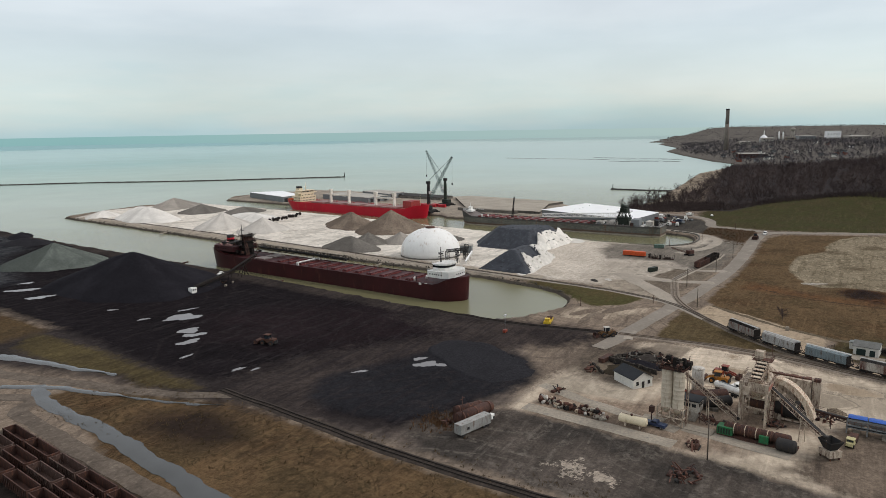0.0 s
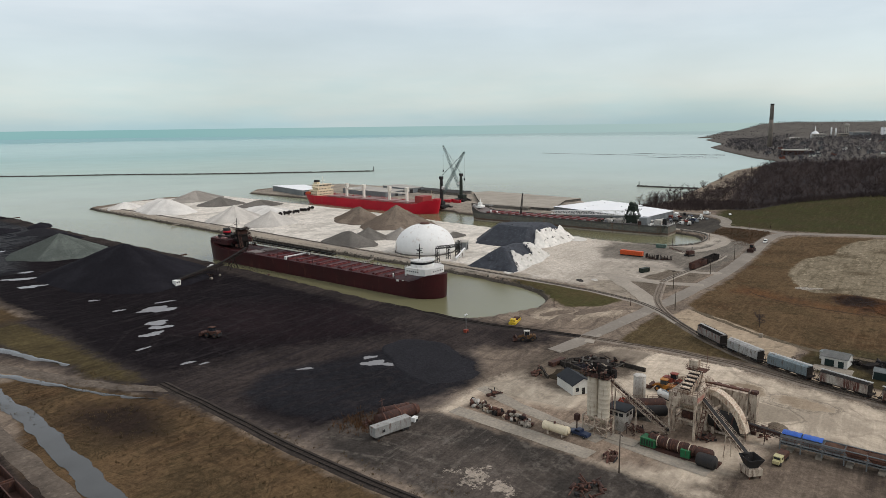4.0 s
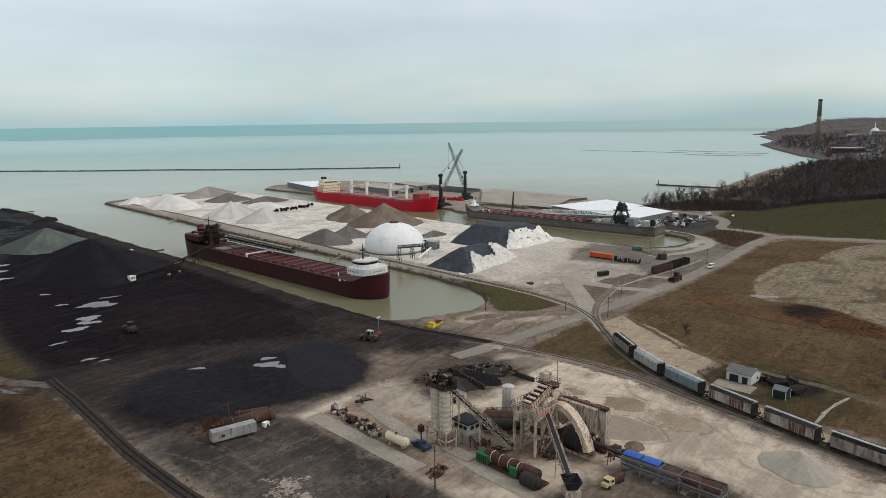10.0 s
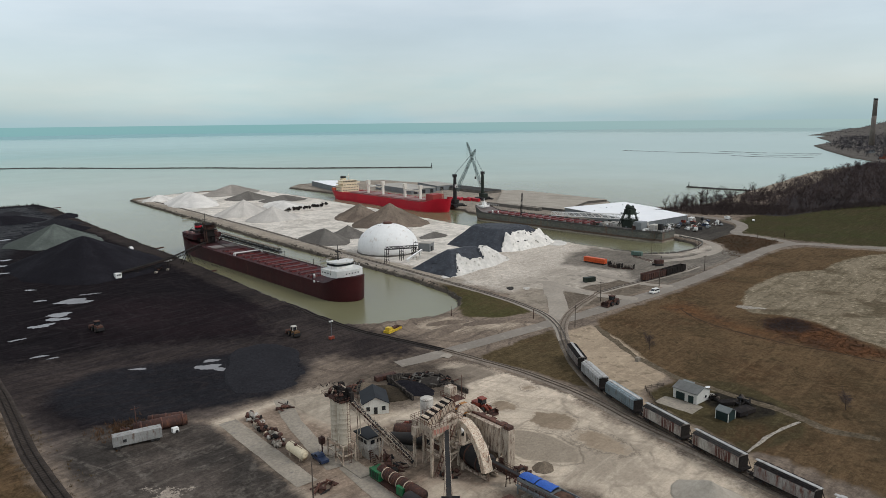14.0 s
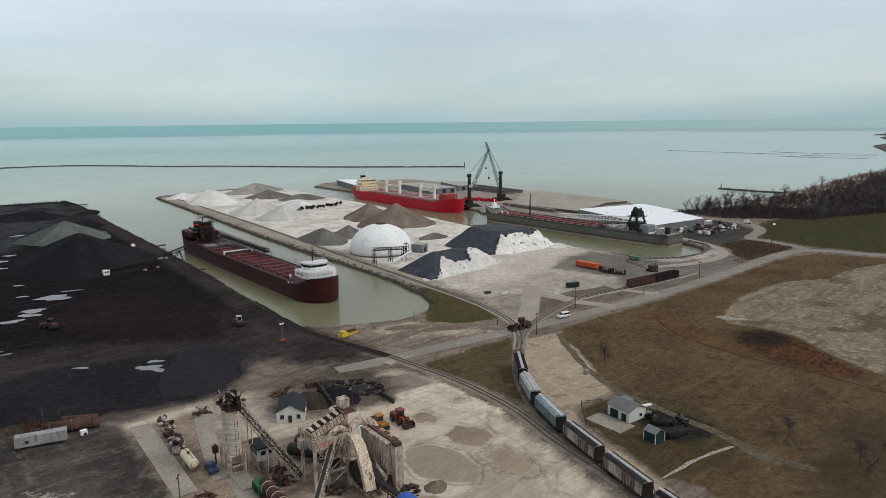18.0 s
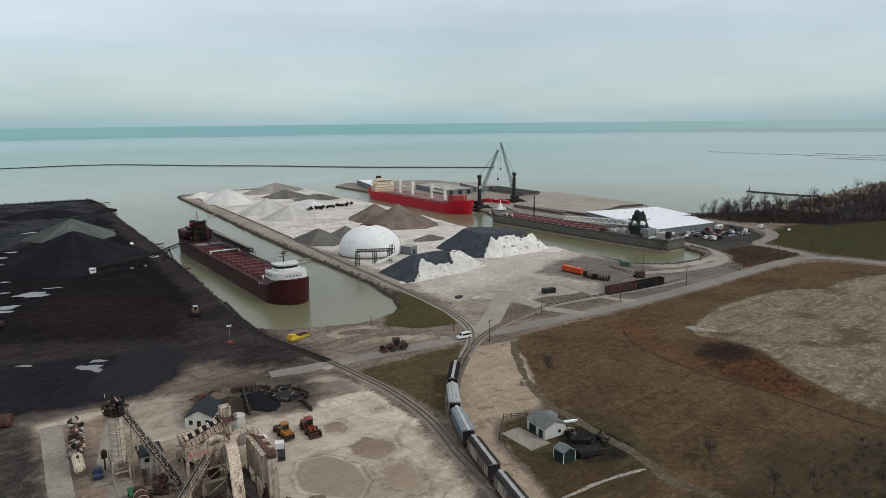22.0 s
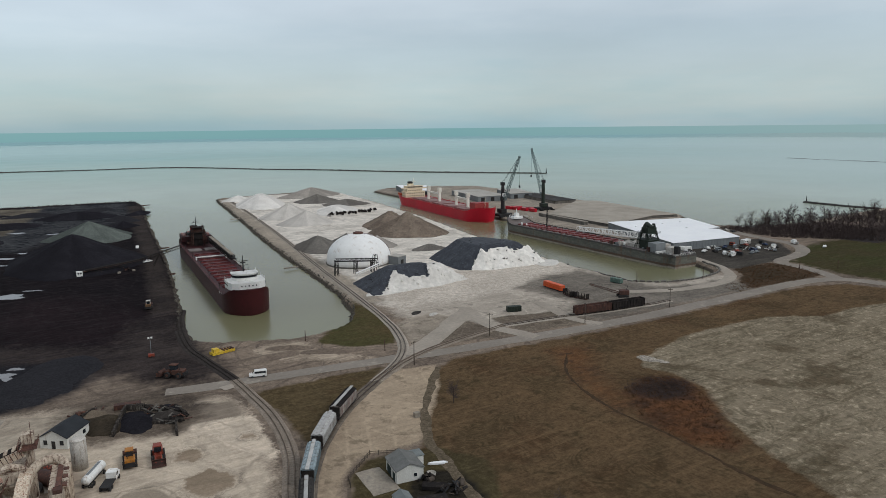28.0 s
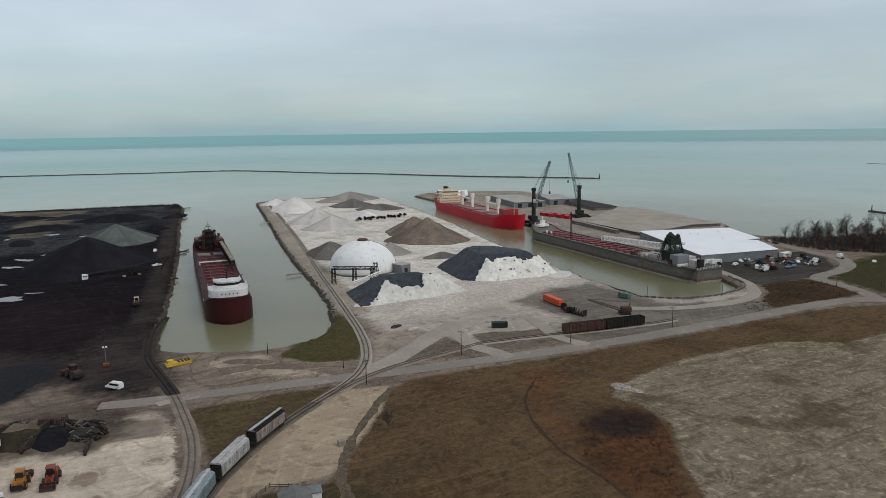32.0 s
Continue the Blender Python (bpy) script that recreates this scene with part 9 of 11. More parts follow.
def gondola(label, paint="rust", L=12.6, h=2.4, load=None):
    root = thing("gondola_car", pose(0, 0, 0), label, "railway car", "open gondola cars")
    part("floor", box(B(), -L / 2, L / 2, -1.45, 1.45, 1.0, 1.2), paint, root)
    for s in (-1, 1):
        bm = box(B(), -L / 2, L / 2, s * 1.45 - 0.06, s * 1.45 + 0.06, 1.0, 1.2 + h)
        for k in range(12):
            x = -L / 2 + 0.3 + (L - 0.6) * k / 11
            box(bm, x - 0.09, x + 0.09, min(s * 1.5, s * 1.68), max(s * 1.5, s * 1.68), 1.0, 1.2 + h)
        box(bm, -L / 2, L / 2, min(s * 1.4, s * 1.66), max(s * 1.4, s * 1.66), 1.2 + h, 1.34 + h)
        part("side_wall", bm, paint, root)
        bm = box(B(), s * L / 2 - 0.06, s * L / 2 + 0.06, -1.5, 1.5, 1.0, 1.1 + h)
        box(bm, s * L / 2 - 0.12, s * L / 2 + 0.12, -1.5, 1.5, 1.1 + h, 1.25 + h)
        part("end_wall", bm, paint, root)
        bogie = part("bogie", soften(box(B(), s * (L / 2 - 1.9) - 1.2, s * (L / 2 - 1.9) + 1.2, -1.1, 1.1, 0.4, 0.95), 0.08), "black_steel", root)
        for a in (-0.88, 0.88):
            for y in (-0.75, 0.75):
                part("wheel", tube(B(), (s * (L / 2 - 1.9) + a, y - 0.07, 0.45), (s * (L / 2 - 1.9) + a, y + 0.07, 0.45), 0.45, n=12), "dark_rust", bogie)
    if load:
        bm = B()
        rows = [[bm.verts.new((-L / 2 + 0.1 + (L - 0.2) * i / 10, -1.35 + 2.7 * j / 4, 1.2 + h * 0.62 + 0.25 * noise.noise(Vector((i * 0.6, j, 3))))) for j in range(5)] for i in range(11)]
        for r0, r1 in zip(rows, rows[1:]):
            for j in range(4):
                bm.faces.new([r0[j], r1[j], r1[j + 1], r0[j + 1]])
        part("load", bm, load, root)
    return root


def gondolas():
    a = gondola("rust-brown open gondola car with dirty floor", "dark_rust")
    c = gondola("rusty open gondola car with pale streaked ribs", "gondola_pale")
    kinds = [a, c]
    used = set()
    d = (-0.152, -0.988)
    order = [(0, 0, 0), (0, 1, 0), (0, 2, 1), (0, 3, 0), (1, 0, 1), (1, 1, 0), (1, 2, 1), (1, 3, 0), (2, 1, 0), (2, 2, 0), (2, 3, 0), (0, 4, 0), (1, 4, 0)]
    for row, k, kind in order:
        x = -226.8 - 5.0 * row * 0.988 + d[0] * 14.0 * k
        y = 31.0 + 5.0 * row * 0.152 + d[1] * 14.0 * k
        m = heading(x, y, *d, z=gz(x, y) + 0.1)
        if kind in used:
            copy_thing(kinds[kind], m)
        else:
            used.add(kind)
            kinds[kind].matrix_basis = m


M["gondola_pale"] = surf("streaked_gondola_paint", (0.10, 0.06, 0.047), (0.06, 0.036, 0.03), 0.85, big=0.6, dirt=(0.24, 0.2, 0.175), dirt_amt=0.2)
gondolas()
# cars on the dock siding
g1 = gondola("dark brown open gondola car on the dock siding", "dark_rust", 17.5, 2.7)
g1.matrix_basis = heading(89.3, -82.9, 0.99, -0.14)


# ---- dock siding, lot ----
g2 = gondola("black open gondola car", "soot_and_shade", 17.5, 2.7)
g2.matrix_basis = heading(107.2, -85.4, 0.99, -0.12)
tagged(g2, "dark brown open gondola car coupled on the dock siding")


def crawler_crane(x, y):
    root = thing("crawler_crane", heading(x, y, -0.85, 0.5), "rusty crawler crane with a lowered boom beside the siding", "crane")
    for s in (-1, 1):
        part("track", soften(box(B(), -2.4, 2.4, s * 1.5 - 0.4, s * 1.5 + 0.4, 0, 0.9), 0.25), "black_steel", root)
    part("house", soften(box(B(), -2.6, 1.6, -1.5, 1.5, 1.1, 3.2), 0.12), "dark_rust", root)
    part("boom", lattice(B(), (1.6, 0, 1.8), (15.5, 0, 6.2), 1.0, 0.6, 12, 0.12), "dark_rust", root)
    bm = tube(B(), (-1.6, 0, 3.2), (-2.2, 0, 5.2), 0.12)
    bar(bm, (-2.2, 0, 5.2), (15.3, 0, 6.5), 0.07)
    part("stays", bm, "black_steel", root)


crawler_crane(121, -70)


def boxcar(x, y, dx, dy, L, paint, label):
    root = thing("flat_wagon_box", heading(x, y, dx, dy), label, "container", "boxes on the dock lot")
    body = part("body", soften(box(B(), -L / 2, L / 2, -1.3, 1.3, 0.6, 3.1), 0.06), paint, root)
    rib = None
    for k in range(int(L / 0.5)):
        for s in (-1, 1):
            at = pose(-L / 2 + 0.26 + 0.5 * k, s * 1.32, 0)
            if rib is None:
                rib = part("rib", box(B(), -0.11, 0.11, -0.035, 0.035, 0.75, 2.95), paint, body, at=at)
            else:
                share("rib", rib, body, at)
    part("frame_sill", box(B(), -L / 2 - 0.2, L / 2 + 0.2, -1.1, 1.1, 0.25, 0.62), "black_steel", root)
    for s in (-1, 1):
        for y0 in (-0.9, 0.9):
            part("wheel", tube(B(), (s * (L / 2 - 1.3), y0 - 0.1, 0.32), (s * (L / 2 - 1.3), y0 + 0.1, 0.32), 0.36, n=12), "tyre", root)


boxcar(105.0, -40.6, -0.06, -1.0, 13.6, "orange", "bright orange box container on the dock lot")


def flat_rack(x, y, dx, dy, L, label):
    """An empty load frame with end walls and posts."""
    root = thing("flat_rack", heading(x, y, dx, dy), label, "container", "boxes on the dock lot")
    part("deck", soften(box(B(), -L / 2, L / 2, -1.2, 1.2, 0.1, 0.5), 0.05), "dark_rust", root)
    for s in (-1, 1):
        part("end_wall", soften(box(B(), s * L / 2 - 0.15, s * L / 2 + 0.15, -1.2, 1.2, 0.5, 2.7), 0.05), "soot_and_shade", root)
    for k in range(4):
        for s in (-1.1, 1.1):
            x0 = -L / 2 + L * (k + 0.5) / 4
            part("post", bar(B(), (x0, s, 0.5), (x0, s, 2.4), 0.2), "soot_and_shade", root)
    part("bundle", soften(box(B(), -L * 0.3, L * 0.2, -0.8, 0.8, 0.5, 1.4), 0.15), "wood_pole", root, "bundle of weathered timber")


flat_rack(102.6, -53.6, -0.25, -0.97, 7.0, "dark steel load rack on the dock lot")
flat_rack(103.4, -61.4, 0.2, -0.98, 6.4, "sooty steel load rack holding timber")


M["box_green"] = surf("weathered_pale_green_paint", (0.12, 0.19, 0.155), (0.085, 0.135, 0.11), 0.75, big=0.4, dirt=(0.3, 0.29, 0.26), dirt_amt=0.3)


def dumpster(x, y, dx, dy, label, paint="green_steel"):
    root = thing("waste_container", heading(x, y, dx, dy), label, "container")
    bm = prism(B(), [(-3.1, -1.2), (3.1, -1.2), (3.1, 1.2), (-3.1, 1.2)], 0.25, 2.4)
    part("body", soften(bm, 0.06), paint, root)
    for k in range(9):
        for s in (-1, 1):
            part("rib", box(B(), -2.9 + 0.7 * k, -2.75 + 0.7 * k, s * 1.22 - 0.08, s * 1.22 + 0.08, 0.3, 2.35), paint, root)
    part("skids", box(B(), -3.0, 3.0, -0.8, 0.8, 0, 0.26), "black_steel", root)


dumpster(64.0, -61.5, 0.93, -0.35, "dark green steel waste container on the gravel")
dumpster(140.4, -47.5, 0.1, -1.0, "weathered pale green steel container beside the slip head", "box_green")


def quay_rail():
    root = thing("quay_barrier", pose(0, 0, 0), "low dark concrete block barrier round the slip head", "barrier")
    line = spline([(153.5, -12), (150.5, -34), (150.5, -49), (162, -61), (181, -64.5), (201, -61.5), (213, -53), (219, -38)], 3.4)
    first = None
    for a, c in zip(line, line[1:]):
        d = c - a
        m = heading((a.x + c.x) / 2, (a.y + c.y) / 2, d.x, d.y)
        if first is None:
            first = part("block", soften(box(B(), -1.3, 1.3, -0.35, 0.35, -0.2, 0.85), 0.08), "concrete_dark", root, at=m)
        else:
            share("block", first, root, m)


quay_rail()

# ---- warehouses and sheds on the far dock ----


def flat_shed(name, corners, h, wall, roof, label, doors=0, parapet=0.25):
    c = sum((Vector(p) for p in corners), Vector((0, 0))) / len(corners)
    d = Vector(corners[1]) - Vector(corners[0])
    m = pose(c.x, c.y, gz(c.x, c.y), 0, 0, math.degrees(math.atan2(d.y, d.x)))
    inv = m.inverted()
    loc = [(inv @ Vector((*p, 0))).xy for p in corners]
    root = thing(name, m, label, "warehouse")
    part("wall", prism(B(), [tuple(p) for p in loc], -0.5, h), wall, root)
    cen = sum(loc, Vector((0, 0))) / len(loc)
    out = [tuple(cen + (p - cen) * 1.012) for p in loc]
    part("roof", prism(B(), out, h, h + parapet), roof, root)
    bm = B()
    n = len(loc)
    for k in range(n):
        a, b2 = loc[k], loc[(k + 1) % n]
        cnt = int((b2 - a).length / 2.4)
        for i in range(cnt):
            p = a.lerp(b2, (i + 0.5) / cnt)
            e = (b2 - a).normalized()
            o = Vector((e.y, -e.x)) * 0.05
            bar(bm, (p.x + o.x, p.y + o.y, 0.1), (p.x + o.x, p.y + o.y, h - 0.1), 0.12)
    part("wall_ribs", bm, wall, root)
    for k in range(doors):
        a, b2 = loc[0], loc[1]
        p = a.lerp(b2, (k + 0.5) / doors)
        bm = box(B(), p.x - 2.2, p.x + 2.2, p.y - 0.12, p.y + 0.12, 0, min(4.2, h - 0.6))
        part("loading_door", bm, "black_steel", root)
    return root


wh = flat_shed("warehouse", [(234, -5), (288.5, -13), (306, 16), (302, 22), (314, 21), (336, 66), (270, 86)], 5.2, "metal_wall", "roof_white", "long low warehouse with a bright white membrane roof", 0)
bm = B()
rng = random.Random(6)
for _ in range(6):
    x, y = rng.uniform(-30, 30), rng.uniform(-8, 40)
    box(bm, x - 0.6, x + 0.6, y - 0.6, y + 0.6, 5.4, 6.0)
part("roof_vents", bm, "roof_white", wh)
flat_shed("dock_shed", [(270, 396), (294, 388), (326, 448), (298, 474)], 6.0, "metal_wall", "roof_white", "long grey metal shed with a white roof near the pier's end", 3)
flat_shed("dock_shed", [(300, 300), (334, 296), (350, 370), (318, 378)], 5.4, "metal_wall", "roof_grey", "grey metal shed on the far dock", 3)
flat_shed("dock_shed", [(346, 305), (372, 300), (390, 348), (366, 356)], 5.4, "metal_wall", "roof_grey", "low grey metal shed on the far dock", 2)
flat_shed("retaining_bay", [(352, 240), (378, 238), (392, 318), (366, 322)], 2.6, "concrete_dark", "dark_roof", "long dark walled stock bay on the far dock", 0)
flat_shed("dock_platform", [(279, 92), (344, 109), (368, 102), (390, 220), (374, 232), (284, 170)], 2.2, "concrete_dark", "tan_deck", "broad low tan concrete platform with a dark wall", 0)
flat_shed("stock_wall", [(270, 112), (273, 111), (281, 176), (278, 177)], 2.6, "concrete_dark", "tan_deck", "dark low wall between dock and barge", 0)
k_red = None
for k, (x, y) in enumerate(((288, 232), (290, 224), (292, 214), (293, 203), (296, 228), (298, 214))):
    t = thing("red_skip", heading(x, y, 0.05, -1.0), "red open cargo container on the far dock", "container", "red containers on the dock")
    part("box", soften(box(B(), -3.8, 3.8, -1.5, 1.5, 0.1, 2.9), 0.08), "red_hull", t)
    for i in range(10):
        part("rib", box(B(), -3.6 + 0.75 * i, -3.45 + 0.75 * i, -1.6, 1.6, 0.2, 2.7), "red_deck", t)

# ---- yard beside the warehouse ----


def car(name, m, paint, label, kind="car", category="vehicle", group=""):
    """A car, van or pickup, nose at +x."""
    root = thing(name, m, label, category, group)
    L, W, H = {"car": (4.5, 1.8, 1.45), "van": (5.6, 2.0, 2.2), "pickup": (5.6, 1.95, 1.85)}[kind]
    prof = {"car": [(-2.2, 0.35), (-2.25, 0.85), (-1.5, 0.95), (-1.0, 1.42), (0.3, 1.45), (1.0, 0.98), (2.1, 0.85), (2.25, 0.4)],
            "van": [(-2.75, 0.35), (-2.8, 1.2), (-2.7, 2.1), (-2.4, 2.2), (1.0, 2.2), (1.75, 1.3), (2.7, 1.05), (2.8, 0.45)],
            "pickup": [(-2.75, 0.45), (-2.8, 1.15), (-0.7, 1.15), (-0.5, 1.8), (0.8, 1.82), (1.4, 1.2), (2.7, 1.05), (2.8, 0.5)]}[kind]
    bm = B()
    sides = []
    for y, s in ((-W / 2, 1), (W / 2, -1)):
        sides.append([bm.verts.new((x, y * (0.9 if z > 1.2 else 1.0), z)) for x, z in prof])
    n = len(prof)
    for k in range(n):
        bm.faces.new([sides[0][k], sides[0][(k + 1) % n], sides[1][(k + 1) % n], sides[1][k]])
    bm.faces.new(sides[0])
    bm.faces.new(sides[1][::-1])
    body = part("body", soften(bm, 0.06), paint, root)
    z0, z1, x0, x1 = {"car": (0.97, 1.33, -1.1, 0.55), "van": (1.35, 1.95, -2.5, 1.0), "pickup": (1.22, 1.66, -0.45, 0.9)}[kind]
    for s in (-1, 1):
        part("side_window", box(B(), x0, x1, s * W / 2 * 0.955 - 0.03, s * W / 2 * 0.955 + 0.03, z0, z1), "glass_dark", body)
    xs = {"car": (0.35, 1.0, 1.42, 0.99), "van": (1.05, 1.72, 2.1, 1.34), "pickup": (0.85, 1.38, 1.75, 1.22)}[kind]
    bm = B()
    v = [bm.verts.new(p) for p in ((xs[0] + 0.06, -W / 2 * 0.8, xs[2]), (xs[0] + 0.06, W / 2 * 0.8, xs[2]), (xs[1] + 0.06, W / 2 * 0.86, xs[3]), (xs[1] + 0.06, -W / 2 * 0.86, xs[3]))]
    bm.faces.new(v)
    part("windscreen", bm, "glass_dark", body)
    for x in (-L * 0.31, L * 0.31):
        for s in (-1, 1):
            wheel = part("wheel", tube(B(), (x, s * W / 2 * 0.96 - 0.11, 0.34), (x, s * W / 2 * 0.96 + 0.11, 0.34), 0.34, n=14), "tyre", root)
            part("hub", tube(B(), (x, s * W / 2 * 1.0 - 0.08, 0.34), (x, s * W / 2 * 1.0 + 0.08, 0.34), 0.17, n=10), "metal_wall", wheel)
    for s in (-0.7, 0.7):
        part("headlight", box(B(), L / 2 - 0.06, L / 2 + 0.02, s * W / 2 - 0.15, s * W / 2 + 0.15, 0.62, 0.8), "roof_white", body)
    return root


PAINTS = ["white_paint", "black_steel", "metal_wall", "machine_red", "roof_grey", "car_blue", "black_steel"]
M["car_blue"] = surf("dark_blue_paint", (0.03, 0.045, 0.09), (0.025, 0.035, 0.07), 0.35, big=0.5)
rng = random.Random(12)
for k, (x, y, a) in enumerate(((247, -18, 20), (252, -22, 60), (258, -20, 10), (262, -30, 80), (268, -26, 30), (274, -33, 70), (279, -22, 10), (284, -30, 50), (255, -36, 100), (266, -38, 20), (288, -18, 80), (296, -14, 60), (270, -16, 20), (242, -10, 90), (250, -30, 40), (263, -22, 100), (272, -37, 15), (281, -12, 95), (290, -26, 10), (300, -24, 70), (305, -18, 20), (258, -12, 60), (297, -34, 40), (276, -19, 30))):
    paint = PAINTS[k % len(PAINTS)]
    car("parked_car", pose(x, y, gz(x, y) + 0.02, 0, 0, a), paint, "parked pickup in the cluttered dock yard" if k % 3 == 0 else "parked car in the cluttered dock yard", ("pickup", "car", "van")[k % 3], group="parked in the dock yard")
for k, (x, y, a) in enumerate(((322, -51, 20), (284.6, -41, 30), (334, 30, 70), (331, 22, 70))):
    car("parked_car", pose(x, y, gz(x, y) + 0.15, 0, 0, a), PAINTS[(k * 2) % 7], "parked car beside the winding road", "car", group="parked by the road")
t = thing("site_cabin", heading(294, -14, 1, 0.1), "white portable site cabin in the dock yard", "cabin")
part("body", soften(box(B(), -4, 4, -1.5, 1.5, 0.3, 3.0), 0.06), "white_paint", t)
windows_row(t, -3.4, 3.4, -1.52, 1.9, 4, 0.9, 0.8)
part("skids", box(B(), -3.8, 3.8, -1.2, 1.2, 0, 0.3), "black_steel", t)
for k, (x, y) in enumerate(((239, -7), (241.5, -9))):
    t = thing("white_container", heading(x, y, 0.9, -0.3), "white box container beside the barge", "container")
    part("box", soften(box(B(), -3, 3, -1.2, 1.2, 0.1, 2.7), 0.06), "white_paint", t)
for k, (x, y, a) in enumerate(((248, -37, 10), (292, -35, 15), (318, -33, 60))):
    t = thing("small_boat", pose(x, y, gz(x, y), 0, 0, a), "white boat hull on a cradle", "boat")
    bm, rim = hull_mesh(8, 2.6, 1.3, 1.7, 1.3, 3.5, 1.0, keel=0.1, rake=0.6)
    part("hull", bm, "white_paint", t, at=pose(0, 0, 0.5))
    part("cabin", soften(box(B(), -1.5, 1.2, -0.9, 0.9, 1.8, 2.9), 0.1), "white_paint", t)
    part("cradle", box(B(), -2.5, 2.0, -0.9, 0.9, 0, 0.7), "dark_rust", t)
for k, (x, y) in enumerate(((258, -28), (276, -28), (285, -36), (262, -12))):
    scrap_heap(x, y, 16, 4.0, "clutter of timber and scrap in the dock yard", 60 + k, ("dark_rust", "wall_white", "black_steel", "metal_wall"))

M["trackpath"] = surf("rutted_pale_earth", (0.165, 0.130, 0.093), (0.088, 0.069, 0.046), 0.95, big=0.5, fine=1.2, dirt=(0.075, 0.06, 0.038), dirt_amt=0.5, vary=0)
# ---- garage and its yard ----
gable("garage", -45.0, -160.4, 0.17, 0.985, 7.6, 6.4, 2.9, 1.3, "wall_white", "roof_garage", "white garage with a grey roof and dark doors", "garage",
      openings=(("door", "n", 1.4, 0.0, 2.8, 2.2, "shed_teal"), ("door", "n", -2.0, 0.0, 1.7, 2.1, "shed_teal"), ("window", "w", -1.2, 1.0, 0.8, 0.8, "glass_dark")))


def small_shed():
    root = gable("garden_shed", -52.4, -173.0, 0.17, 0.985, 3.6, 3.4, 2.4, 0.9, "shed_teal", "shed_roof", "small dark teal shed with white corner trim", "shed", 0.2)
    for x in (-1.82, 1.82):
        for y in (-1.72, 1.72):
            part("corner_trim", box(B(), x - 0.08, x + 0.08, y - 0.08, y + 0.08, -0.1, 2.4), "wall_white", root)


small_shed()
t = thing("lean_to", heading(-40.0, -156.8, 0.17, 0.985), "white lean-to beside the garage", "shed")
part("body", soften(box(B(), -1.6, 1.6, -1.4, 1.4, -0.1, 2.3), 0.05), "wall_white", t)
part("roof", soften(box(B(), -1.8, 1.8, -1.6, 1.6, 2.3, 2.45), 0.04), "shed_roof", t)
strip("pavement", [(-51.4, -154.0), (-52.2, -165.5)], 6.4, "concrete", 0.12, "pale concrete apron before the garage", "pavement", step=2.0, wobble=0.3, z=None)
t = thing("yard_fence", pose(0, 0, 0), "low weathered timber fence round the garage yard", "fence")
for a, c in (((-47.5, -147.4), (-57.2, -156.0)), ((-57.2, -156.0), (-58.0, -159.0)), ((-47.5, -147.4), (-42, -150.5))):
    n = max(2, int((Vector(a) - Vector(c)).length / 1.6))
    for i in range(n + 1):
        p = Vector(a).lerp(Vector(c), i / n)
        part("post", box(B(), p.x - 0.07, p.x + 0.07, p.y - 0.07, p.y + 0.07, gz(p.x, p.y) - 0.2, gz(p.x, p.y) + 1.3), "wood_pole", t)
    for z in (0.5, 1.0):
        part("rail", bar(B(), (*a, gz(*a) + z), (*c, gz(*c) + z), 0.06, 0.14), "wood_pole", t)
t = thing("covered_trailer", heading(-46.4, -175.6, 0.93, -0.3), "black sheeted trailer beside the teal shed", "trailer")
part("sheet", soften(box(B(), -3.4, 3.0, -1.6, 1.6, 0.4, 1.5), 0.25), "soot_and_shade", t)
part("drawbar", bar(B(), (3.0, 0, 0.6), (5.2, 0, 0.5), 0.15), "dark_rust", t)
for s in (-1, 1):
    part("wheel", tube(B(), (-0.6, s * 1.5 - 0.12, 0.4), (-0.6, s * 1.5 + 0.12, 0.4), 0.42, n=12), "tyre", t)
t = thing("covered_boat", heading(-42.6, -170.2, 0.8, -0.6), "black covered hull beside the garage", "boat")
part("cover", soften(prism(B(), [(-3, -1.1), (1.5, -1.2), (3.2, 0), (1.5, 1.2), (-3, 1.1)], 0.1, 1.0), 0.2), "soot_and_shade", t)
t = thing("canoe", heading(-36.2, -160.6, 0.9, -0.35), "upturned white canoe on the grass", "boat")
part("hull", soften(prism(B(), [(-2.4, 0), (-1.4, -0.45), (1.4, -0.45), (2.4, 0), (1.4, 0.45), (-1.4, 0.45)], 0.1, 0.5), 0.12), "roof_white", t)
t = thing("round_trough", pose(-40.2, -164.2, gz(-40.2, -164.2)), "round galvanised stock trough", "trough")
part("tub", revolve(B(), [(1.1, 0), (1.15, 0.6), (1.05, 0.6), (1.0, 0.2)], 18), "roof_grey", t)
t = thing("utility_box", pose(-26.5, -134.2, gz(-26.5, -134.2)), "pale utility cabinet beside the gravel road", "cabinet")
part("body", soften(box(B(), -0.8, 0.8, -0.6, 0.6, 0, 1.4), 0.06), "concrete", t)
strip("footpath", [(-68, -184.3), (-64, -184.6), (-60, -185), (-56, -185.2), (-52, -186), (-48, -187), (-43, -189)], 1.1, "limewhite", 0.1, "pale worn footpath across the grass", "path", step=1.0, wobble=0.5)
strip("footpath", [(0, -103), (-7, -111), (-14, -120), (-20.5, -129), (-26, -138), (-30.5, -147), (-33, -156), (-35.3, -167), (-37.4, -177), (-40, -187), (-43, -196), (-42, -207)], 2.6, "trackpath", 0.05, "rutted pale track along the field's edge", "path", step=1.0, wobble=0.9)
scrap_heap(-40.0, -172.5, 20, 3.4, "dark clutter of sheets and timber beside the garage", 61, ("soot_and_shade", "black_steel", "wood_pole"))
scrap_heap(-42.0, -166.0, 12, 2.4, "dark clutter beside the garage", 62, ("soot_and_shade", "wood_pole"))

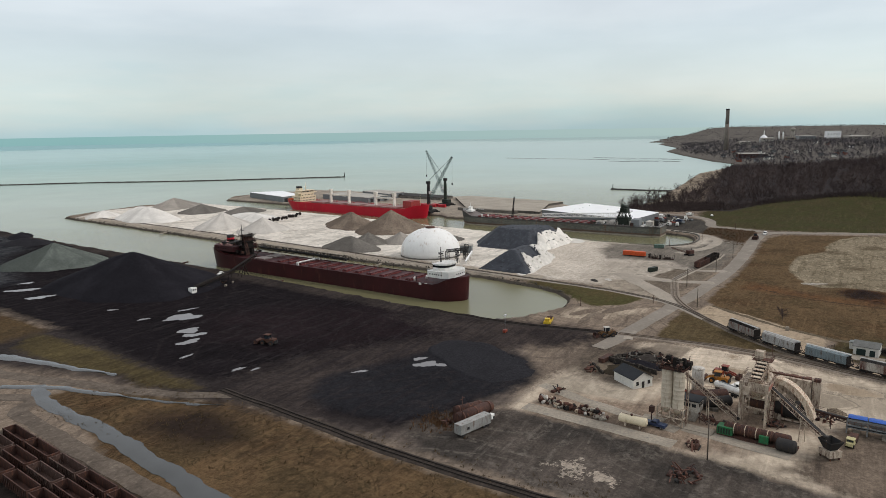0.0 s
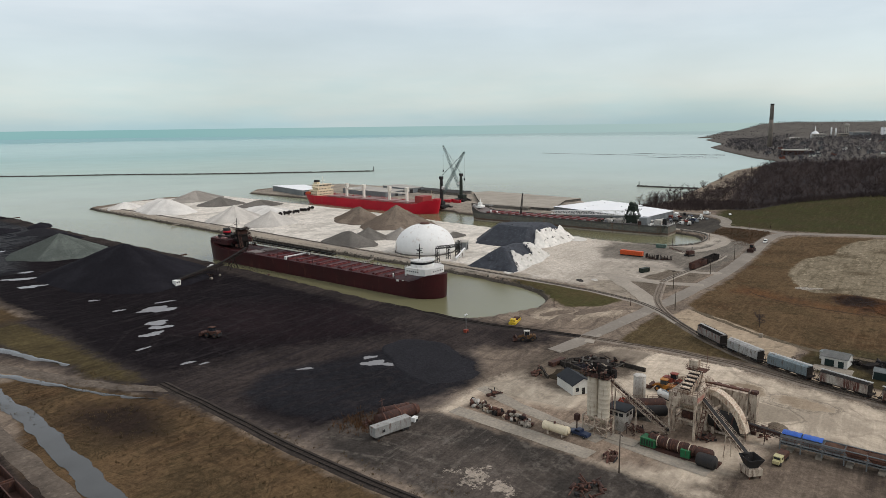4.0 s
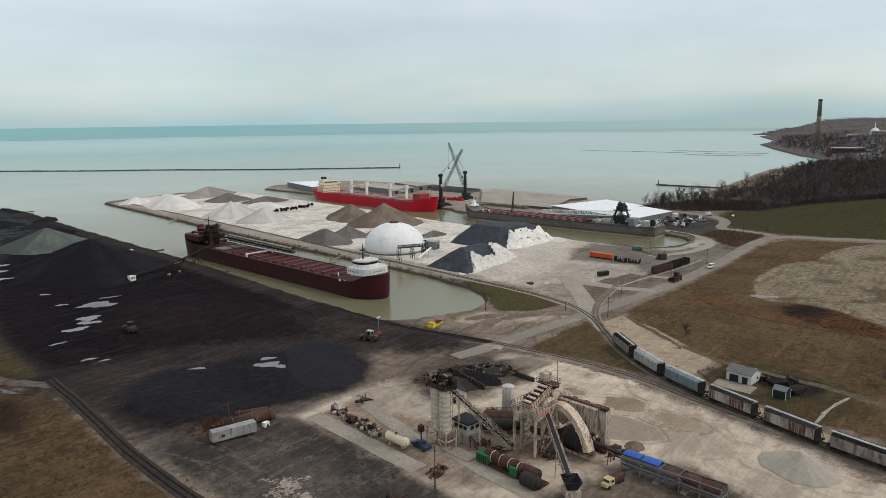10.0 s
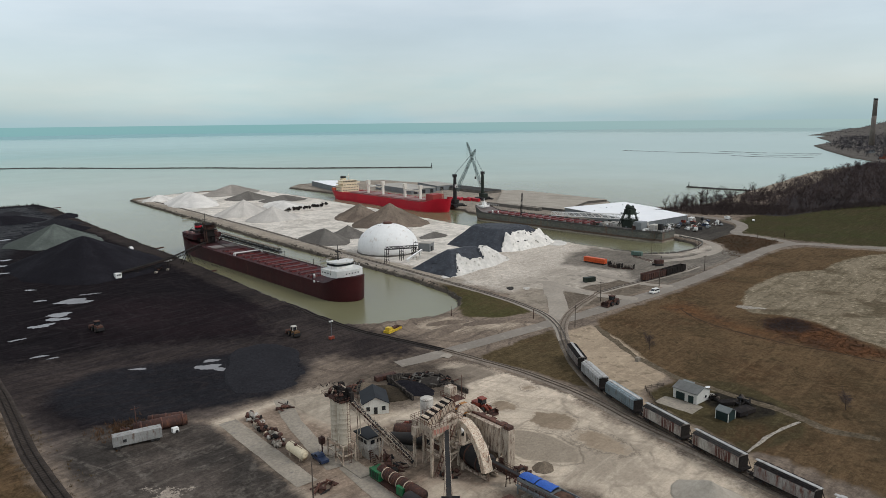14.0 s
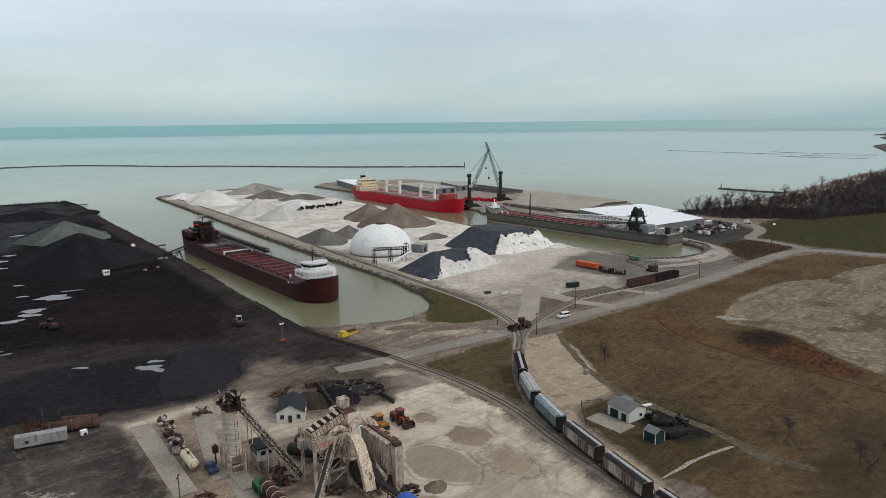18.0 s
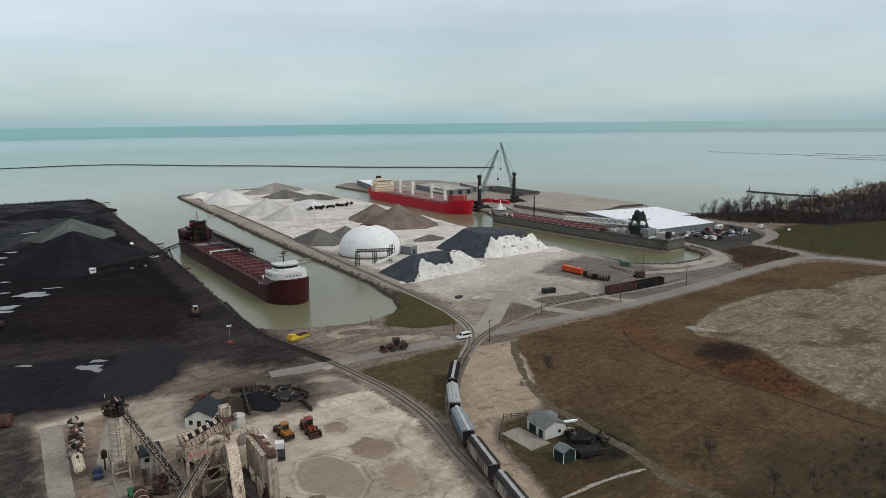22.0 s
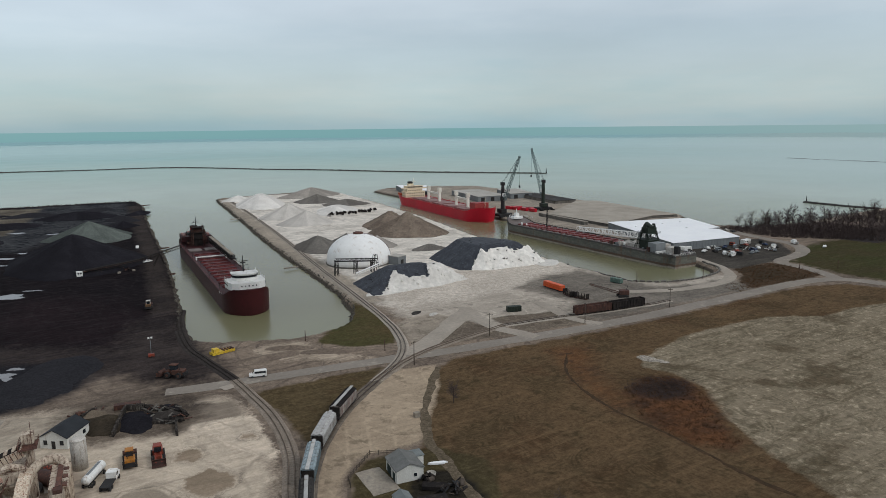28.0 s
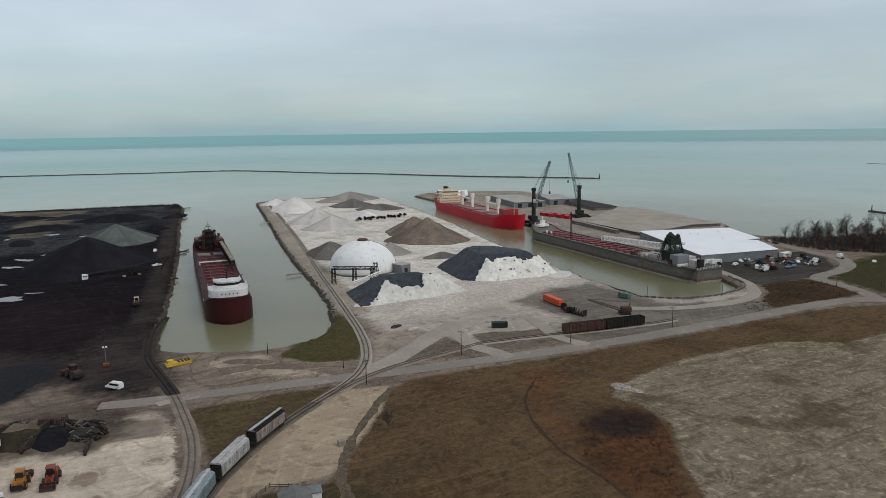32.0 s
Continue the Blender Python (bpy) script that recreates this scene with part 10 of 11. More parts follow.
# ---- poles, masts ----


def pole(x, y, h, label, arm=True, lamp=False, material="wood_pole", group="utility poles"):
    root = thing("utility_pole", pose(x, y, gz(x, y), 0, 0, random.uniform(0, 180)), label, "pole", group)
    part("shaft", tube(B(), (0, 0, -0.4), (0.05, 0, h), 0.17, 0.11, 8), material, root)
    if arm:
        part("crossarm", box(B(), -1.1, 1.1, -0.06, 0.06, h - 0.7, h - 0.55), material, root)
        bm = B()
        for a in (-1, -0.4, 0.4, 1):
            tube(bm, (a, 0, h - 0.55), (a, 0, h - 0.32), 0.05, n=6)
        part("insulators", bm, "glass_dark", root)
    if lamp:
        for s in (-0.6, 0.6):
            part("lamp_head", soften(box(B(), s - 0.3, s + 0.3, -0.2, 0.2, h - 0.1, h + 0.25), 0.05), "white_paint", root)
    return root


for x, y, h in ((-152.6, -125.6, 10), (-6.0, -97.2, 8.5), (34, -85.2, 9), (76, -92.4, 8.5), (124, -94.5, 8.5), (-172, -170, 10)):
    pole(x, y, h, "weathered timber utility pole")
for x, y, h in ((-7.2, -78.5, 4), (-26.3, -51, 4.2), (246, -80, 5), (262, -92, 5), (150, -52, 5.5), (182, -67, 5.5)):
    pole(x, y, h, "thin dark steel post", False, material="dark_rust", group="posts")
pole(-162.4, -64.4, 8.2, "thin pole with a small wind vane in the yard", True, material="dark_rust", group="posts")
pole(-152.0, -182.0, 6.0, "thin light post in the yard", False, True, "dark_rust", "posts")
t = thing("light_tower", pose(-78.3, -38.2, gz(-78.3, -38.2)), "trailer-mounted light tower on the coal yard", "light tower")
part("mast", tube(B(), (0, 0, 0.6), (0, 0, 7.0), 0.12, 0.08), "metal_wall", t)
part("trailer_box", soften(box(B(), -1.0, 1.0, -0.6, 0.6, 0.3, 1.3), 0.08), "machine_red", t)
for s in (-0.5, 0.5):
    part("lamp_head", soften(box(B(), s - 0.3, s + 0.3, -0.2, 0.2, 6.8, 7.3), 0.05), "white_paint", t)
for s in (-0.65, 0.65):
    part("wheel", tube(B(), (0, s - 0.1, 0.3), (0, s + 0.1, 0.3), 0.3, n=10), "tyre", t)

# ---- coal dock ----
scrap_heap(-78.0, 131.5, 26, 5.0, "black machinery and coal spill at the conveyor's foot", 63, ("soot_and_shade", "dark_rust"))
scrap_heap(-62.0, 135.0, 18, 4.0, "black machinery under the stacking conveyor", 64, ("soot_and_shade", "dark_rust"))
c = conveyor("stacker_conveyor", (-84.5, 131.0, 1.6), (-51.0, 137.5, 4.0), "long black stacking conveyor between ship and coal mound", 1.6, "soot_and_shade", legs=(0.3, 0.6, 0.9))
part("belt_housing", bar(B(), (-82.5, 131.4, 2.4), (-51.5, 137.4, 4.7), 1.7, 0.7), "soot_and_shade", c, "black belt housing")
part("rising_truss", lattice(B(), (-53.0, 137.0, 4.0), (-29.5, 141.7, 9.0), 1.7, 1.4, 16, 0.13), "soot_and_shade", c, "rising black truss over the ship's rail")
part("rising_belt", bar(B(), (-53.0, 137.0, 4.9), (-29.5, 141.7, 9.8), 1.4, 0.3), "soot_and_shade", c)
for y in (-1.4, 1.4):
    part("prop_frame", bar(bar(B(), (-46.0, 138.4 + y, -0.3), (-42.0, 139.2 + y * 0.5, 6.4), 0.3), (-39.5, 139.7 + y, -0.6), (-42.0, 139.2 + y * 0.5, 6.4), 0.3), "soot_and_shade", c, "black prop under the rising truss")
t = thing("conveyor_cab", pose(-85.5, 130.2, gz(-85.5, 130.2)), "white cab at the stacking conveyor's foot", "cabin")
part("cab", soften(box(B(), -1.5, 1.5, -1.4, 1.4, 0.6, 3.2), 0.1), "white_paint", t)
part("chassis", soften(box(B(), -2.4, 2.4, -1.2, 1.2, 0.0, 0.7), 0.1), "black_steel", t)
windows_row(t, -1.2, 1.2, -1.42, 2.3, 2, 0.8, 0.8)
for k, (x, y, a, kind) in enumerate(((-43.5, 210, 80, "pickup"), (-47, 152, 20, "pickup"), (-56, 150, 60, "car"), (-72, 138, 30, "car"))):
    car("yard_pickup", pose(x, y, gz(x, y) + 0.03, 0, 0, a), ("white_paint", "white_paint", "black_steel", "roof_grey")[k], "pickup parked on the coal dock", kind, group="coal dock vehicles")
for k, (x, y) in enumerate(((-92, 133), (-66, 128), (-58, 131), (-97, 138))):
    t = thing("marker_block", pose(x, y, gz(x, y), 0, 0, 20 * k), "pale concrete block on the coal", "block")
    part("block", soften(box(B(), -0.8, 0.8, -0.5, 0.5, -0.1, 0.9), 0.08), "concrete", t)
for k, (x, y) in enumerate(((-46.2, 112), (-31, 205), (8, 500))):
    t = thing("fender_beam", pose(x, y, -1.3, 0, 0, 8), "dark timber mooring beam out from the bank", "mooring beam")
    part("beam", box(B(), -1, 7, -0.5, 0.5, -0.4, 0.4), "dark_rust", t)
for k, (x, y) in enumerate(((24, 92), (60, 330))):
    t = thing("fender_beam", pose(x, y, -1.3, 0, 0, 188), "pale mooring beam out from the bank", "mooring beam")
    part("beam", box(B(), -1, 8, -0.4, 0.4, -0.4, 0.3), "concrete", t)
t = thing("work_barge", heading(-56.2, -47.6, 0.95, 0.2), "yellow pontoon lying on the sandy bank", "pontoon")
part("deck", soften(box(B(), -4.2, 4.2, -1.4, 1.4, 0.1, 1.0), 0.12), "yellow", t)
part("cabin", soften(box(B(), -3.6, -1.6, -1.0, 1.0, 1.0, 2.1), 0.1), "yellow", t)
bm = B()
for x in (0.2, 1.4, 2.6, 3.6):
    box(bm, x - 0.25, x + 0.25, -1.2, 1.2, 1.0, 1.35)
part("deck_gear", bm, "dark_rust", t)


def puddle(x, y, rx, ry, turn, material="puddle", label="shallow silt-pale puddle on the coal yard", seed=0):
    rng = random.Random(seed)
    ph = [rng.uniform(0, 6.28) for _ in range(5)]
    ca, sa = math.cos(radians(turn)), math.sin(radians(turn))
    verts, faces = [], []
    n, rings = 40, 3
    for r in range(rings + 1):
        for k in range(n):
            a = 2 * math.pi * k / n
            lump = 1 + 0.22 * math.sin(2 * a + ph[0]) + 0.16 * math.sin(3 * a + ph[1]) + 0.1 * math.sin(5 * a + ph[2]) + 0.07 * math.sin(9 * a + ph[3])
            px, py = math.cos(a) * rx * lump * r / rings, math.sin(a) * ry * 1.4 * lump * r / rings
            wx, wy = x + px * ca - py * sa, y + px * sa + py * ca
            verts.append((wx, wy, gz(wx, wy) + 0.07))
    for r in range(rings):
        for k in range(n):
            faces.append((r * n + k, r * n + (k + 1) % n, (r + 1) * n + (k + 1) % n, (r + 1) * n + k))
    me = mesh_of("puddle", verts, faces)
    me.materials.append(M[material])
    return tagged(new("puddle", me), label, "puddle", "puddles")


for k, (x, y, rx, ry, a) in enumerate(((-109, 234, 4, 1.4, -40), (-120, 218, 7, 2.2, -45), (-126, 194, 6, 2.2, -40), (-117, 190, 3, 1.4, -40), (-109, 107, 4, 0.9, -20), (-119, 98, 7.5, 3.6, -15), (-132, 79, 5, 2.2, -30),
                                       (-135, 72, 4, 2.0, -30), (-143, 66, 4, 2.0, -10), (-156, 52, 3, 0.6, 10), (-125, 138, 2.5, 1.0, -20), (-129, 111, 2.5, 0.9, -10), (-157, 25, 2.5, 0.8, 0), (-154, 20, 1.6, 0.6, 0),
                                       (-123, -29, 3.4, 2.2, -60), (-121, -35, 3.8, 1.0, -80), (-119, -24, 2.2, 1.2, -20), (-139, -13, 2.6, 0.7, -30), (-146, 330, 9, 2.4, -30), (-110, 340, 7, 2.0, -10), (-86, 318, 5, 1.6, -20))):
    puddle(x, y, rx, ry, a, seed=k)
puddle(61, -139.5, 5.5, 1.8, -70, "limewhite", "pale bare patch in the rough field", 50)


def lay_water(name, pts, width, label):
    return strip(name, pts, width, "creek", 0.2, label, "water", step=1.0, wobble=1.0)


lay_water("creek", [(-199, 70), (-203, 63), (-206.6, 54), (-208.6, 39), (-211, 19), (-215.5, -1.5), (-218.5, -18), (-221.8, -32), (-230, -70), (-250, -140)], (4.6, 6.6), "still grey creek between dirt road and grass")
lay_water("creek", [(-182.8, 4), (-186.6, 13.4), (-189.9, 25.5), (-194.6, 48.4), (-197.6, 63), (-200.3, 70), (-206, 80)], (0.8, 3.4), "narrow grey ditch beside the dirt road")
lay_water("creek", [(-215, 170), (-194, 128), (-186.4, 101), (-184, 78), (-181, 56)], (9.0, 1.2), "narrow grey inlet beside the dirt road")

# ---- breakwaters, jetties, sandbars, riprap ----


def mound(name, pts, width, top, label, step=6.0, rough=0.8):
    line = spline(pts, step)
    verts, faces = [], []
    prof = ((-0.62, -4.0), (-0.4, WATER + 0.1), (-0.22, top - 0.3), (0.0, top), (0.22, top - 0.3), (0.4, WATER + 0.1), (0.62, -4.0))
    rng = random.Random(len(pts))
    for k, p in enumerate(line):
        d = (line[min(k + 1, len(line) - 1)] - line[max(k - 1, 0)]).normalized()
        n = Vector((-d.y, d.x, 0))
        for s, z in prof:
            q = p + n * width * s
            verts.append((q.x, q.y, z + rough * rng.uniform(-0.5, 0.5)))
    m = len(prof)
    for k in range(len(line) - 1):
        for s in range(m - 1):
            faces.append((k * m + s, k * m + s + 1, (k + 1) * m + s + 1, (k + 1) * m + s))
    me = mesh_of(name, verts, faces)
    me.materials.append(M["dark_rock"])
    return tagged(new(name, me), label, "breakwater", kind="structure")


mound("breakwater", [(-700, 1420), (-300, 1340), (-115, 1299), (27, 1263), (190, 1235), (320, 1050), (400, 954), (445, 877), (505, 785), (563, 715), (656, 607)], 12, -0.9, "long low rubble breakwater across the lake")
mound("breakwater", [(574, 112), (571, 70), (574, 30)], 7, -0.9, "short dark jetty from the beach", 3, 0.4)
mound("breakwater", [(1400, 640), (1381, 552), (1372, 400), (1350, 260), (1410, 186)], 14, -2.3, "low broken dark sandbar in the lake", 10, 0.9)
mound("breakwater", [(1290, 330), (1278, 250), (1300, 170)], 10, -2.3, "low broken dark sandbar in the lake", 10, 0.9)
mound("breakwater", [(1460, 420), (1440, 300), (1470, 200)], 14, -2.3, "low broken dark sandbar in the lake", 10, 0.9)
t = thing("light_beacon", pose(655, 607, 0.0), "small beacon on the breakwater's end", "beacon")
part("post", tube(B(), (0, 0, -1), (0, 0, 6), 0.8, 0.4), "black_steel", t)
t = thing("light_beacon", pose(574, 110, -0.8), "small beacon on the jetty's end", "beacon")
part("post", tube(B(), (0, 0, -1), (0, 0, 5), 0.6, 0.3), "black_steel", t)


def riprap():
    rng = random.Random(77)
    verts, faces = [], []
    base = [Vector(v) for v in ((1, 0, 0), (-1, 0, 0), (0, 1, 0), (0, -1, 0), (0, 0, 1), (0, 0, -1), (0.6, 0.6, 0.55), (-0.6, 0.6, 0.5), (-0.55, -0.6, 0.6), (0.6, -0.55, 0.6))]
    tri = ((0, 6, 4), (6, 2, 4), (2, 7, 4), (7, 1, 4), (1, 8, 4), (8, 3, 4), (3, 9, 4), (9, 0, 4), (0, 2, 6), (2, 1, 7), (1, 3, 8), (3, 0, 9), (0, 5, 2), (2, 5, 1), (1, 5, 3), (3, 5, 0))
    runs = [SHORE[4:12], SHORE[17:26], SHORE[26:30], SHORE[30:38], SHORE[38:44]]
    for run, dens in zip(runs, (1.2, 2.2, 1.2, 0.8, 1.0)):
        for a, c in zip(run, run[1:]):
            a, c = Vector(a), Vector(c)
            e = (c - a).normalized()
            nrm = Vector((-e.y, e.x))
            for _ in range(int((c - a).length * dens)):
                p = a.lerp(c, rng.random()) + nrm * rng.uniform(-1.6, 2.4)
                s = rng.uniform(0.3, 1.0) ** 1.4 * 0.85
                z = gz(p.x, p.y)
                if z < -3.2:
                    continue
                rot = Euler([rng.uniform(0, 6) for _ in range(3)]).to_matrix()
                o = len(verts)
                verts += [tuple(rot @ Vector((v.x * s, v.y * s * 0.8, v.z * s * 0.6)) + Vector((p.x, p.y, z + s * 0.15))) for v in base]
                faces += [tuple(o + i for i in f) for f in tri]
    me = mesh_of("riprap", verts, faces)
    me.materials.append(M["rock"])
    tagged(new("riprap", me), "grey riprap stones along the banks", "rocks", kind="stuff")


riprap()

# ---- trees and woods ----


def tree_arrays(seed, h, limbs, twigs, tw):
    """Trunk, limbs and fine bare twigs of one tree, as vertices and triangles."""
    rng = random.Random(seed)
    v, f, tv, tf = [], [], [], []

    def stick(p, q, r0, r1, n, vv, ff):
        d = (q - p).normalized()
        a = d.orthogonal().normalized()
        c = d.cross(a)
        o = len(vv)
        for pt, r in ((p, r0), (q, r1)):
            for k in range(n):
                w = a * math.cos(2 * math.pi * k / n) + c * math.sin(2 * math.pi * k / n)
                vv.append(tuple(pt + w * r))
        for k in range(n):
            ff.append((o + k, o + (k + 1) % n, o + n + (k + 1) % n, o + n + k))

    trunk_top = Vector((rng.uniform(-0.4, 0.4), rng.uniform(-0.4, 0.4), h * 0.62))
    stick(Vector((0, 0, -0.3)), trunk_top, h * 0.016, h * 0.007, 5, v, f)
    ends = []
    for k in range(limbs):
        a = 2.4 * k + rng.uniform(-0.5, 0.5)
        t = rng.uniform(0.22, 1.0)
        p = trunk_top * t
        q = p + Vector((math.cos(a), math.sin(a), rng.uniform(0.3, 1.7))) * h * rng.uniform(0.14, 0.27) * (1.25 - 0.45 * t)
        stick(p, q, h * 0.0055, h * 0.0022, 3, v, f)
        ends.append((p, q))
    for k in range(twigs):
        p, q = rng.choice(ends)
        b = p.lerp(q, rng.uniform(0.25, 1.15))
        d = Vector((rng.uniform(-1, 1), rng.uniform(-1, 1), rng.uniform(-0.35, 1.0))).normalized() * h * rng.uniform(0.05, 0.19)
        s = d.orthogonal().normalized() * tw
        o = len(tv)
        tv += [tuple(b - s), tuple(b + s), tuple(b + d)]
        tf.append((o, o + 1, o + 2))
    return (v, f), (tv, tf)


def bare_tree(seed, h, label, group):
    root = thing("tree", pose(0, 0, 0), label, "tree", group)
    (v, f), (tv, tf) = tree_arrays(seed, h, 24, 900, 0.022)
    for name, a, b2, mat in (("trunk", v, f, "bark"), ("crown", tv, tf, "twig")):
        me = mesh_of(name, a, b2)
        me.materials.append(M[mat])
        new(name, me).parent = root
    return root


kinds = [bare_tree(5, 13, "tall bare winter tree by the lake shore", "shore trees"), bare_tree(6, 10, "bare winter tree by the lake shore", "shore trees"), bare_tree(7, 15, "tall slender bare tree by the lake shore", "shore trees")]
rng = random.Random(21)
placed = 0
for k in range(84):
    t = rng.random() ** 0.7
    p = Vector((358, 42)).lerp(Vector((470, -12)), t) + Vector((rng.uniform(-7, 7), rng.uniform(-14, 8)))
    m = pose(p.x, p.y, gz(p.x, p.y) - 0.3, rng.uniform(-5, 5), rng.uniform(-5, 5), rng.uniform(0, 360)) @ Matrix.Diagonal((*[rng.choice((0.45, 0.6, 0.8, 1.0, 1.25))] * 3, 1))
    if k < 3:
        kinds[k].matrix_basis = pose(p.x, p.y, gz(p.x, p.y) - 0.3)
    else:
        copy_thing(kinds[k % 3], m)
for x, y, h, s in ((-12.6, -131.4, 8.0, 11), (-29.0, -196.2, 6.5, 12), (-33.6, -213.5, 8.0, 13), (525, 20, 17, 14), (640, 26, 16, 15)):
    tr = bare_tree(s, h, "lone bare tree in the rough field" if h < 10 else "lone tall bare tree above the beach", "lone trees")
    tr.matrix_basis = pose(x, y, gz(x, y))


def woods(name, count, region, h0, h1, limbs, twigs, tw, label, seed, keep):
    """Many bare trees joined into one stand."""
    rng = np.random.RandomState(seed)
    variants = [tree_arrays(seed * 10 + k, 1.0, limbs, twigs, tw) for k in range(5)]
    pts = []
    while len(pts) < count:
        x, y = rng.uniform(region[0], region[1]), rng.uniform(region[2], region[3])
        if keep(x, y):
            pts.append((x, y))
    P = np.array(pts)
    Z = ground_z(P[:, 0], P[:, 1])
    verts, faces, quads = [], [], []
    off = 0
    for (x, y), z in zip(P, Z):
        (v, f), (tv, tf) = variants[rng.randint(5)]
        h, a = rng.uniform(h0, h1), rng.uniform(0, 6.28)
        V = np.array(v + tv)
        V = np.stack([(V[:, 0] * math.cos(a) - V[:, 1] * math.sin(a)) * h * 1.15 + x, (V[:, 0] * math.sin(a) + V[:, 1] * math.cos(a)) * h * 1.15 + y, V[:, 2] * h + z], 1)
        verts.append(V)
        n = len(v)
        faces += [tuple(i + off for i in q) for q in f] + [tuple(i + off + n for i in q) for q in tf]
        off += len(V)
    me = mesh_of(name, np.concatenate(verts).tolist(), faces)
    me.materials.append(M["hazy_far_twig" if name == "far_woods" else "twig"])
    return tagged(new(name, me), label, "woods", kind="stuff")


GREEN = ZONES["green"]


def on_slope(x, y):
    edge = 364 + 58 * min(1, max(0, (-y - 58) / 34)) + 0.36 * max(0, -y - 92) + 8 * math.sin(x * 0.05 + y * 0.06)
    return x > edge and inside(x, y + (16 if x < 430 else 36), SHORE) and inside(x, y, SHORE)


def far_land(x, y):
    return inside(x, y + 25, SHORE) and not (2150 < x < 2700 and -270 < y < 190)


woods("woods", 3300, (352, 1000, -620, 30), 9, 18, 9, 190, 0.0046, "dense bare winter woods on the bluff", 3, on_slope)
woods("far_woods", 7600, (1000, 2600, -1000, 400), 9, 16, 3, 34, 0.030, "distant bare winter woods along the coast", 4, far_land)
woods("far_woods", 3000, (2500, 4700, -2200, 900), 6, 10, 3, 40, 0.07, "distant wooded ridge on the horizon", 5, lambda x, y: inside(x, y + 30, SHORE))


def brush(name, count, where, h0, h1, label, seed, material="twig"):
    """Low scrub: fans of thin stems."""
    rng = random.Random(seed)
    verts, faces = [], []
    n = 0
    while n < count:
        p = where(rng)
        if p is None:
            continue
        n += 1
        x, y = p
        z = gz(x, y)
        for _ in range(7):
            h = rng.uniform(h0, h1)
            d = Vector((rng.uniform(-0.6, 0.6), rng.uniform(-0.6, 0.6), 1)) * h
            s = Vector((rng.uniform(-1, 1), rng.uniform(-1, 1), 0)).normalized() * 0.09
            b = Vector((x + rng.uniform(-0.5, 0.5), y + rng.uniform(-0.5, 0.5), z - 0.05))
            o = len(verts)
            verts += [tuple(b - s), tuple(b + s), tuple(b + d)]
            faces.append((o, o + 1, o + 2))
    me = mesh_of(name, verts, faces)
    me.materials.append(M[material])
    return tagged(new(name, me), label, "scrub", kind="stuff")


def in_zone(zone, margin=0.0):
    poly = ZONES[zone]
    x0, x1, y0, y1 = min(p[0] for p in poly), max(p[0] for p in poly), min(p[1] for p in poly), max(p[1] for p in poly)

    def pick(rng):
        x, y = rng.uniform(x0, x1), rng.uniform(y0, y1)
        return (x, y) if inside(x, y, poly) else None
    return pick


M["reed"] = surf("rust_brown_reeds", (0.115, 0.064, 0.034), (0.07, 0.043, 0.027), 0.95, big=0.06, fine=0.3, bump=0, vary=0)
M["straw"] = surf("dry_straw", (0.115, 0.080, 0.044), (0.075, 0.055, 0.032), 0.95, big=0.06, fine=0.3, bump=0, vary=0)
brush("reeds", 900, in_zone("rusty", 1.5), 0.15, 0.45, "rust-brown reeds in the damp hollow", 51, "reed")
brush("dark_scrub", 520, lambda r: (lambda u: (u * 15 + 35 + r.gauss(0, 2.6), -157 - 4 * u + r.gauss(0, 3.0)))(r.random()), 0.15, 0.45, "dark bare scrub in the hollow", 52)
brush("dry_grass", 900, lambda r: (r.uniform(-212, -178), r.uniform(-130, 50)), 0.3, 0.7, "tufts of dry grass", 53, "straw")
brush("bank_scrub", 420, in_zone("brush", 1.0), 0.3, 0.9, "bare brown scrub on the road bank", 54, "reed")
brush("dock_scrub", 420, lambda r: (r.uniform(-160, 8), r.uniform(534, 546)), 0.8, 2.4, "bare scrub along the dock's far edge", 55)
brush("yard_scrub", 160, lambda r: (r.gauss(-163, 3.5), r.gauss(-58, 3)), 0.5, 1.5, "orange-brown scrub round the old drums", 56, "reed")
brush("corner_scrub", 110, lambda r: (r.uniform(-36, 6), r.uniform(-236, -214)), 0.6, 2.2, "dark bare scrub at the field's end", 57)

M["dark_scrub_earth"] = surf("dark_damp_earth", (0.070, 0.044, 0.026), (0.044, 0.031, 0.020), 0.95, big=0.5, fine=1.2, vary=0)
strip("trench", [(44.2, -116.9), (30, -132.3), (21, -151.9), (18.1, -169.4), (18.3, -181.6), (17.4, -193.3), (16.2, -205.5), (16.6, -217)], 1.0, "dark_scrub_earth", 0.06, "narrow dark trench line across the rough field", "ditch", step=1.0, wobble=0.7)


def shore_strip(r):
    x, y = r.uniform(334, 425), r.uniform(-46, 44)
    return (x, y) if y > -12 - 1.1 * (x - 334) and y < 46 - 0.36 * (x - 318) and inside(x, y + 4, SHORE) else None


def slope_foot(r):
    x, y = r.uniform(360, 640), r.uniform(-420, 20)
    return (x, y) if on_slope(x, y) and not on_slope(x - 34, y) else None


def beach_bank(r):
    x, y = r.uniform(420, 1010), r.uniform(-30, 90)
    return (x, y) if inside(x, y + 12, SHORE) and not inside(x, y + 44, SHORE) else None


brush("slope_scrub", 3600, slope_foot, 1.6, 5.0, "dense dark undergrowth at the foot of the woods", 59)
brush("bank_scrub", 700, beach_bank, 0.6, 1.8, "dark bare scrub on the bank above the beach", 60)
brush("shore_scrub", 2600, shore_strip, 1.2, 4.2, "dense bare scrub between the lake shore and the road", 58)
# ---- far works and chimney ----
t = thing("chimney", pose(1385, 89, 22), "very tall pale concrete power station chimney", "chimney")
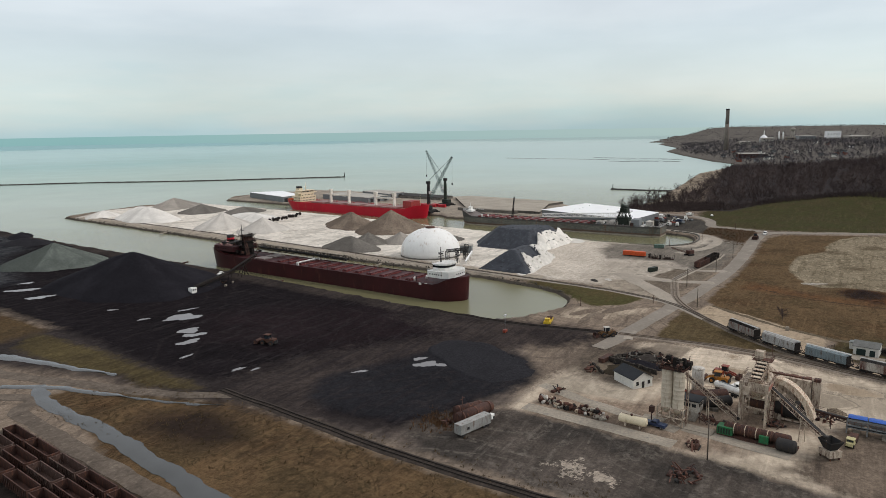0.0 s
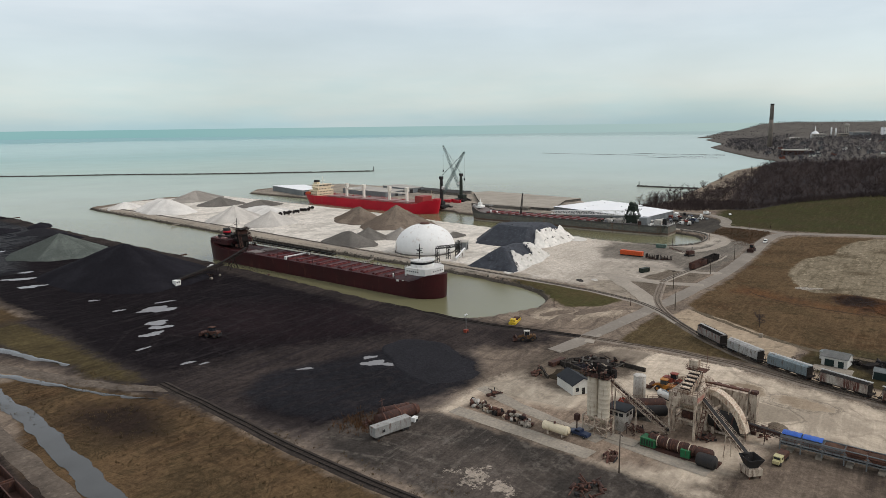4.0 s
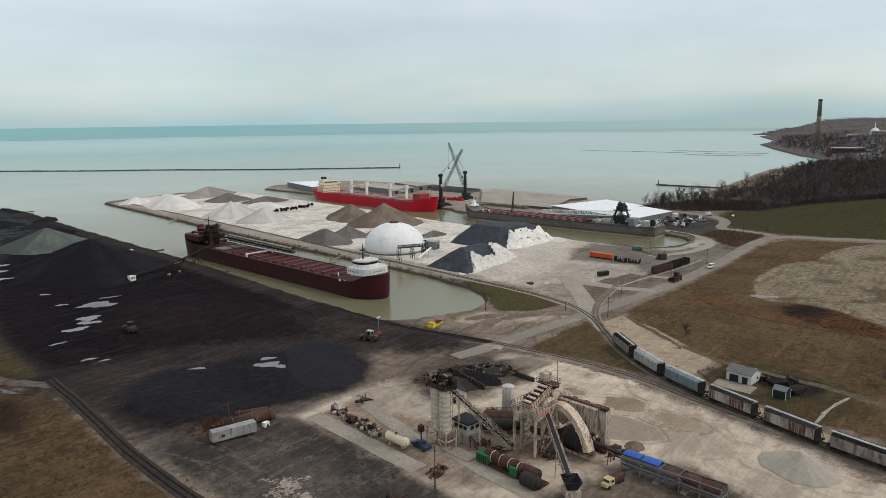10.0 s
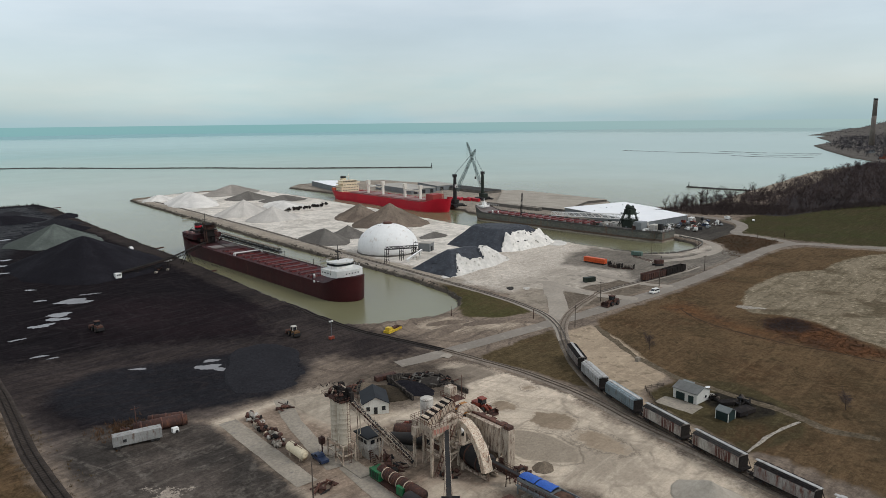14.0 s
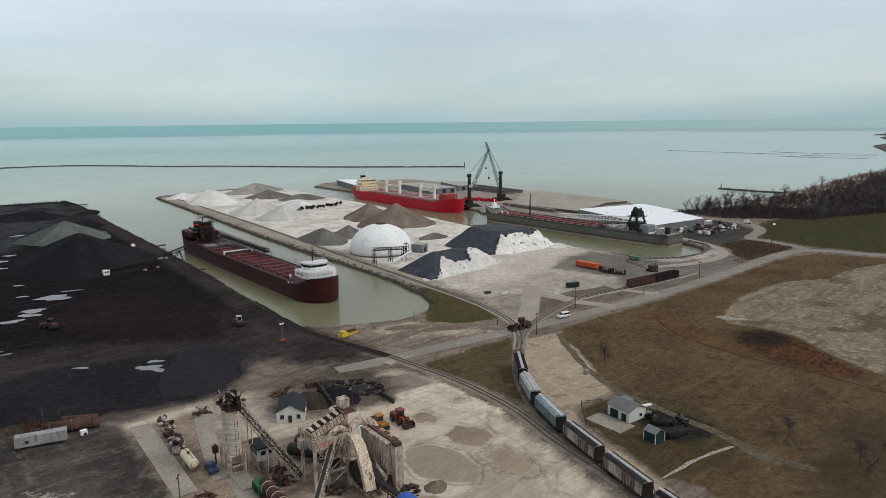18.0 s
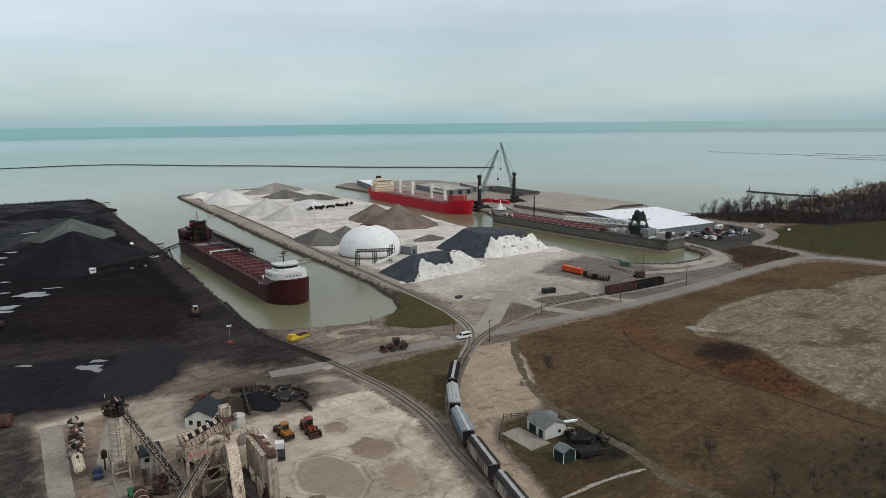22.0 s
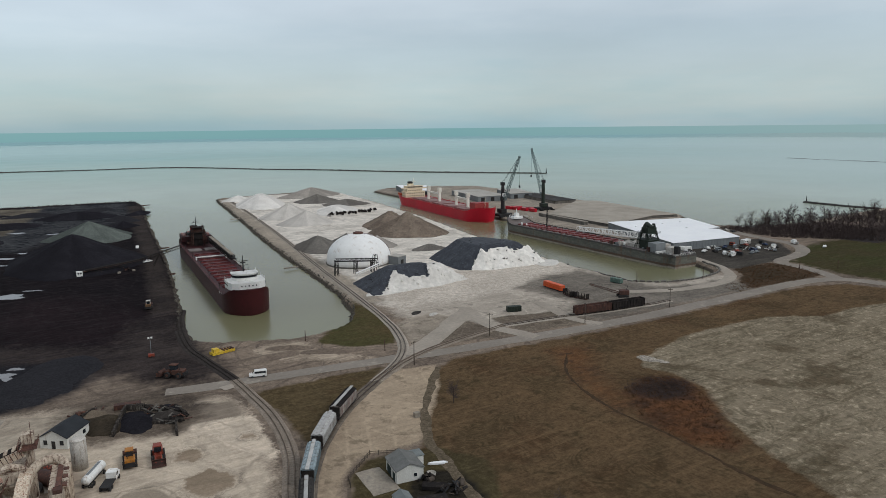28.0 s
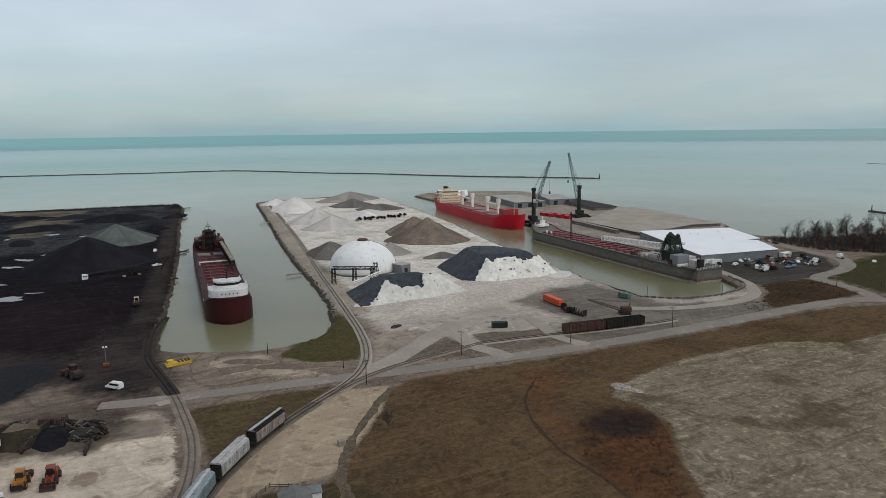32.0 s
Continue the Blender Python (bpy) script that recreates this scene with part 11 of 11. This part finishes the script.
part("shaft", revolve(B(), [(5.4, -2), (4.6, 40), (4.25, 56)], 24), "brick", t)
part("upper_shaft", revolve(B(), [(4.25, 56), (3.7, 86), (3.7, 89.5)], 24), "brick", t, "slimmer upper part of the shaft")
part("cap", revolve(B(), [(3.9, 86.5), (3.9, 89.8), (3.2, 89.9)], 24), "black_steel", t)
for k, (x, y, w, d, h, mat, label) in enumerate(((1440, 40, 60, 60, 9, "dark_rust", "dark brick power station hall"), (1700, -70, 60, 40, 12, "roof_grey", "pale far factory hall"), (1780, -180, 90, 50, 10, "metal_wall", "low far factory hall"),
                                                 (1850, -260, 36, 44, 24, "roof_white", "tall white far factory block"), (1640, -10, 60, 30, 9, "roof_grey", "low far factory hall"), (1760, -330, 140, 50, 9, "roof_grey", "long low far factory hall"), (1690, -140, 40, 30, 9, "concrete", "pale far factory hall"))):
    if k:
        x, y = x + 580, y + 157
    t = thing("factory_hall", pose(x, y, gz(x, y), 0, 0, 12), label, "factory")
    part("wall", box(B(), -w / 2, w / 2, -d / 2, d / 2, -2, h), mat, t)
    part("roof", box(B(), -w / 2 - 0.5, w / 2 + 0.5, -d / 2 - 0.5, d / 2 + 0.5, h, h + 0.8), "roof_grey", t)
    windows_row(t, -d / 2 + 3, d / 2 - 3, -w / 2 - 0.1, h * 0.6, 8, 2.4, 2.0, "y")
t = thing("white_dome_tank", pose(2285, 97, gz(2285, 97)) @ Matrix.Scale(1.0, 4), "white domed far storage tank with a spire", "tank")
part("dome", revolve(B(), [(13, -2), (13, 10), (10, 17), (5, 21), (1.2, 22.5), (1.0, 36), (0.4, 38)], 24), "roof_white", t)
for k, dy in enumerate((-28, -36)):
    t = thing("white_column", pose(2295, 97 + dy * 1.6, gz(2295, 97 + dy * 1.6)) @ Matrix.Scale(1.05, 4), "slim white far process column", "tank")
    part("column", revolve(B(), [(2.2, -2), (2.2, 26 - 3 * k), (0.8, 29 - 3 * k)], 14), "roof_white", t)
t = thing("water_tower", pose(2440, 20, gz(2440, 20)) @ Matrix.Scale(0.95, 4), "grey far water tower on legs", "water tower")
part("tank", revolve(B(), [(2, 26), (8, 30), (8.4, 36), (5, 39), (0.5, 40)], 20), "roof_grey", t)
bm = B()
for a in range(6):
    tube(bm, (7 * math.cos(a * 1.047), 7 * math.sin(a * 1.047), -2), (6 * math.cos(a * 1.047), 6 * math.sin(a * 1.047), 31), 0.6)
tube(bm, (0, 0, -2), (0, 0, 28), 1.4)
part("legs", bm, "roof_grey", t)
rng = random.Random(31)
for k in range(30):
    x, y = rng.uniform(1250, 1900), rng.uniform(-160, 120)
    if far_land(x, y):
        gable("far_house", x, y, rng.uniform(-1, 1), rng.uniform(0.2, 1), rng.uniform(8, 12), 7, 4, 2.4, rng.choice(("wall_white", "far_brick", "metal_wall")), "slate_roof", "small far house among bare trees", "house")

# ---- machines ----
M["straw_paint"] = surf("pale_yellow_paint", (0.55, 0.5, 0.27), (0.47, 0.42, 0.22), 0.5, big=0.5, dirt=(0.2, 0.16, 0.1), dirt_amt=0.2)


def wheel_loader(name, m, paint, label, group="", scale=1.0, cab_paint=None):
    """An articulated wheel loader, bucket at +x."""
    root = thing(name, m, label, "loader", group)
    s = scale
    rear = soften(prism(B(), [(-3.4, -1.1), (-0.3, -1.2), (-0.3, 1.2), (-3.4, 1.1)], 1.0, 2.3), 0.15)
    part("engine_hood", rear, paint, root)
    part("counterweight", soften(box(B(), -3.8, -3.2, -1.1, 1.1, 0.7, 1.7), 0.12), "black_steel", root)
    cab = part("cab", soften(prism(B(), [(-1.1, -0.8), (0.7, -0.8), (0.7, 0.8), (-1.1, 0.8)], 2.2, 3.6), 0.12), "glass_dark", root)
    part("cab_roof", soften(box(B(), -1.3, 0.9, -0.95, 0.95, 3.6, 3.8), 0.05), cab_paint or paint, cab)
    if cab_paint:
        for px, py in ((-1.1, -0.8), (0.65, -0.8), (-1.1, 0.8), (0.65, 0.8)):
            part("cab_post", box(B(), px - 0.09, px + 0.09, py - 0.09, py + 0.09, 2.2, 3.6), cab_paint, cab)
    part("front_frame", soften(box(B(), 0.0, 2.0, -0.6, 0.6, 0.8, 1.7), 0.1), paint, root)
    for y in (-0.65, 0.65):
        bm = bar(B(), (0.8, y, 2.0), (2.6, y, 1.5), 0.28, 0.42)
        bar(bm, (2.5, y, 1.6), (3.6, y, 0.75), 0.26, 0.4)
        part("lift_arm", bm, paint, root)
    bm = B()
    prof = [(3.4, 0.25), (4.9, 0.2), (4.9, 0.3), (3.7, 0.45), (3.5, 1.2), (4.0, 1.75), (3.9, 1.85), (3.3, 1.3)]
    a = [bm.verts.new((x, -1.6, z)) for x, z in prof]
    c = [bm.verts.new((x, 1.6, z)) for x, z in prof]
    for k in range(len(prof)):
        bm.faces.new([a[k], a[(k + 1) % len(prof)], c[(k + 1) % len(prof)], c[k]])
    bm.faces.new(a)
    bm.faces.new(c[::-1])
    for y in (-1.6, 1.56):
        box(bm, 3.4, 4.7, y, y + 0.05, 0.25, 1.4)
    part("bucket", bm, "dark_rust", root)
    for x in (-2.2, 1.3):
        for y in (-1.25, 1.25):
            w = part("wheel", soften(tube(B(), (x, y - 0.35, 0.85), (x, y + 0.35, 0.85), 0.85, n=18), 0.06), "tyre", root)
            part("rim", tube(B(), (x, y - 0.37, 0.85), (x, y + 0.37, 0.85), 0.42, n=12), paint, w)
    part("exhaust", tube(B(), (-2.2, 0.5, 2.3), (-2.2, 0.5, 3.2), 0.09), "black_steel", root)
    root.scale = (s, s, s)
    return root


def grounded(x, y, a, lift=0.05):
    return pose(x, y, gz(x, y) + lift, 0, 0, a)


wheel_loader("wheel_loader", grounded(-97.4, -119.4, 82), "amber", "amber wheel loader parked in the limestone yard", "yard loaders")
wheel_loader("wheel_loader", grounded(-91.3, -121.0, 262), "machine_red", "red-orange wheel loader parked in the limestone yard", "yard loaders")
M["mud_amber"] = surf("mud_splashed_amber_paint", (0.17, 0.085, 0.03), (0.10, 0.055, 0.028), 0.85, big=0.7, dirt=(0.07, 0.05, 0.035), dirt_amt=0.5)
M["mud_red"] = surf("mud_splashed_red_paint", (0.11, 0.045, 0.03), (0.07, 0.034, 0.025), 0.85, big=0.7, dirt=(0.07, 0.045, 0.035), dirt_amt=0.5)
loader_one = wheel_loader("wheel_loader", grounded(-66, -75, 120), "mud_amber", "muddy amber wheel loader crossing the coal yard, white cab", "yard loaders", 1.0, "cabin_white")
loader_two = wheel_loader("wheel_loader", grounded(-131, 36, 100), "mud_red", "muddy red-brown wheel loader on the coal yard", "yard loaders", 1.05)
loader_big = wheel_loader("wheel_loader", grounded(202, -98.6, 180), "mud_red", "large dark mud-covered wheel loader driving on the road", "yard loaders", 1.12)
van = car("passenger_van", grounded(226, -102, 180, 0.2), "white_paint", "white passenger van driving on the road", "van", "van")
car("pickup_truck", grounded(-139.2, -110.4, 80), "car_blue", "dark blue pickup parked by the silo", "pickup", "pickup")


def tank_truck(m):
    root = thing("tank_trailer", m, "white road tank trailer parked beside the baghouse", "tank trailer")
    part("barrel", plate_tank(B(), (-4.0, 0, 1.9), (4.0, 0, 1.9), 1.05, 18), "white_paint", root)
    part("chassis", box(B(), -4.2, 4.2, -0.5, 0.5, 0.6, 0.9), "black_steel", root)
    part("walkway", box(B(), -3.2, 3.2, -0.3, 0.3, 2.92, 3.0), "metal_wall", root)
    for x in (-3.4, -2.3, 3.0):
        for y in (-0.95, 0.95):
            part("wheel", tube(B(), (x, y - 0.15, 0.5), (x, y + 0.15, 0.5), 0.5, n=14), "tyre", root)


tank_truck(grounded(-105.6, -123.6, 60))


def flatbed(m, label, cab_paint="white_paint", bed="black_steel", dump=False):
    root = thing("dump_truck" if dump else "flatbed_truck", m, label, "truck")
    cab = part("cab", soften(prism(B(), [(0.9, -1.1), (2.4, -1.1), (3.0, -1.0), (3.0, 1.0), (2.4, 1.1), (0.9, 1.1)], 0.8, 2.5), 0.12), cab_paint, root)
    part("hood", soften(box(B(), 2.9, 4.1, -0.9, 0.9, 0.7, 1.6), 0.15), cab_paint, root)
    part("windscreen", box(B(), 2.92, 3.04, -0.85, 0.85, 1.7, 2.3), "glass_dark", cab)
    for s in (-1, 1):
        part("side_window", box(B(), 1.3, 2.3, s * 1.1 - 0.03, s * 1.1 + 0.03, 1.6, 2.2), "glass_dark", cab)
    part("bed", soften(box(B(), -3.6, 0.7, -1.15, 1.15, 0.95, 2.1 if dump else 1.2), 0.06), bed, root)
    part("chassis", box(B(), -3.6, 3.8, -0.5, 0.5, 0.55, 0.9), "black_steel", root)
    for x in (-2.9, -1.8, 3.0):
        for y in (-1.0, 1.0):
            part("wheel", tube(B(), (x, y - 0.16, 0.5), (x, y + 0.16, 0.5), 0.5, n=14), "tyre", root)


flatbed(grounded(-102.9, -128.0, 65), "white flatbed truck parked beside the tank trailer")
flatbed(grounded(-127.0, -155.6, 170) @ Matrix.Scale(0.86, 4), "pale yellow old dump truck beside the feed bins", "straw_paint", "dark_rust", True)


# ---- what moves ----
def drive(points, lift, flip=0.0):
    """Rows of a vehicle that follows (seconds, x, y) over the ground, nose along its way."""
    rows = []
    for k, (t, x, y) in enumerate(points):
        a, c = points[max(k - 1, 0)], points[min(k + 1, len(points) - 1)]
        head = math.degrees(math.atan2(c[2] - a[2], c[1] - a[1])) + flip
        rows.append((t, pose(x, y, gz(x, y) + lift, 0, 0, head)))
    return rows


def motions():
    walk(van, drive([(0, 226.7, -102.4), (3, 201, -100.0), (6, 168, -100.0), (9, 127.2, -100.2), (11, 99.8, -99.6), (13, 74, -98.0), (15, 50.5, -95.2), (17, 28.5, -91.2), (19, 11, -90.0), (21, -3.5, -88.6), (23, -16.8, -87),
                     (25.5, -34.6, -83.8), (28, -53.3, -79.0), (30, -66.2, -73.5), (32, -76.5, -63.0)], 0.2))
    walk(loader_big, drive([(0, 202.6, -98.6), (3, 166.5, -98.4), (6, 127.5, -98.2), (9, 86.5, -96.6), (11, 61.5, -95.0), (13, 40.6, -93.0), (15, 21.5, -91.6), (17, 4.0, -89.4), (19, -13.0, -87.2), (21, -29.3, -84.2),
                            (23, -44.3, -80.8), (25.5, -62.2, -75.0), (28, -76.0, -64.0), (30, -83.5, -54.8), (32, -88.2, -44.5)], 0.2))
    walk(loader_one, drive([(0, -66.1, -74.8), (3, -73.2, -66.0), (6, -79.2, -55.0), (9, -83.4, -43.8), (11, -84.9, -35.0), (13, -84.6, -26.8), (15, -82.4, -17.4), (17, -79.6, -8.6), (19, -76.9, -0.6), (21, -74.2, 7.6),
                            (23, -71.6, 15.2), (25.5, -69.0, 25.0), (28, -66.5, 35.4), (30, -65.0, 44.0), (32, -63.6, 53.3)], 0.05))
    # the second loader creeps about its place
    walk(loader_two, [(0, grounded(-131.0, 36.5, 100)), (3, grounded(-132.2, 42.0, 102)), (6, grounded(-132.6, 45.0, 95)), (9, grounded(-131.6, 46.2, 80)), (13, grounded(-130.4, 42.2, 85)), (17, grounded(-132.4, 43.8, 100)),
                      (21, grounded(-139.0, 46.6, 130)), (26, grounded(-146.0, 50.0, 140)), (32, grounded(-153.0, 55.0, 140))])


motions()
